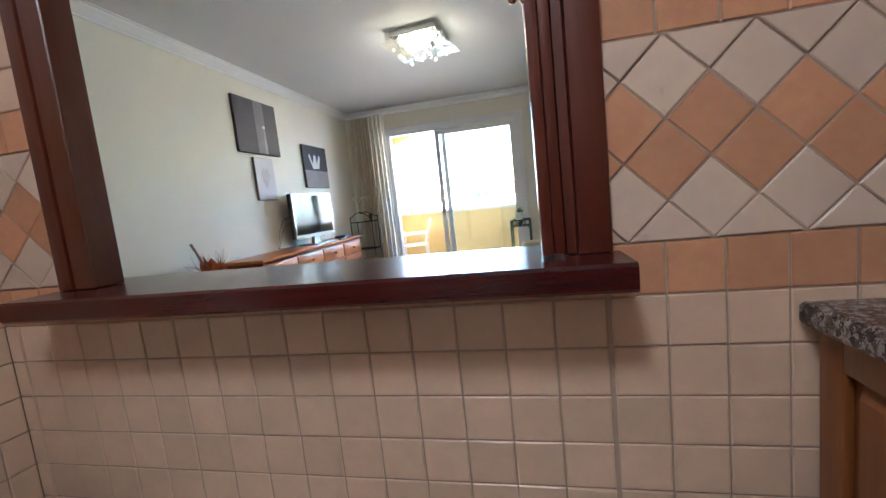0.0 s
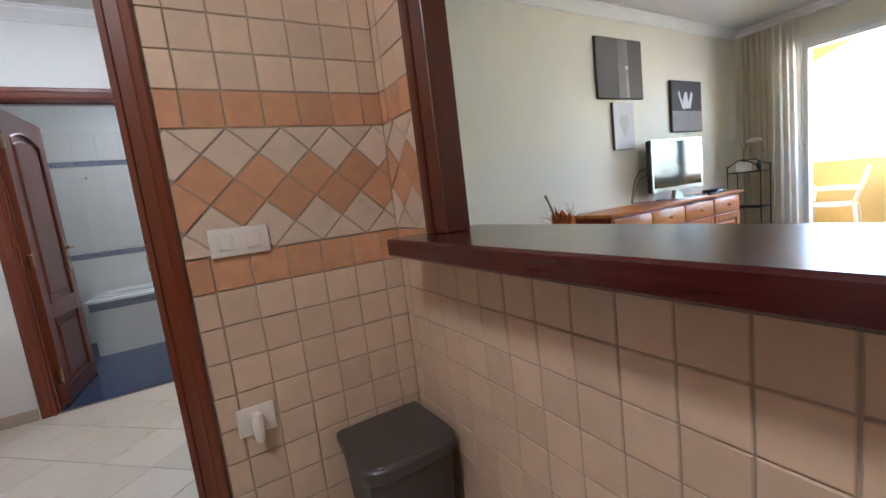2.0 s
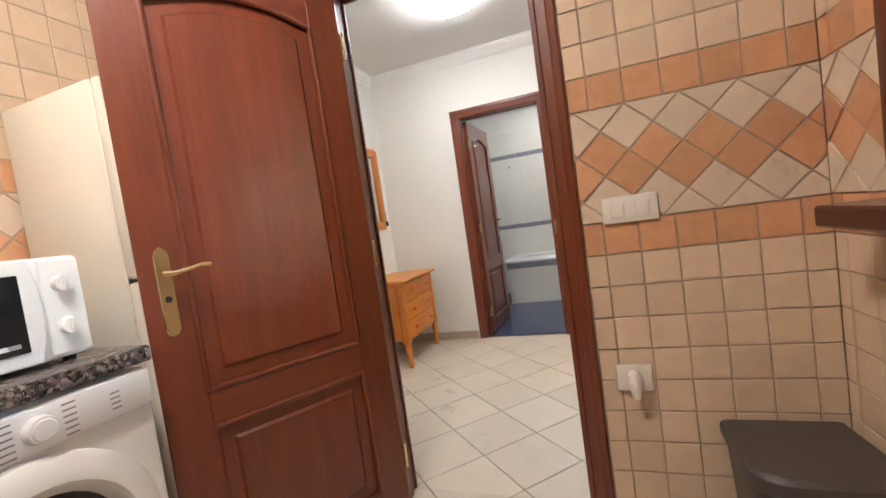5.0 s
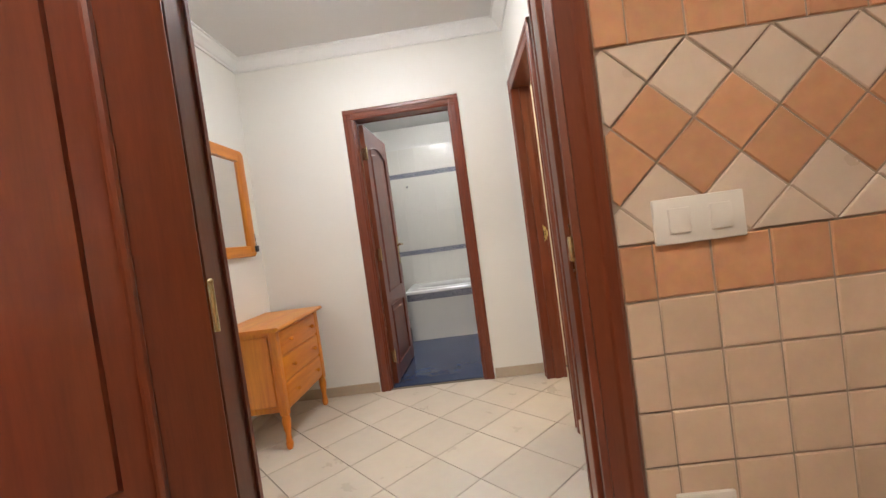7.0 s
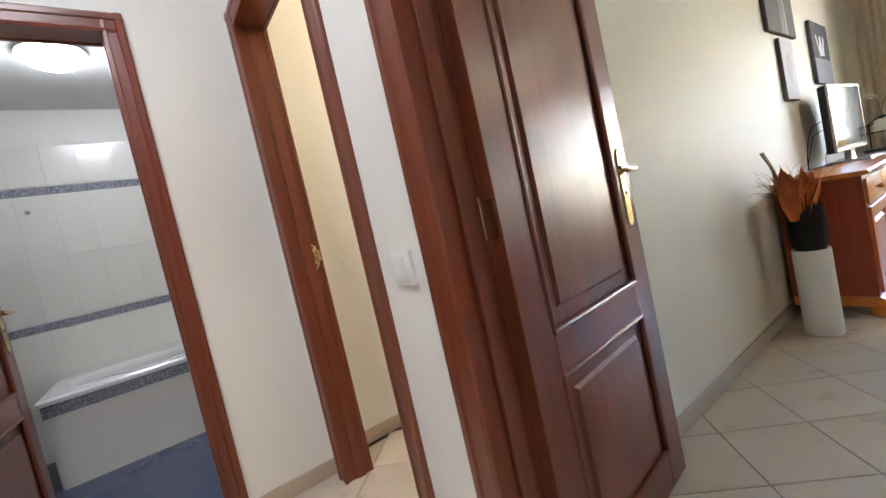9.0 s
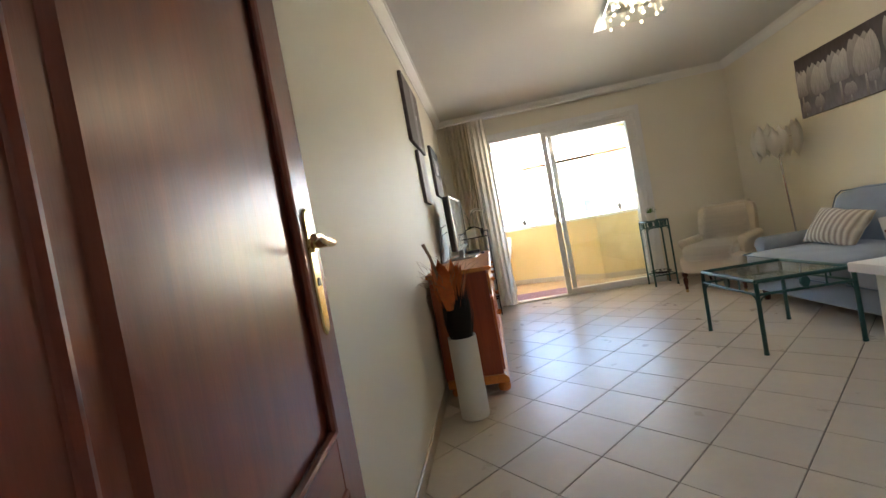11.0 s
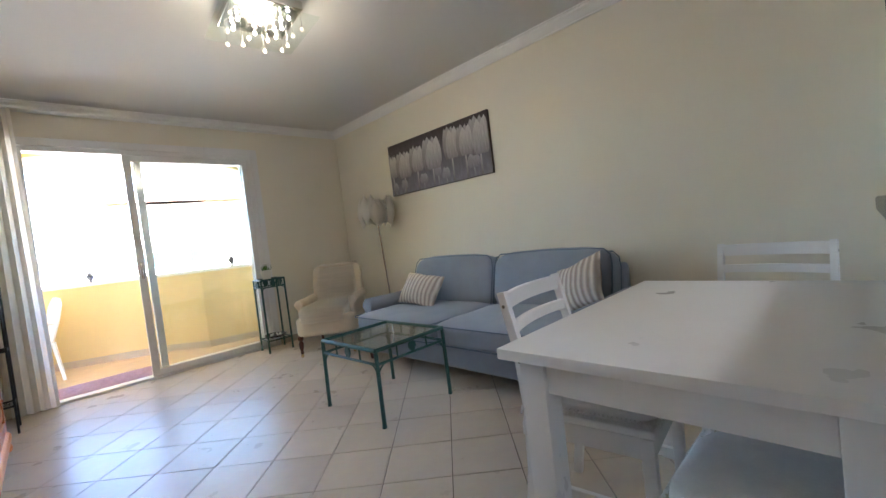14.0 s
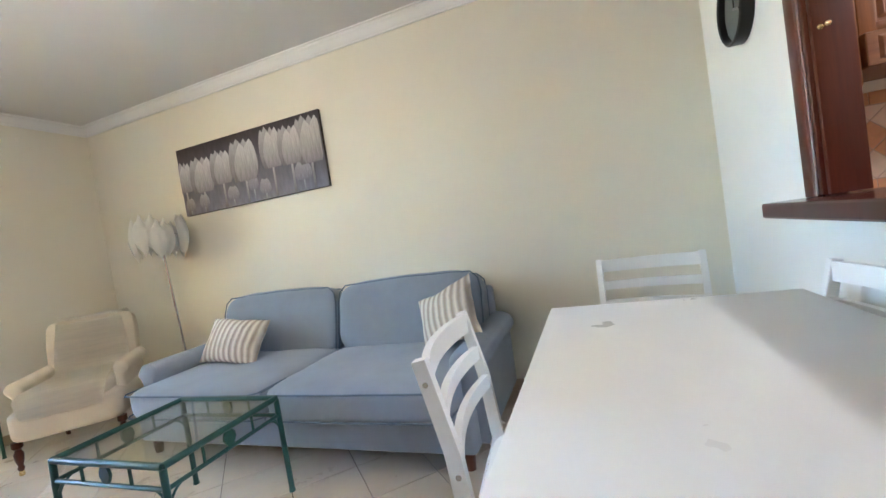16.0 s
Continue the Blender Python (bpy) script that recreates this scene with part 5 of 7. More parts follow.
# sliding balcony door
win = thing("window_1", Matrix.Translation((-0.95, LN, 0)), "white aluminium sliding balcony door standing half open", "sliding door", kind="structure")
bm = B()
for a, b in (((WX0 - 0.065, LN - 0.02, 0), (WX0 + 0.005, LN - 0.001, WH + 0.065)), ((WX1 - 0.005, LN - 0.02, 0), (WX1 + 0.065, LN - 0.001, WH + 0.065)), ((WX0 + 0.005, LN - 0.02, WH - 0.005), (WX1 - 0.005, LN - 0.001, WH + 0.065))):
    box(bm, a, b, 0.004, 1)
wpart("window_trim", bm, M_ALU, win)
bm = B()
for a, b in (((WX0 + 0.001, LN + 0.001, 0), (WX0 + 0.045, LN + 0.12, WH - 0.002)), ((WX1 - 0.045, LN + 0.001, 0), (WX1 - 0.001, LN + 0.12, WH - 0.002)), ((WX0 + 0.045, LN + 0.001, WH - 0.045), (WX1 - 0.045, LN + 0.12, WH - 0.002)), ((WX0 + 0.045, LN + 0.001, -0.004), (WX1 - 0.045, LN + 0.12, 0.022))):
    box(bm, a, b, 0.002, 1)
wpart("window_frame", bm, M_ALU, win)
for k, (x0, x1, y) in enumerate(((-1.185, -0.045, LN + 0.012), (-1.10, -0.05, LN + 0.062))):
    bm = B()
    s = 0.062
    for a, b in (((x0, y, 0.024), (x0 + s, y + 0.038, WH - 0.047)), ((x1 - s, y, 0.024), (x1, y + 0.038, WH - 0.047)), ((x0 + s, y, 0.024), (x1 - s, y + 0.038, 0.024 + s)), ((x0 + s, y, WH - 0.047 - s), (x1 - s, y + 0.038, WH - 0.047))):
        box(bm, a, b, 0.003, 1)
    sash = wpart("sash", bm, M_ALU, win)
    part("pane", box(B(), (x0 + s, y + 0.016, 0.024 + s), (x1 - s, y + 0.022, WH - 0.047 - s)), M_GLASS, sash, "greenish window glass").visible_shadow = False
    if k == 0:
        part("handle", box(B(), (x0 + 0.02, y - 0.03, 0.98), (x0 + 0.042, y, 1.14), 0.006, 2), M_CHROME, sash, "small pull handle")

# ---- kitchen ----
# hatch shelf and its frame
M_SHELF = wood("mahogany_shelf", (0.028, 0.004, 0.004), (0.070, 0.011, 0.009), 0.22, "x", coat=0.3)
solid("hatch_shelf", prism(B(), [(0.775, 0.970), (1.085, 0.970), (1.090, 0.976), (1.090, 1.014), (1.085, 1.02), (0.775, 1.02), (0.769, 1.014), (0.769, 0.976)], "x", -1.150, 0.237), M_SHELF, "polished mahogany shelf of serving hatch", "shelf", kind="structure")
hf = thing("hatch_frame", Matrix.Translation((-0.48, 0.96, 1.02)), "mahogany frame lining the serving hatch", "hatch frame", kind="structure")
FX0, FX1, FT = -1.022, 0.135, 2.30
for a, b in (((PX0 + 0.001, 0.896, 1.021), (FX0, 0.976, FT)), ((FX1, 0.896, 1.021), (PX1 - 0.001, 0.976, FT))):
    wpart("jamb", box(B(), a, b, 0.003, 1), M_MAHOG, hf)
wpart("head", box(B(), (PX0 + 0.001, 0.896, FT + 0.001), (PX1 - 0.001, 0.976, 2.319), 0.002, 1), M_MAHOGX, hf)
for x0, x1 in ((-1.135, PX0), (PX1, 0.222)):
    for y0, y1 in ((0.890, 0.909), (0.956, 0.974)):
        bm = box(B(), (x0, y0, 1.021), (x1, y1, FT + 0.06), 0.004, 2)
        wpart("casing", bm, M_MAHOG, hf)
for y0, y1 in ((0.890, 0.909), (0.956, 0.974)):
    wpart("casing", box(B(), (-1.09, y0, FT + 0.0), (0.16, y1, FT + 0.06), 0.004, 2), M_MAHOGX, hf)
# folded shutters standing against the east jamb
for k, (x0, x1) in enumerate(((0.113, 0.134), (0.091, 0.112))):
    sh = thing("folding_shutter", Matrix.Translation(((x0 + x1) / 2, 0.93, 1.024)), "mahogany shutter leaf folded open in hatch", "shutter", "hatch shutters")
    y0, y1 = (0.872, 0.972) if k == 0 else (0.862, 0.962)
    wpart("leaf", box(B(), (x0, y0, 1.026), (x1, y1, FT - 0.004), 0.003, 2), M_MAHOG, sh)
    bm = B()
    p = Vector((x0 - 0.001, y1 - 0.03, 1.52))
    rod(bm, p, p + Vector((-0.014, 0, 0)), 0.004, n=8)
    ball(bm, p + Vector((-0.018, 0, 0)), 0.009, n=10)
    wpart("knob", bm, M_BRASS, sh, "small brass knob")

# switch plates
def switch(name, m, n, material, label, wide=0.082):
    """Wall switch: plate in local xz, facing local -y."""
    th = thing(name, m, label, "switch")
    w = wide if n == 1 else 0.158
    tall = wide / 2
    deep = 0.009 if wide < 0.085 else 0.013
    part("plate", box(B(), (-w / 2, -deep, -tall), (w / 2, 0, tall), 0.003, 2), material, th)
    for k in range(n):
        c = (k - (n - 1) / 2) * 0.072
        ro = part("rocker", box(B(), (c - 0.0225 * wide / 0.1, -deep - 0.004, -0.0225 - (0.008 if n == 1 else 0)), (c + 0.0225 * wide / 0.1, -deep + 0.001, 0.0225 + (0.008 if n == 1 else 0)), 0.002, 2), material, th)
    return th


switch("light_switch", pose(-1.3845, 0.410, 1.066, 0, 0, 90), 2, M_PLASTIC, "cream double light switch on kitchen tiles")
switch("light_switch", pose(-2.579, HN - 0.0005, 0.948), 1, M_WPLAST, "white single light switch beside living room door", 0.088)
switch("light_switch", pose(-3.739, 0.785, 0.937, 0, 0, 90), 1, M_WPLAST, "white single light switch in corridor")
switch("light_switch", pose(-2.79, HS + 0.0005, 0.96, 0, 0, 180), 1, M_WPLAST, "white single light switch on hall wall")


def socket(m, label):
    th = thing("wall_socket", m, label, "socket")
    part("plate", box(B(), (-0.041, -0.009, -0.041), (0.041, 0, 0.041), 0.003, 2), M_PLASTIC, th)
    return th


ks = socket(pose(-1.3845, 0.367, 0.527, 0, 0, 90) @ Matrix.Diagonal((1.28, 1, 1.05, 1)), "cream wall socket with plug on kitchen tiles")
bm = B()
rod(bm, (-1.376, 0.367, 0.535), (-1.345, 0.367, 0.535), 0.019, n=16)
tube(bm, [(-1.352, 0.367, 0.548), (-1.345, 0.367, 0.53), (-1.342, 0.367, 0.50), (-1.346, 0.367, 0.475)], [0.015, 0.018, 0.016, 0.012], 10)
solid("plug", bm, M_PLASTIC, "cream angled plug in wall socket", "plug")
hsck = socket(pose(-2.77, HS + 0.0005, 0.415, 0, 0, 180), "white wall socket beside chest of drawers")
part("well", rod(B(), (0, -0.0095, 0), (0, -0.004, 0), 0.020, n=18), M_WPLAST, hsck)

# pedal bin
bin_ = at_base("waste_bin", (-1.215, 0.735, 0), "dark grey plastic waste bin with closed lid in corner", "bin")


def binring():
    """The bin's outline: flat back, bowed front with rounded corners."""
    pts = [(-1.362, 0.735 + 0.150), (-1.368, 0.735 + 0.138), (-1.368, 0.735 - 0.138), (-1.362, 0.735 - 0.150)]
    for k in range(13):
        a = radians(-90 + 15 * k)
        c, q = math.cos(a), math.sin(a)
        pts.append((-1.175 + 0.118 * abs(c) ** 0.55, 0.735 + 0.160 * math.copysign(abs(q) ** 0.55, q)))
    return pts


def stack(bm, layers):
    rings = [[bm.verts.new((x, y, z)) for x, y in pts] for pts, z in layers]
    for r0, r1 in zip(rings, rings[1:]):
        for i in range(len(r0)):
            bm.faces.new((r0[i], r0[(i + 1) % len(r0)], r1[(i + 1) % len(r0)], r1[i]))
    bm.faces.new(rings[0]), bm.faces.new(rings[-1])
    return bm


def inset(pts, k, c=(-1.215, 0.735)):
    return [(c[0] + (x - c[0]) * k, c[1] + (y - c[1]) * k) for x, y in pts]


base_ = binring()
wpart("body", stack(B(), [(inset(base_, 0.80), 0), (inset(base_, 0.93), 0.365)]), M_DARK, bin_, angle=20)
bm = stack(B(), [(inset(base_, 0.98), 0.362), (inset(base_, 1.0), 0.368), (inset(base_, 1.0), 0.388), (inset(base_, 0.985), 0.397), (inset(base_, 0.95), 0.403), (inset(base_, 0.92), 0.404), (inset(base_, 0.90), 0.407), (inset(base_, 0.6), 0.414), (inset(base_, 0.2), 0.416)])
wpart("lid", bm, M_DARK, bin_, angle=22)

# east counter with cabinets, south counter, appliances
M_OAKZ = wood("kitchen_oak_upright", (0.13, 0.040, 0.008), (0.22, 0.078, 0.016), 0.35, "z", coat=0.2)
M_OAKY = wood("kitchen_oak", (0.13, 0.040, 0.008), (0.22, 0.078, 0.016), 0.35, "y", coat=0.2)
solid("worktop_east", prism(B(), [(0.535, 0.865), (1.128, 0.865), (1.128, 0.905), (0.540, 0.905), (0.532, 0.898), (0.532, 0.872)], "y", -0.79, 0.905), M_GRANITE, "speckled dark granite worktop along kitchen wall", "worktop")
solid("worktop_south", box(B(), (-0.70, -1.378, 0.865), (1.128, -0.791, 0.905), 0.006, 2), M_GRANITE, "speckled dark granite worktop above washing machine", "worktop")
solid("worktop_upstand", box(B(), (-0.70, -1.381, 0.906), (0.6, -1.362, 0.985), 0.003, 1), M_GRANITE, "low granite upstand behind worktop", "upstand")


def cabinet(name, x0, x1, y0, y1, z0, z1, face, label, hinge=1, drawer=False):
    """A timber kitchen unit with a framed door on its face ('x-' looks west)."""
    th = at_base(name, ((x0 + x1) / 2, (y0 + y1) / 2, z0), label, "cabinet", "kitchen cabinets")
    wpart("body", box(B(), (x0, y0, z0), (x1, y1, z1), 0.002, 1), M_OAKZ, th)
    bm = B()
    a, b, c, d = y0 + 0.006, y1 - 0.006, z0 + 0.006, z1 - 0.006
    f = 0.058
    for u0, u1, w0, w1 in ((a, a + f, c, d), (b - f, b, c, d), (a + f, b - f, c, c + f), (a + f, b - f, d - f, d)):
        box(bm, (x0 - 0.020, u0, w0), (x0 - 0.001, u1, w1), 0.004, 2)
    do = wpart("door", bm, M_OAKZ, th)
    part("panel", prism(B(), [(a + f, c + f), (b - f, c + f), (b - f, d - f), (a + f, d - f)], "x", x0 - 0.001, x0 - 0.016, 0.03), M_OAKZ, do, angle=15)
    knob(x0 - 0.020, (a + 0.03) if hinge > 0 else (b - 0.03), (d - 0.10) if z0 < 0.5 else (c + 0.06), do, (-1, 0, 0), M_BRASS, 0.010)
    return th


for y0, y1 in ((0.42, 0.90), (-0.06, 0.42), (-0.54, -0.06)):
    cabinet("base_cabinet", 0.575, 1.125, y0 + 0.001, y1 - 0.001, 0.10, 0.864, "x-", "stained oak base cabinet under granite worktop")
for y0, y1 in ((0.50, 0.905),):
    cabinet("wall_cabinet", 0.80, 1.13, y0 + 0.001, y1 - 0.001, 1.43, 2.25, "x-", "stained oak wall cabinet with framed door", -1)
# hood surround with moulded front
hood = at_base("cooker_hood", (0.93, -0.15, 1.43), "stained oak cooker hood surround with moulded front panel", "hood")
wpart("canopy", box(B(), (0.76, -0.42, 1.50), (1.13, 0.496, 1.64), 0.004, 1), M_OAKY, hood)
wpart("front_panel", prism(B(), [(-0.38, 1.520), (0.46, 1.520), (0.46, 1.62), (-0.38, 1.62)], "x", 0.761, 0.750, 0.012), M_OAKY, hood)
wpart("chimney", box(B(), (0.84, -0.42, 1.642), (1.13, 0.496, 2.25), 0.003, 1), M_OAKZ, hood)
bm = B()
for u0, u1, w0, w1 in ((-0.41, -0.35, 1.65, 2.24), (0.425, 0.485, 1.65, 2.24), (-0.35, 0.425, 1.65, 1.69), (-0.35, 0.425, 2.18, 2.24)):
    box(bm, (0.820, u0, w0), (0.839, u1, w1), 0.004, 2)
hd = wpart("door", bm, M_OAKZ, hood)
part("panel", prism(B(), [(-0.35, 1.69), (0.425, 1.69), (0.425, 2.18), (-0.35, 2.18)], "x", 0.839, 0.824, 0.03), M_OAKZ, hd, angle=15)

wm = at_base("washing_machine", (-0.385, -1.09, 0), "white front-loading washing machine under granite worktop", "washing machine")
WF = -0.800
wpart("cabinet_body", box(B(), (-0.685, -1.36, 0.02), (-0.087, WF, 0.855), 0.010, 2), M_ENAMEL, wm)
for x in (-0.65, -0.12):
    for y in (-1.32, -0.84):
        wpart("foot", rod(B(), (x, y, 0), (x, y, 0.022), 0.02, n=12), M_BLACK, wm)
panel_ = wpart("control_panel", box(B(), (-0.683, WF, 0.765), (-0.089, WF + 0.012, 0.852), 0.005, 2), M_WPLAST, wm)
part("dial", rod(rod(B(), (-0.46, WF + 0.012, 0.808), (-0.46, WF + 0.030, 0.808), 0.030, 0.026, 24), (-0.46, WF + 0.030, 0.808), (-0.46, WF + 0.033, 0.808), 0.022, 0.02, 20), M_WPLAST, panel_)
bm = B()
for k in range(6):
    for s in (-1, 1):
        box(bm, (-0.46 + s * 0.052 - 0.012, WF + 0.012, 0.772 + k * 0.013), (-0.46 + s * 0.052 + 0.012, WF + 0.0128, 0.7755 + k * 0.013))
for k in range(4):
    box(bm, (-0.61, WF + 0.012, 0.785 + k * 0.012), (-0.59, WF + 0.0128, 0.788 + k * 0.012))
part("markings", bm, M_PMID, panel_)
dw = part("drawer", box(B(), (-0.27, WF + 0.010, 0.772), (-0.10, WF + 0.016, 0.842), 0.004, 2), M_WPLAST, panel_)
part("grip", box(B(), (-0.25, WF + 0.015, 0.780), (-0.12, WF + 0.0175, 0.803), 0.001, 1), M_SILVER, dw)


def ring_y(bm, cx, cz, prof, n=36):
    """A turned shape about the y axis from (radius, y) pairs."""
    rings = [[bm.verts.new((cx + r * math.cos(6.28318 * i / n), y, cz + r * math.sin(6.28318 * i / n))) for i in range(n)] for r, y in prof]
    for r0, r1 in zip(rings, rings[1:]):
        for i in range(n):
            bm.faces.new((r0[i], r0[(i + 1) % n], r1[(i + 1) % n], r1[i]))
    return bm


DC = (-0.42, 0.525)
doorw = wpart("door", ring_y(B(), *DC, [(0.232, WF), (0.232, WF + 0.018), (0.212, WF + 0.035), (0.175, WF + 0.040), (0.160, WF + 0.030), (0.150, WF + 0.008)]), M_WPLAST, wm)
M_PORT = surf("dark_porthole_glass", (0.035, 0.030, 0.028), 0.05, var=0.3, scale=14, bump=0.0)
bm = ring_y(B(), *DC, [(0.152, WF + 0.010), (0.13, WF + 0.006), (0.10, WF + 0.016), (0.06, WF + 0.022), (0.002, WF + 0.025)])
part("porthole", bm, M_PORT, doorw, "dark porthole glass")
part("latch", prism(B(), [(DC[0] - 0.215, DC[1] + 0.02), (DC[0] - 0.15, DC[1] + 0.05), (DC[0] - 0.15, DC[1] - 0.05), (DC[0] - 0.215, DC[1] - 0.03)], "y", WF + 0.02, WF + 0.046, 0.004), M_WPLAST, doorw)

mw = thing("microwave", pose(-0.415, -1.07, 0.905, 0, 0, 176), "white microwave oven with dark window on worktop", "microwave")
part("case", box(B(), (-0.235, -0.155, 0.012), (0.235, 0.17, 0.250), 0.010, 2), M_WPLAST, mw)
for x in (-0.2, 0.2):
    for y in (-0.12, 0.14):
        part("foot", rod(B(), (x, y, 0), (x, y, 0.014), 0.014, n=10), M_BLACK, mw)
mdo = part("door", prism(B(), [(-0.235, 0.014), (0.135, 0.014), (0.148, 0.07), (0.152, 0.13), (0.148, 0.19), (0.135, 0.248), (-0.235, 0.248)], "y", -0.156, -0.172, 0.004), M_WPLAST, mw)
part("window", box(B(), (-0.20, -0.1745, 0.045), (0.115, -0.1725, 0.215), 0.001, 1), M_SCREEN, mdo, "dark glossy oven window")
part("logo", box(B(), (0.06, -0.1755, 0.058), (0.10, -0.1748, 0.068)), M_SILVER, mdo)
for z in (0.185, 0.085):
    kn = part("dial", rod(B(), (0.193, -0.155, z), (0.193, -0.178, z), 0.021, 0.018, 20), M_WPLAST, mw)
    part("pointer", box(B(), (0.190, -0.181, z - 0.016), (0.196, -0.177, z + 0.016), 0.001, 1), M_WPLAST, kn)
part("control_panel", box(B(), (0.156, -0.160, 0.02), (0.233, -0.1545, 0.243), 0.003, 1), M_WPLAST, mw)

M_FRIDGE = surf("ivory_enamel", (0.74, 0.69, 0.60), 0.3, var=0.03, scale=2, fine=100, bump=0.01)
fr = at_base("fridge", (-1.05, -1.10, 0), "white upright fridge freezer behind kitchen door", "fridge")
wpart("cabinet_body", box(B(), (-1.36, -1.37, 0.02), (-0.775, -0.955, 1.635), 0.006, 2), M_FRIDGE, fr)
for z0, z1 in ((0.06, 1.06), (1.07, 1.635)):
    fd = wpart("door", box(B(), (-1.36, -0.950, z0), (-0.775, -0.915, z1), 0.010, 3), M_FRIDGE, fr)
wpart("door_gasket", box(B(), (-1.35, -0.955, 0.07), (-0.782, -0.949, 1.63)), M_SILVER, fr)
wpart("plinth", box(B(), (-1.34, -1.35, 0), (-0.795, -0.97, 0.021)), M_BLACK, fr)

# kitchen ceiling light that the tiles mirror
kl = at_base("ceiling_light", (-0.18, -0.36, CEIL), "round opal glass ceiling light", "lamp")
M_OPAL = surf("opal_glass_lit", (0.9, 0.88, 0.82), 0.4, var=0.0, bump=0.0, emit=((1.0, 0.90, 0.78), 3.0))
M_OPALB = surf("opal_glass_bright", (0.95, 0.95, 0.95), 0.4, var=0.0, bump=0.0, emit=((1.0, 0.97, 0.93), 0.82))


def dome(th, c, r, h, material, top):
    prof = [(r, 0.0), (r, -0.012)] + [(r * math.cos(a), -0.012 - h * math.sin(a)) for a in [radians(d) for d in range(10, 91, 10)]]
    prof[-1] = (0.004, -0.012 - h)
    wpart("shade", lathe(B(), prof, (c[0], c[1], top - 0.012), 36), material, th, "glowing opal glass bowl")
    wpart("ring", lathe(B(), [(r + 0.012, 0), (r + 0.012, -0.018), (r - 0.004, -0.018), (r - 0.004, 0)], (c[0], c[1], top - 0.001), 36), M_WPLAST, th)


dome(kl, (-0.18, -0.36), 0.16, 0.07, M_OPAL, CEIL)

# ---- hall ----
hl = at_base("ceiling_light", (-2.62, -0.40, CEIL), "large round opal ceiling light glowing in hall", "lamp")
dome(hl, (-2.62, -0.40), 0.24, 0.085, M_OPALB, CEIL)

M_CHEST = wood("orange_pine_upright", (0.50, 0.150, 0.010), (0.68, 0.245, 0.018), 0.36, "z", coat=0.15)
M_CHESTX = wood("orange_pine_level", (0.52, 0.165, 0.010), (0.70, 0.260, 0.018), 0.36, "x", coat=0.15)
chest = at_base("chest_of_drawers", (-3.20, -1.31, 0), "honey pine chest with three drawers and turned legs", "chest")
CX0, CX1, CY0, CY1 = -3.525, -2.875, -1.52, -1.135
wpart("top", prism(B(), [(CY0 - 0.005, 0.690), (CY1 + 0.022, 0.690), (CY1 + 0.034, 0.698), (CY1 + 0.034, 0.706), (CY1 + 0.024, 0.714), (CY0 - 0.005, 0.714)], "x", CX0 - 0.028, CX1 + 0.028), M_CHESTX, chest)
wpart("carcass", box(B(), (CX0 + 0.02, CY0 + 0.01, 0.215), (CX1 - 0.02, CY1 - 0.014, 0.689), 0.002, 1), M_CHEST, chest)
for x in (CX0, CX1 - 0.045):
    for y in (CY0, CY1 - 0.045):
        bm = box(B(), (x, y, 0.20), (x + 0.045, y + 0.045, 0.689), 0.003, 1)
        lathe(bm, [(0.012, 0), (0.019, 0.012), (0.021, 0.035), (0.015, 0.055), (0.018, 0.065), (0.014, 0.075), (0.026, 0.16), (0.023, 0.19), (0.018, 0.202)], (x + 0.0225, y + 0.0225, 0), 14)
        wpart("leg", bm, M_CHEST, chest)
for k in range(3):
    z0 = 0.232 + k * 0.152
    d = wpart("drawer", box(B(), (CX0 + 0.052, CY1 - 0.020, z0), (CX1 - 0.052, CY1 - 0.002, z0 + 0.138), 0.006, 3), M_CHESTX, chest)
    for x in (CX0 + 0.16, CX1 - 0.16):
        knob(x, CY1 - 0.003, z0 + 0.07, d, (0, 1, 0), M_CHESTX, 0.014)
for x in (CX1 - 0.021,):
    wpart("side_panel", prism(B(), [(CY0 + 0.06, 0.25), (CY1 - 0.06, 0.25), (CY1 - 0.06, 0.66), (CY0 + 0.06, 0.66)], "x", x, x + 0.006, 0.004), M_CHEST, chest)

mir = at_base("wall_mirror", (-3.21, HS, 1.13), "wall mirror in honey pine frame with cut corners", "mirror")
MX0, MX1, MZ0, MZ1 = -3.515, -2.905, 1.135, 1.885
W_ = 0.075
for a, b, mt in (((MX0, MZ0 + 0.03), (MX0 + W_, MZ1 - 0.03), M_CHEST), ((MX1 - W_, MZ0 + 0.03), (MX1, MZ1 - 0.03), M_CHEST)):
    wpart("frame_side", box(B(), (a[0], HS + 0.002, a[1]), (b[0], HS + 0.032, b[1]), 0.006, 2), mt, mir)
for z0, z1, s in ((MZ0, MZ0 + W_, -1), (MZ1 - W_, MZ1, 1)):
    zo, zi = (z0, z1) if s < 0 else (z1, z0)
    wpart("frame_side", prism(B(), [(MX0 + 0.03, zo), (MX1 - 0.03, zo), (MX1 - 0.001, zo - s * 0.03), (MX1 - W_, zo - s * 0.03), (MX1 - W_, zi), (MX0 + W_, zi), (MX0 + W_, zo - s * 0.03), (MX0 + 0.001, zo - s * 0.03)], "y", HS + 0.002, HS + 0.0335, 0.003), M_CHESTX, mir)
wpart("mirror_glass", box(B(), (MX0 + W_ - 0.01, HS + 0.004, MZ0 + W_ - 0.01), (MX1 - W_ + 0.01, HS + 0.014, MZ1 - W_ + 0.01)), M_MIRROR, mir)
bm = box(B(), (MX0 - 0.002, HS + 0.034, MZ0 + 0.03), (MX0 + 0.03, HS + 0.05, MZ0 + 0.075), 0.003, 1)
rod(bm, (MX0 + 0.012, HS + 0.04, MZ0 + 0.075), (MX0 + 0.012, HS + 0.038, MZ0 + 0.16), 0.002, n=6)
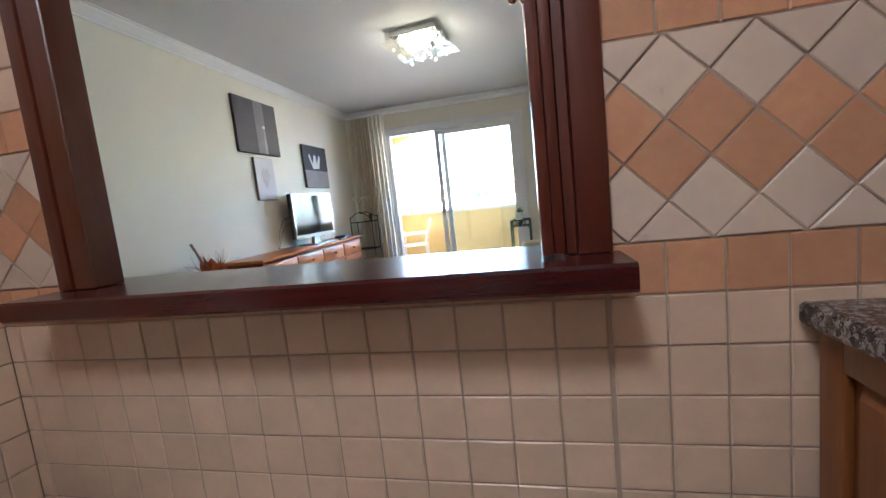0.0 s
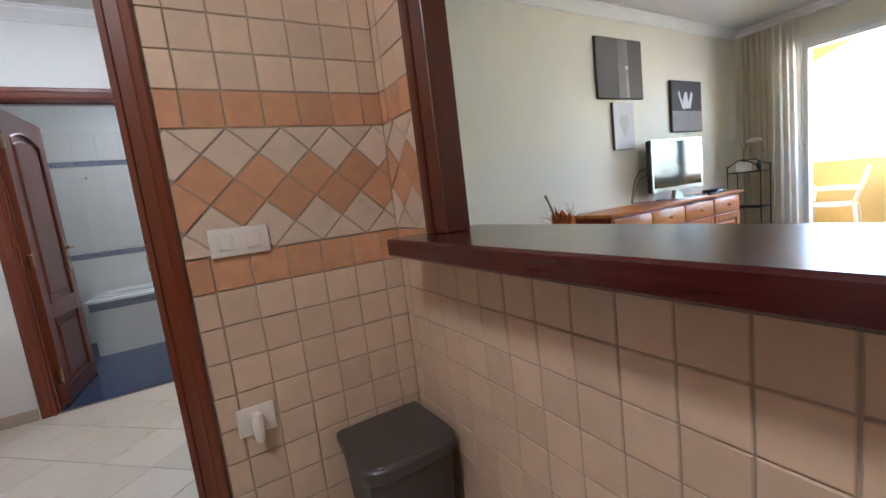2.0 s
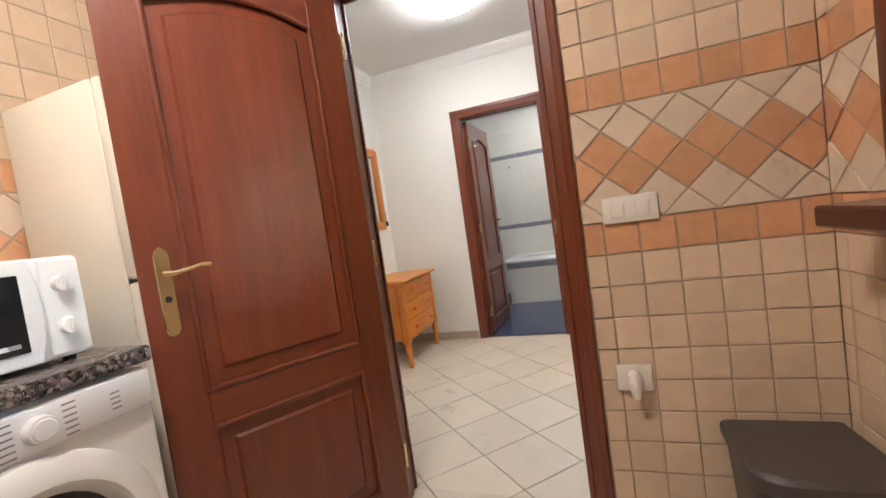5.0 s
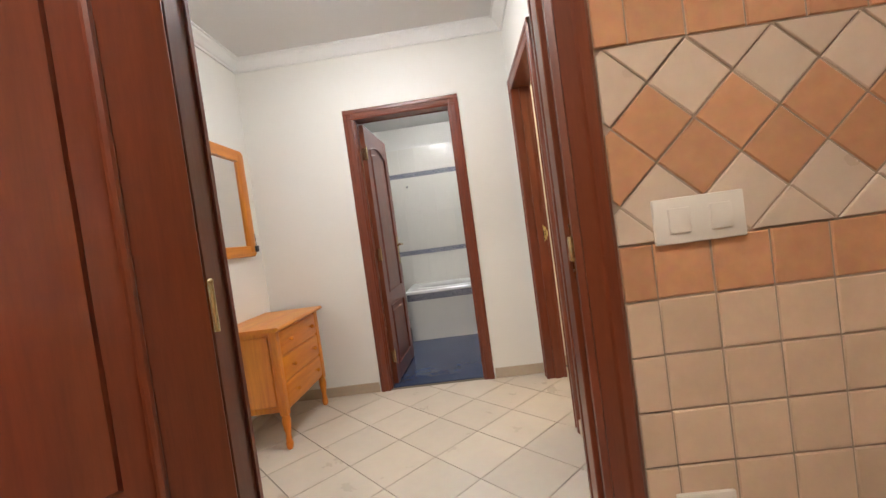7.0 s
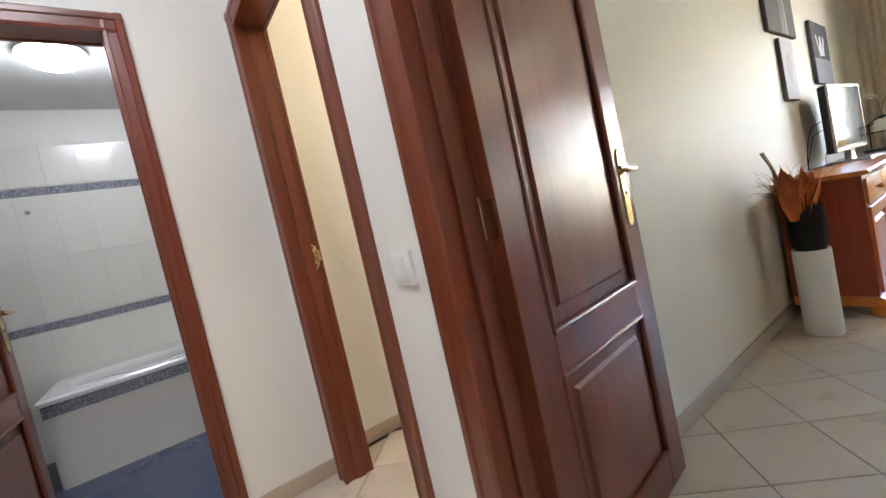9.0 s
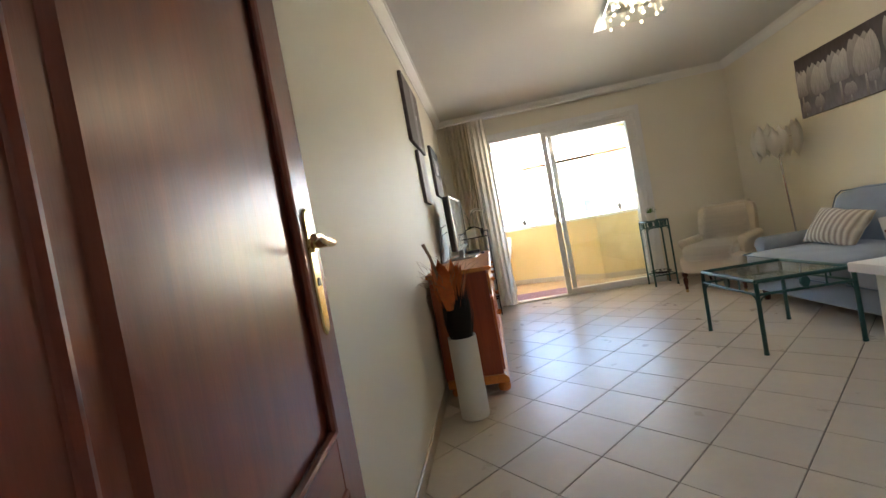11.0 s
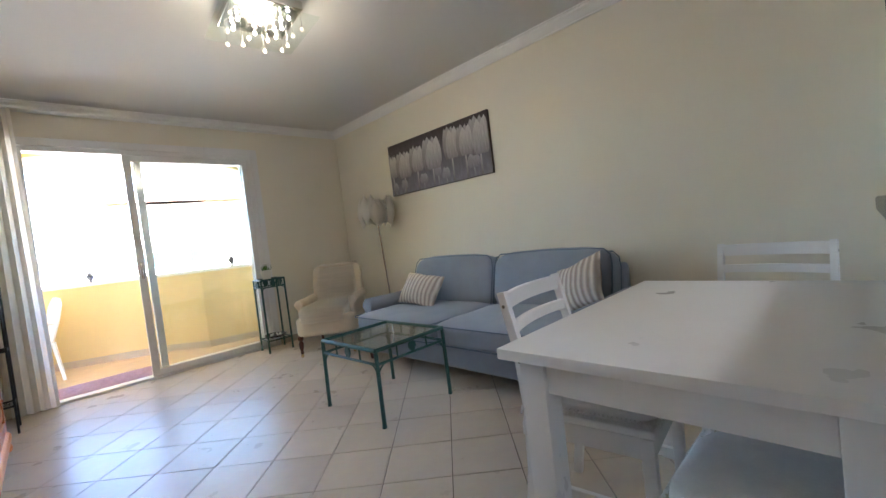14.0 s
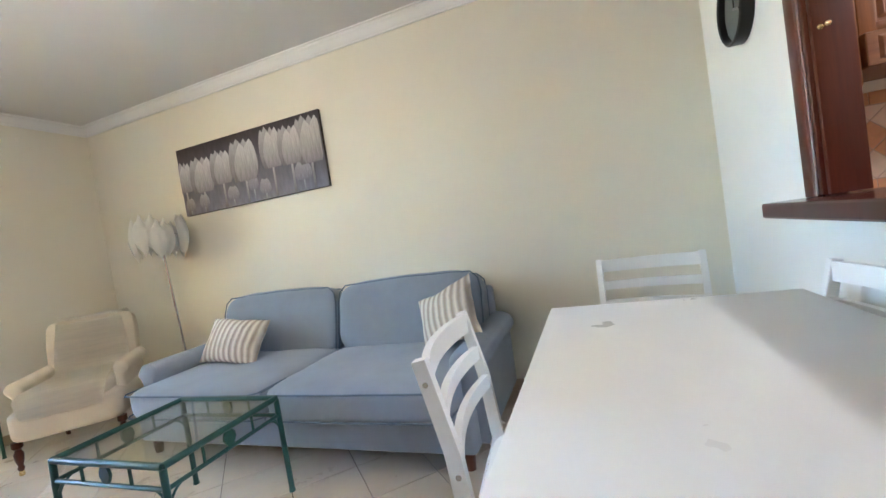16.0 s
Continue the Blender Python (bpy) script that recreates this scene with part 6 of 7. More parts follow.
solid("key_fob", bm, M_BLACK, "black key fob hanging on mirror frame", "keys")
ph = at_base("entry_phone", (-2.86, HS, 1.30), "white entry phone with coiled cord on wall", "phone")
wpart("base_plate", box(B(), (-2.885, HS + 0.001, 1.27), (-2.80, HS + 0.035, 1.50), 0.008, 2), M_WPLAST, ph)
wpart("handset", tube(B(), [(-2.865, HS + 0.045, 1.28), (-2.865, HS + 0.07, 1.31), (-2.865, HS + 0.075, 1.40), (-2.865, HS + 0.07, 1.46), (-2.865, HS + 0.045, 1.495)], [0.026, 0.026, 0.018, 0.026, 0.026], 10), M_WPLAST, ph)
wpart("cord", tube(B(), [(-2.862 + 0.010 * math.cos(k * 0.9) - 0.0006 * k, HS + 0.02 + 0.010 * math.sin(k * 0.9), 1.27 - k * 0.0016) for k in range(100)], 0.0028, 5), M_WPLAST, ph)
solid("key_tag", box(tube(B(), [(-2.93, HS + 0.036, 1.15), (-2.91, HS + 0.036, 1.147), (-2.885, HS + 0.036, 1.14)], 0.006, 6), (-2.90, HS + 0.03, 1.10), (-2.885, HS + 0.042, 1.145), 0.003, 1), surf("red_plastic", (0.45, 0.02, 0.02), 0.4), "red key tag hanging below mirror", "keys")
# strike plates and latch cups in the door linings
for m in (pose(-1.415, KD1 - 0.0005, 1.04, 0, 0, 0), pose(-3.4995, 0.545, 1.02, 0, 0, 90)):
    th = thing("strike_plate", m, "brass strike plate let into door lining", "latch")
    bm = box(B(), (-0.012, -0.003, -0.045), (0.022, 0, 0.045), 0.0025, 2)
    for z in (-0.045, 0.045):
        rod(bm, (0, 0, z), (0, -0.003, z), 0.012, n=16)
    part("plate", bm, M_BRASS, th)
    part("lip", box(B(), (0.010, -0.012, -0.024), (0.030, -0.002, 0.024), 0.004, 2), M_BRASS, th)
    part("hole", box(B(), (-0.006, -0.0042, -0.020), (0.005, -0.001, 0.020)), M_BLACK, th)
    for z in (-0.043, 0.043):
        part("screw", ball(B(), (0, -0.003, z), 0.004, (1, 0.4, 1), 8), M_CHROME, th)

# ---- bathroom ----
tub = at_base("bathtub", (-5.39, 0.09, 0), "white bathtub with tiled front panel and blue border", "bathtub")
TBX = -5.03
wpart("rim", prism(B(), [(-5.74, -0.72), (TBX + 0.02, -0.72), (TBX + 0.02, 0.89), (-5.74, 0.89)], "z", 0.535, 0.57, 0.012), M_ENAMEL, tub)
bm = B()
pts = []
for k in range(32):
    a = 6.28318 * k / 32
    pts.append((-5.385 + 0.27 * math.copysign(abs(math.cos(a)) ** 0.5, math.cos(a)), 0.085 + 0.70 * math.copysign(abs(math.sin(a)) ** 0.5, math.sin(a))))
stack(bm, [(pts, 0.5715), (inset(pts, 0.99, (-5.385, 0.085)), 0.577), (inset(pts, 0.93, (-5.385, 0.085)), 0.574)])
wpart("lip", bm, M_ENAMEL, tub)
wpart("front_panel", box(B(), (-5.10, -0.70, 0.0), (TBX, 0.89, 0.46)), M_BTILE, tub, "white tiled front panel")
wpart("border", box(B(), (-5.10, -0.702, 0.461), (TBX + 0.003, 0.89, 0.534)), M_FRIEZE, tub, "blue patterned tile border")
wpart("tap", tube(rod(B(), (-5.70, 0.1, 0.72), (-5.70, 0.34, 0.72), 0.02, n=12), [(-5.68, 0.22, 0.72), (-5.60, 0.22, 0.73), (-5.56, 0.22, 0.69)], 0.012, 8), M_CHROME, tub)
for y in (0.62,):
    wpart("grip", tube(B(), [(-5.09, y - 0.08, 0.57), (-5.09, y - 0.08, 0.60), (-5.09, y + 0.08, 0.60), (-5.09, y + 0.08, 0.57)], 0.010, 8), M_CHROME, tub)
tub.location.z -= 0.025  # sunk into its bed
solid("hook", ball(rod(B(), (BX + 0.008, -0.62, 1.76), (BX + 0.03, -0.62, 1.76), 0.012, n=10), (BX + 0.035, -0.62, 1.76), 0.016, n=10), M_CHROME, "small chrome hook on bathroom tiles", "hook")
M_OPALC = surf("opal_glass_bath", (0.95, 0.95, 0.95), 0.4, var=0.0, bump=0.0, emit=((1.0, 0.98, 0.94), 1.25))
M_CORRFILL = surf("corridor_fill_glow", (0.95, 0.9, 0.8), 0.4, var=0.0, bump=0.0, emit=((1.0, 0.80, 0.52), 1.8))
# unseen dome, added only to give the corridor its warm light
col = at_base("ceiling_light", (-3.2, 1.5, 2.50), "added unseen round fill light in corridor", "lamp")
dome(col, (-3.2, 1.5), 0.15, 0.07, M_CORRFILL, 2.50)
bl = at_base("ceiling_light", (-4.82, -0.21, 2.50), "round opal ceiling light in bathroom", "lamp")
dome(bl, (-4.82, -0.21), 0.15, 0.07, M_OPALC, 2.50)
# toilet brush beside the tub
tbr = at_base("toilet_brush", (-5.05, -0.80, 0), "dark toilet brush in holder beside bathtub", "brush")
wpart("holder", lathe(B(), [(0.04, 0), (0.045, 0.01), (0.045, 0.11), (0.035, 0.125), (0.012, 0.13)], (-5.05, -0.80, 0), 16), M_DARK, tbr)
wpart("handle", rod(B(), (-5.05, -0.80, 0.125), (-5.05, -0.80, 0.34), 0.008, n=8), M_DARK, tbr)

# ---- balcony and outside ----
PAR = [(-2.9, 8.55), (-2.0, 8.10), (-1.0, 7.62), (-0.72, 7.46), (-0.40, 7.10), (0.12, 6.98), (0.9, 6.86), (1.5, 6.8)]
slab("balcony_floor", (-3.2, LN + 0.2, -0.2), (2.2, 9.0, -0.03), M_STONE, "orange-brown stone balcony floor", "floor")


def ribbon(bm, pts, z0, z1, thick):
    """An upright wall along a bent line."""
    top = []
    for k, (x, y) in enumerate(pts):
        a, b = pts[max(k - 1, 0)], pts[min(k + 1, len(pts) - 1)]
        d = Vector((b[0] - a[0], b[1] - a[1])).normalized()
        n = Vector((-d.y, d.x)) * thick
        top.append([bm.verts.new(p) for p in ((x, y, z0), (x + n.x, y + n.y, z0), (x + n.x, y + n.y, z1), (x, y, z1))])
    for r0, r1 in zip(top, top[1:]):
        for i in range(4):
            bm.faces.new((r0[i], r0[(i + 1) % 4], r1[(i + 1) % 4], r1[i]))
    bm.faces.new(top[0]), bm.faces.new(top[-1])
    return bm


def shift(pts, s):
    return [(x, y + s) for x, y in pts]


solid("balcony_parapet", ribbon(B(), PAR, -0.03, 0.945, 0.15), M_YELLOW, "curved yellow rendered balcony parapet", "parapet", kind="structure", angle=20)
M_CAP = surf("white_coping", (0.80, 0.78, 0.72), 0.6, var=0.04, fine=80)
solid("balcony_coping", ribbon(B(), shift(PAR, -0.025), 0.946, 0.985, 0.20), M_CAP, "white coping on balcony parapet", "coping", kind="structure", angle=20)
solid("balcony_baseboard", ribbon(B(), shift(PAR, -0.012), -0.03, 0.055, 0.01), M_SKIRT, "beige skirting round balcony", "skirting", kind="structure", angle=20)
# arched head of the opening above the parapet, and the side piers
bm = B()
n = 44
top = []
for k in range(n + 1):
    t = k / n
    x = -2.9 + 4.4 * t
    # place along the bent line
    for (xa, ya), (xb, yb) in zip(PAR, PAR[1:]):
        if xa <= x <= xb + 1e-6:
            y = ya + (yb - ya) * (x - xa) / (xb - xa)
    low = 2.585 - 0.135 * (x + 1.4) ** 2 if -2.86 < x < 0.66 else 0.986
    top.append([bm.verts.new(p) for p in ((x, y, low), (x, y + 0.15, low), (x, y + 0.15, 2.95), (x, y, 2.95))])
for r0, r1 in zip(top, top[1:]):
    for i in range(4):
        bm.faces.new((r0[i], r0[(i + 1) % 4], r1[(i + 1) % 4], r1[i]))
bm.faces.new(top[0]), bm.faces.new(top[-1])
solid("balcony_arch", bm, M_YELLOW, "yellow rendered arch above balcony parapet", "arch", kind="structure", angle=30)
slab("balcony_ceiling", (-3.2, LN + 0.2, 2.62), (2.2, 9.0, 2.95), M_YELLOW, "yellow rendered balcony ceiling", "ceiling")
wall("balcony_side_wall", [((-3.1, LN + 0.2, -0.03), (-2.9, 8.9, 2.62)), ((1.5, LN + 0.2, -0.03), (1.7, 7.4, 2.62))], M_YELLOW, "yellow rendered balcony side wall")
wall("facade_own", [((-8, LN + 0.2, -7), (-3.2, LN + 0.4, 6)), ((2.2, LN + 0.2, -7), (8, LN + 0.4, 6)), ((-3.2, LN + 0.201, 2.95), (2.2, LN + 0.4, 6)), ((-3.2, LN + 0.201, -7), (2.2, LN + 0.4, -0.2))], M_YELLOW, "yellow rendered outer wall of the building")

# plastic chair and table, mat, urns
M_RESIN = surf("white_resin", (0.80, 0.79, 0.76), 0.4, var=0.03, fine=80)
pch = thing("garden_chair", pose(-2.08, 7.50, -0.03, 0, 0, -80), "white moulded plastic garden chair", "chair")
part("seat", pad(B(), (0.46, 0.45, 0.04), 6, 8, 0, 0, Matrix.Translation((0, 0, 0.43))), M_RESIN, pch)
bm = B()
for k in range(7):
    u = (k - 3) / 3
    tube(bm, [(u * 0.16, 0.20, 0.44), (u * 0.19, 0.26, 0.62), (u * 0.20, 0.31, 0.86 - 0.05 * u * u)], 0.012, 6)
tube(bm, [(-0.22, 0.20, 0.44), (-0.235, 0.27, 0.66), (-0.20, 0.31, 0.82), (-0.1, 0.325, 0.88), (0.1, 0.325, 0.88), (0.20, 0.31, 0.82), (0.235, 0.27, 0.66), (0.22, 0.20, 0.44)], 0.017, 8)
part("backrest", bm, M_RESIN, pch)
for s in (-1, 1):
    part("armrest", tube(B(), [(s * 0.235, 0.26, 0.64), (s * 0.26, 0.0, 0.65), (s * 0.255, -0.2, 0.64), (s * 0.24, -0.22, 0.45)], 0.018, 8), M_RESIN, pch)
    for y in (-0.21, 0.21):
        part("leg", rod(B(), (s * 0.25, y * 1.2, 0), (s * 0.21, y, 0.43), 0.016, 0.022, 8), M_RESIN, pch)
gt = thing("garden_table", pose(-2.48, 7.0, -0.03), "white round plastic garden table", "table")
part("tabletop", lathe(B(), [(0.01, 0.68), (0.36, 0.68), (0.37, 0.70), (0.36, 0.712), (0.01, 0.712)], (0, 0, 0), 30), M_RESIN, gt)
for a in range(4):
    part("leg", rod(B(), (0.27 * math.cos(a * 1.571 + 0.78), 0.27 * math.sin(a * 1.571 + 0.78), 0), (0.22 * math.cos(a * 1.571 + 0.78), 0.22 * math.sin(a * 1.571 + 0.78), 0.69), 0.018, 0.022, 8), M_RESIN, gt)
M_MAT = surf("purple_woven_mat", (0.50, 0.36, 0.50), 0.95, var=0.25, scale=26, fine=120, bump=0.4)
mat_ = thing("door_mat", Matrix.Translation((-1.49, 6.4, -0.03)), "purple woven rag mat outside balcony door", "mat")
rng = random.Random(9)
for k in range(22):
    y = 6.16 + k * 0.021
    bm = box(B(), (-1.88 + rng.uniform(-0.01, 0.01), y, -0.03), (-1.10 + rng.uniform(-0.01, 0.01), y + 0.018, 0.018 + rng.uniform(-0.003, 0.003)), 0.006, 1)
    wpart("rag_strip", bm, M_MAT, mat_)
M_URN = surf("grey_terracotta", (0.20, 0.19, 0.18), 0.8, var=0.2, scale=20)
for x, y in ((-1.42, 7.88), (-0.02, 7.06)):
    solid("urn", lathe(B(), [(0.02, 0), (0.024, 0.01), (0.016, 0.025), (0.036, 0.055), (0.040, 0.08), (0.026, 0.105), (0.020, 0.115), (0.028, 0.13)], (x, y, 0.985), 16), M_URN, "small grey urn on balcony coping", "urn", "balcony urns")

# apartment blocks across the street
M_RENDER = surf("cream_facade", (0.78, 0.70, 0.52), 0.9, var=0.05, scale=0.4, fine=12, bump=0.05)
M_FACW = surf("white_facade", (0.82, 0.80, 0.74), 0.9, var=0.04, scale=0.4, fine=12, bump=0.05)
M_ROOF = surf("terracotta_roof", (0.42, 0.17, 0.09), 0.85, var=0.2, scale=3, fine=20, bump=0.2)
M_PANE = surf("blue_window_pane", (0.10, 0.20, 0.26), 0.08, var=0.1, scale=0.6)


def block(m, w, d, storeys, base, label, wallmat, bays):
    th = thing("apartment_building", m, label, "building", "blocks across the street")
    H = 2.9
    top = base + storeys * H
    part("wall", box(B(), (-w / 2, 0.6, base), (w / 2, d, top)), wallmat, th)
    step = w / bays
    for f in range(storeys):
        z = base + f * H
        part("floor_band", box(B(), (-w / 2 - 0.15, -0.9, z - 0.18), (w / 2 + 0.15, 0.6, z + 0.05)), M_FACW, th)
        part("balcony_wall", box(B(), (-w / 2 - 0.1, -0.9, z + 0.05), (w / 2 + 0.1, -0.72, z + 0.95)), wallmat, th)
        for b in range(bays):
            x = -w / 2 + step * (b + 0.5)
            part("pier", box(B(), (x - step / 2 - 0.22, -0.72, z + 0.05), (x - step / 2 + 0.22, 0.6, z + H - 0.18)), wallmat, th)
            wn = part("window", box(B(), (x - step * 0.28, 0.54, z + 0.1), (x + step * 0.28, 0.66, z + 2.15)), M_ALU, th)
            for s in (-1, 1):
                part("pane", box(B(), (x + s * step * 0.14 - step * 0.125, 0.50, z + 0.2), (x + s * step * 0.14 + step * 0.125, 0.55, z + 2.05)), M_PANE, wn)
            pts = [(x - step / 2 + 0.22, z + H - 0.18)] + [(x - (step / 2 - 0.22) * math.cos(math.pi * i / 10), z + H - 0.75 + 0.5 * math.sin(math.pi * i / 10)) for i in range(11)] + [(x + step / 2 - 0.22, z + H - 0.18)]
            part("arch_head", prism(B(), pts, "y", -0.72, -0.5), wallmat, th)
    roof = B()
    prism(roof, [(-1.2, top), (d + 0.6, top), (d / 2 + 0.3, top + 1.7)], "x", -w / 2 - 0.5, w / 2 + 0.5)
    part("roof", roof, M_ROOF, th)
    for x in (-w / 4, w / 4):
        gb = part("gable", prism(B(), [(x - 2.2, top), (x + 2.2, top), (x + 2.2, top + 0.5), (x, top + 1.9), (x - 2.2, top + 0.5)], "y", -1.0, 3.0), M_FACW, th)
        part("gable_window", prism(B(), [(x - 0.5, top + 0.15)] + [(x + 0.5 * math.cos(math.pi * i / 8), top + 0.75 + 0.45 * math.sin(math.pi * i / 8)) for i in range(9)] + [(x - 0.5, top + 0.75)], "y", -1.05, -0.98), M_PANE, gb)


block(pose(9.6, 38, 0, 0, 0, -8), 15, 9, 4, -5.6, "cream rendered apartment block with arched balconies and tiled roof", M_RENDER, 4)
block(pose(-8.5, 62, 0, 0, 0, 5), 22, 9, 3, -5.6, "distant white apartment block with arched balconies", M_FACW, 6)
M_GROUND = surf("pale_dry_ground", (0.40, 0.34, 0.27), 0.95, var=0.2, scale=0.15, fine=2, bump=0.1)
bm = B()
bmesh.ops.create_grid(bm, x_segments=8, y_segments=8, size=1500, matrix=Matrix.Translation((0, 0, -7)))
solid("ground", bm, M_GROUND, "pale dry open ground below the building", "ground", kind="structure")

# ---- tiles, plank by plank, last ----
def piece_mesh(name, pts, thick, bev, material):
    """A thin tile from an outline, lying in local xy, its upper edge chamfered."""
    bm = B()
    prism(bm, pts, "z", 0, thick, bev)
    me = finish(bm, name, 12)
    me.materials.append(material)
    return me


def lay(name, me, m, parent):
    ob = new(name, me)
    ob.parent = parent
    ob.matrix_basis = m
    return ob


def clip_poly(pts, x0, x1, y0, y1):
    """Cuts a convex outline to a rectangle."""
    for axis, lim, s in ((0, x0, 1), (0, x1, -1), (1, y0, 1), (1, y1, -1)):
        out = []
        for i in range(len(pts)):
            p, q = pts[i - 1], pts[i]
            dp, dq = s * (p[axis] - lim), s * (q[axis] - lim)
            if (dp >= 0) != (dq >= 0):
                t = dp / (dp - dq)
                out.append((p[0] + (q[0] - p[0]) * t, p[1] + (q[1] - p[1]) * t))
            if dq >= 0:
                out.append(q)
        pts = out
        if len(pts) < 3:
            return []
    area = abs(sum(pts[i - 1][0] * pts[i][1] - pts[i][0] * pts[i - 1][1] for i in range(len(pts)))) / 2
    clean = [p for i, p in enumerate(pts) if (Vector(p) - Vector(pts[i - 1])).length > 0.004]
    return clean if area > 2e-4 and len(clean) > 2 else []


rng = random.Random(21)
# floor: square tiles on the diagonal
P, G = 0.311, 0.0042
half = (P - G) / 2
full = piece_mesh("floor_tile", [(-half, -half), (half, -half), (half, half), (-half, half)], 0.006, 0.0012, M_FLOOR)
c45 = math.cos(radians(45))
rooms = [(LW, LE, LS, LN + 0.0), (LW, HE, NB, LS), (HW, HE, HS, HN), (LD0, LD1, HN, NB), (HE, KW, KD0, KD1), (D30, D31, HN, NB), (-3.74, LW - 0.12, NB, 2.2), (KW, KE, KS, KN)]
for x0, x1, y0, y1 in rooms:
    # the living room and the rest are laid from different lines
    ox, oy = (-0.0003, 0.2564) if y1 > 0.9 and x1 > -2.0 and y0 > 0.5 else (-0.0018, 0.3659)
    for i in range(-45, 45):
        for j in range(-45, 45):
            u, v = i * P, j * P
            cx, cy = ox + (u - v) * c45, oy + (u + v) * c45
            if not (x0 - 0.3 < cx < x1 + 0.3 and y0 - 0.3 < cy < y1 + 0.3):
                continue
            d = half / c45
            dia = [(cx - d, cy), (cx, cy - d), (cx + d, cy), (cx, cy + d)]
            cut = clip_poly(dia, x0, x1, y0, y1)
            if not cut:
                continue
            if cut and all(x0 <= x <= x1 and y0 <= y <= y1 for x, y in dia):
                lay("floor_tile", full, pose(cx, cy, -0.006 + rng.uniform(-0.0003, 0.0003), rng.uniform(-0.08, 0.08), rng.uniform(-0.08, 0.08), 45 + 90 * rng.randrange(4)), floor)
            else:
                me = piece_mesh("floor_tile", [(x - cx, y - cy) for x, y in cut], 0.006, 0.001, M_FLOOR)
                lay("floor_tile", me, pose(cx, cy, -0.006), floor)

# kitchen wall tiles
T = 0.1031
g = 0.0042
h_ = (T - g) / 2
sq = [(-h_, -h_), (h_, -h_), (h_, h_), (-h_, h_)]
TILE = {"b": piece_mesh("wall_tile", sq, 0.0055, 0.002, M_KBEIGE), "o": piece_mesh("wall_tile", sq, 0.0055, 0.002, M_KORANGE)}
dh = 0.0712 - 0.0030
DIAM = [(-dh, 0), (0, -dh), (dh, 0), (0, dh)]
DTILE = {"w": piece_mesh("wall_tile", DIAM, 0.0055, 0.002, M_KWHITE), "o": piece_mesh("wall_tile", DIAM, 0.0055, 0.002, M_KORANGE)}


def tile_wall(parent, to_world, u0, u1, zmax, zmin=0.0, origin=0.0, dorigin=0.0, holes=(), s=0.0712, su=0.0742):
    """Tiles a wall; to_world(u, z) gives a tile's pose. Rows: nine plain, one terracotta, a band of diamonds between two, then plain."""
    ZA = 8 * T + 0.1035
    band0 = ZA + T
    band1 = band0 + 5 * s

    def put(cu, cz, pts, meshes, kind, material, k=(1.0, 1.0)):
        world = [(cu + a, cz + b) for a, b in pts]
        for hu0, hu1, hz0, hz1 in holes:
            if hu0 < cu < hu1 and hz0 < cz < hz1:
                return
        lo, hi = min(p[1] for p in world), max(p[1] for p in world)
        cut = clip_poly(world, u0, u1, zmin, zmax)
        if not cut:
            return
        jig = pose(0, 0, rng.uniform(-0.0006, 0.0006), rng.uniform(-0.35, 0.35), rng.uniform(-0.35, 0.35), 0)
        if all(u0 <= a <= u1 and zmin <= b <= zmax for a, b in world):
            lay("wall_tile", meshes[kind], to_world(cu, cz) @ jig @ Matrix.Diagonal((*k, 1, 1)), parent)
        else:
            me = piece_mesh("wall_tile", [(a - cu, b - cz) for a, b in cut], 0.008, 0.0015, material)
            lay("wall_tile", me, to_world(cu, cz) @ jig, parent)

    rows_ = [(ZA - T * (k + 0.5), "b") for k in range(9)] + [(ZA + T / 2, "o"), (band1 + T / 2, "o")] + [(band1 + T * (k + 1.5), "b") for k in range(10)]
    n0, n1 = int((u0 - origin) / T) - 2, int((u1 - origin) / T) + 2
    for z, kind in rows_:
        if z < zmin - T or z > zmax + T:
            continue
        for i in range(n0, n1):
            put(origin + (i + 0.5) * T, z, sq, TILE, kind, M_KBEIGE if kind == "b" else M_KORANGE)
    for j in range(6):
        for i in range(int((u0 - dorigin) / su) - 2, int((u1 - dorigin) / su) + 3):
            if (i + j) % 2:
                continue
            cz = band0 + j * s
            kind = "o" if j in (2, 3) else "w"
            pts = DIAM
            if j == 0:
                pts = [(-dh + 0.002, 0.0025), (dh - 0.002, 0.0025), (0, dh)]
            elif j == 5:
                pts = [(dh - 0.002, -0.0025), (-dh + 0.002, -0.0025), (0, -dh)]
            k = (su / 0.0712, s / 0.0712)
            pts = [(a * k[0], b * k[1]) for a, b in pts]
            if j in (0, 5):
                me = TRI[j]
                put(dorigin + i * su, cz, pts, {"w": me}, "w", M_KWHITE, k)
            else:
                put(dorigin + i * su, cz, pts, DTILE, kind, M_KWHITE if kind == "w" else M_KORANGE, k)


TRI = {0: piece_mesh("wall_tile", [(-dh + 0.002, 0.0025), (dh - 0.002, 0.0025), (0, dh)], 0.008, 0.0015, M_KWHITE), 5: piece_mesh("wall_tile", [(dh - 0.002, -0.0025), (-dh + 0.002, -0.0025), (0, -dh)], 0.008, 0.0015, M_KWHITE)}


def backing(name, a, b):
    return solid(name, box(B(), a, b), M_KGROUT, "grouted wall of rustic beige and terracotta tiles", "tiled wall", kind="structure")


# west wall north of the door: u runs along y
bw = backing("tiling_kitchen_west", (KW, KD1 + 0.072, 0), (KW + 0.003, KN, 2.52))
tile_wall(bw, lambda u, z: pose(KW + 0.001, u, z) @ Matrix(((0, 0, 1, 0), (1, 0, 0, 0), (0, 1, 0, 0), (0, 0, 0, 1))), KD1 + 0.074, KN - 0.010, 2.5, 0.0, 0.534, 0.576)
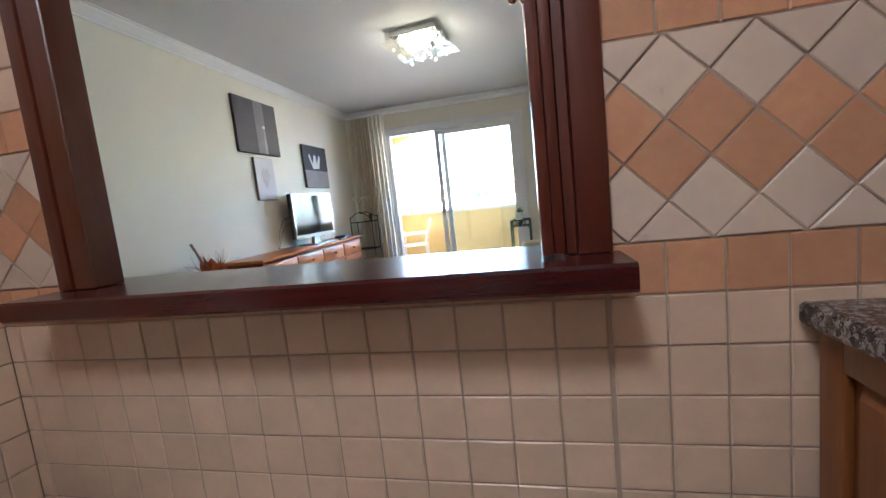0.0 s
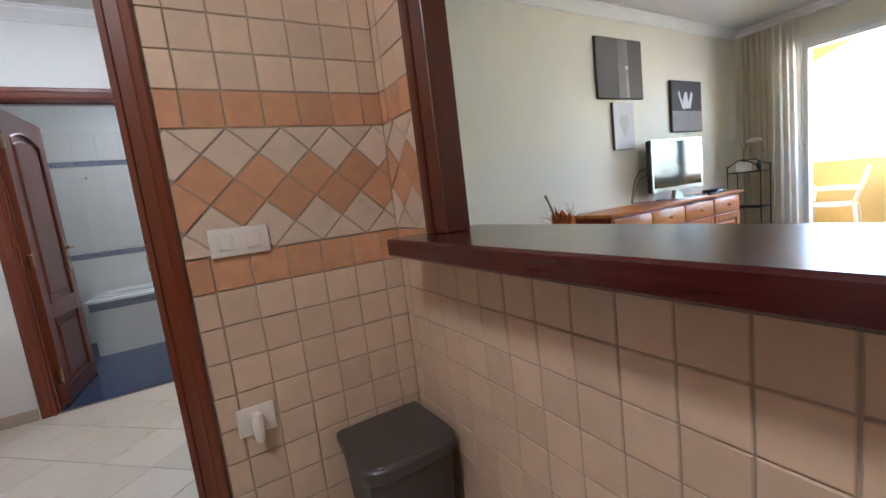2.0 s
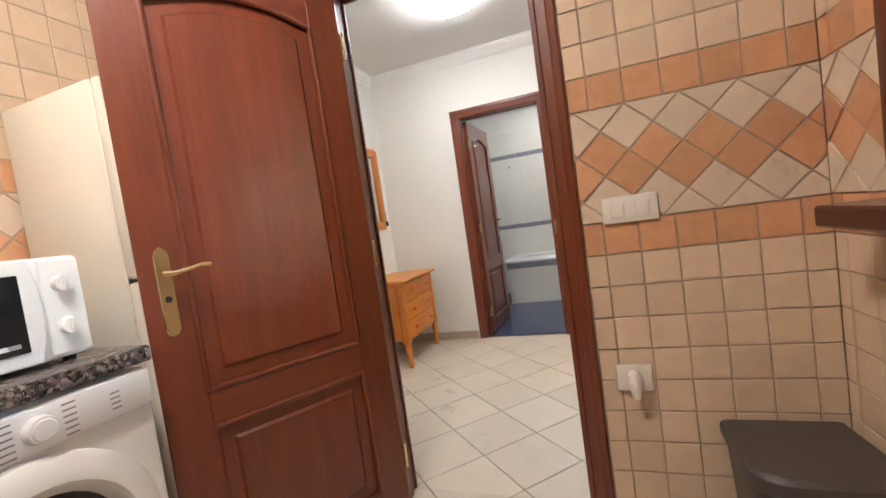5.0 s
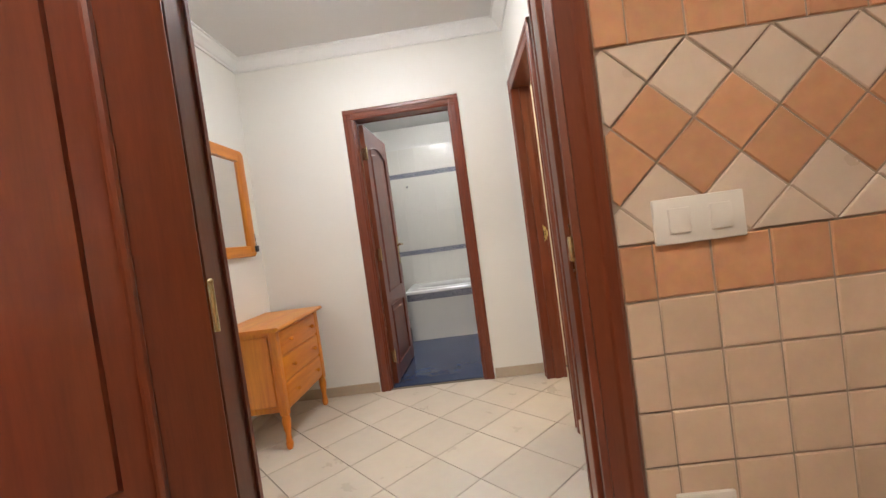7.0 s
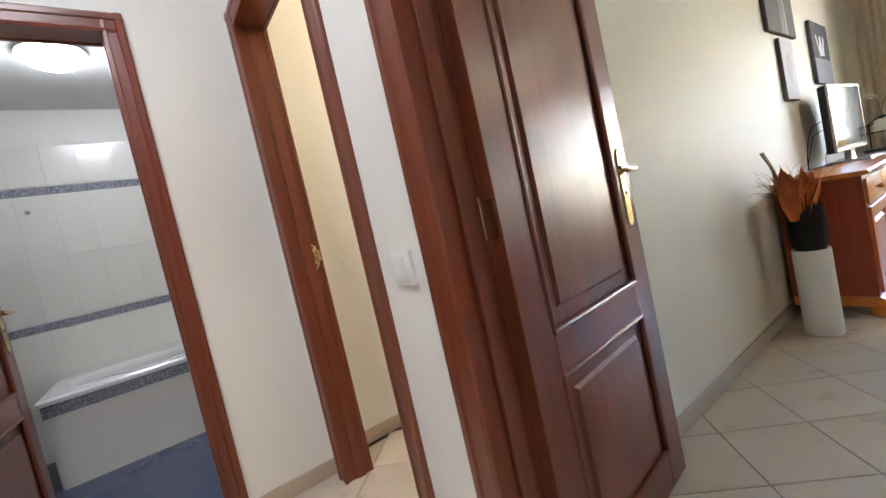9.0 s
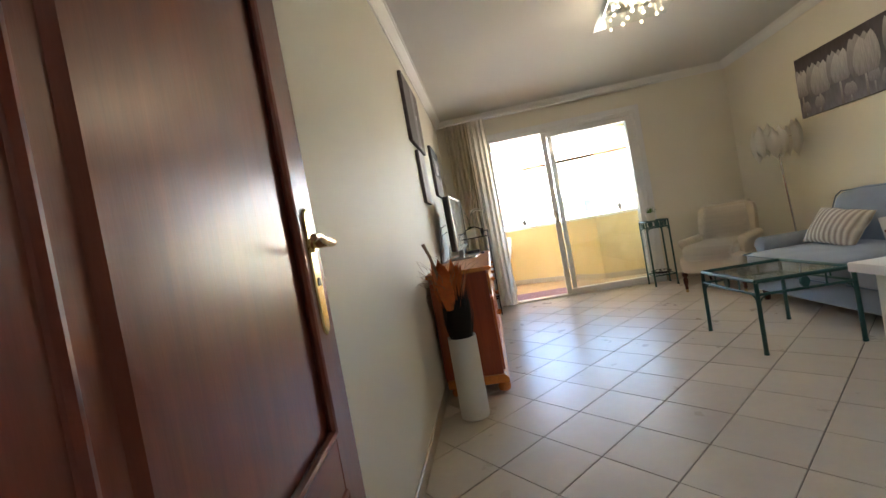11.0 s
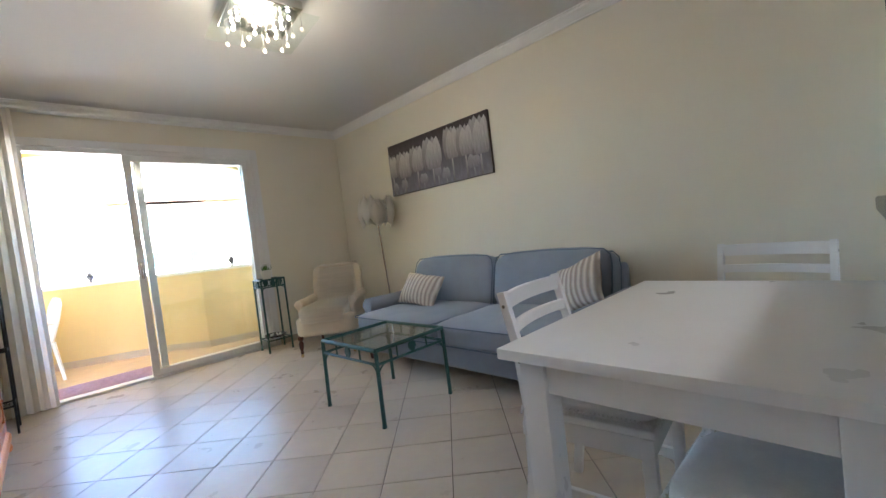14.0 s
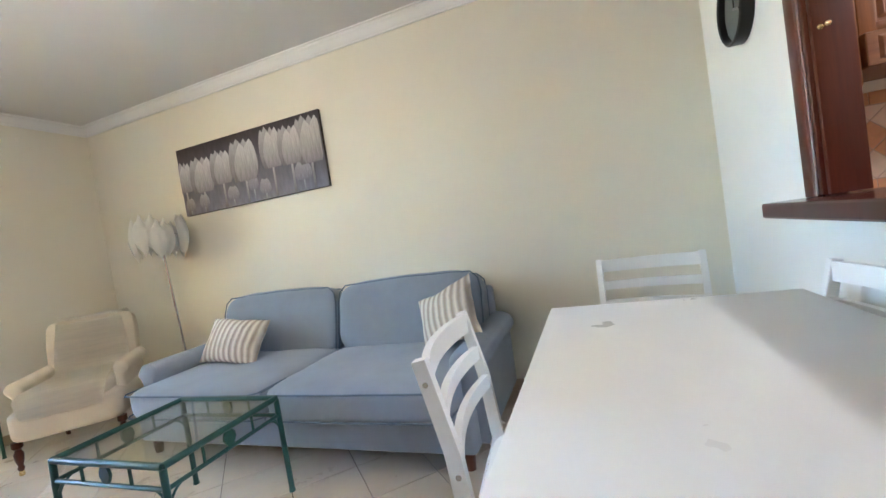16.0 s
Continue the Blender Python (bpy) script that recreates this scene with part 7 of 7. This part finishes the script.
# hatch wall, below and beside the hatch: u runs along x
bn = backing("tiling_kitchen_north", (KW, KN - 0.003, 0), (0.2085, KN, 0.968))
north = lambda u, z: pose(u, KN - 0.001, z) @ Matrix(((1, 0, 0, 0), (0, 0, -1, 0), (0, 1, 0, 0), (0, 0, 0, 1)))
tile_wall(bn, north, KW + 0.01, 0.2077, 0.966, 0.0, 0.002, 0.032, holes=((-9, -1.0, -1, 0.1),))
bn2 = backing("tiling_hatch_east", (0.2086, KN - 0.003, 0), (KE, KN, 2.3))
tile_wall(bn2, north, 0.2088, 1.12, 2.0, 0.0, 0.008, 0.030, s=0.0748)
bn3 = backing("tiling_hatch_west", (KW, KN - 0.003, 0.968), (-1.136, KN, 2.3))
tile_wall(bn3, north, KW + 0.010, -1.137, 2.3, 0.970, 0.002, 0.032)
# south wall above the worktop and beside the fridge
bs = backing("tiling_kitchen_south", (-1.35, KS, 0.905), (0.55, KS + 0.003, 2.4))
tile_wall(bs, lambda u, z: pose(u, KS + 0.001, z) @ Matrix(((1, 0, 0, 0), (0, 0, 1, 0), (0, 1, 0, 0), (0, 0, 0, 1))), -1.2, 0.30, 2.4, 0.988, -0.75, -0.75)
# east wall between worktop and wall cabinets
be = backing("tiling_kitchen_east", (KE - 0.003, -0.5, 0.906), (KE, KN - 0.01, 1.43))
tile_wall(be, lambda u, z: pose(KE - 0.001, u, z) @ Matrix(((0, 0, -1, 0), (1, 0, 0, 0), (0, 1, 0, 0), (0, 0, 0, 1))), -0.5, KN - 0.012, 1.45, 0.908, 0.42, 0.394)

# bathroom tiles: large cream pieces with blue friezes on the far wall
bt = backing("tiling_bathroom", (BX, -1.9, 0), (BX + 0.002, 0.9, 2.23))
bt.data.materials[0] = surf("white_grout", (0.72, 0.70, 0.64), 0.8, var=0.04)
bt["label"] = "cream glazed bathroom tiles with blue patterned friezes"
for z0, z1, w, mt in ((0.58, 0.905, 0.2025, M_BTILE), (0.91, 0.965, 0.2025, M_FRIEZE), (0.97, 1.42, 0.2025, M_BTILE), (1.422, 1.875, 0.2025, M_BTILE), (1.88, 1.935, 0.2025, M_FRIEZE), (1.94, 2.235, 0.2025, M_BTILE), (0.0, 0.578, 0.2025, M_BTILE)):
    me = piece_mesh("wall_tile", [(0.0006, 0.0006), (w - 0.0006, 0.0006), (w - 0.0006, z1 - z0), (0.0006, z1 - z0)], 0.007, 0.001, mt)
    for k in range(13):
        lay("wall_tile", me, pose(BX + 0.001, -1.9 + k * w, z0) @ Matrix(((0, 0, 1, 0), (1, 0, 0, 0), (0, 1, 0, 0), (0, 0, 0, 1))), bt)
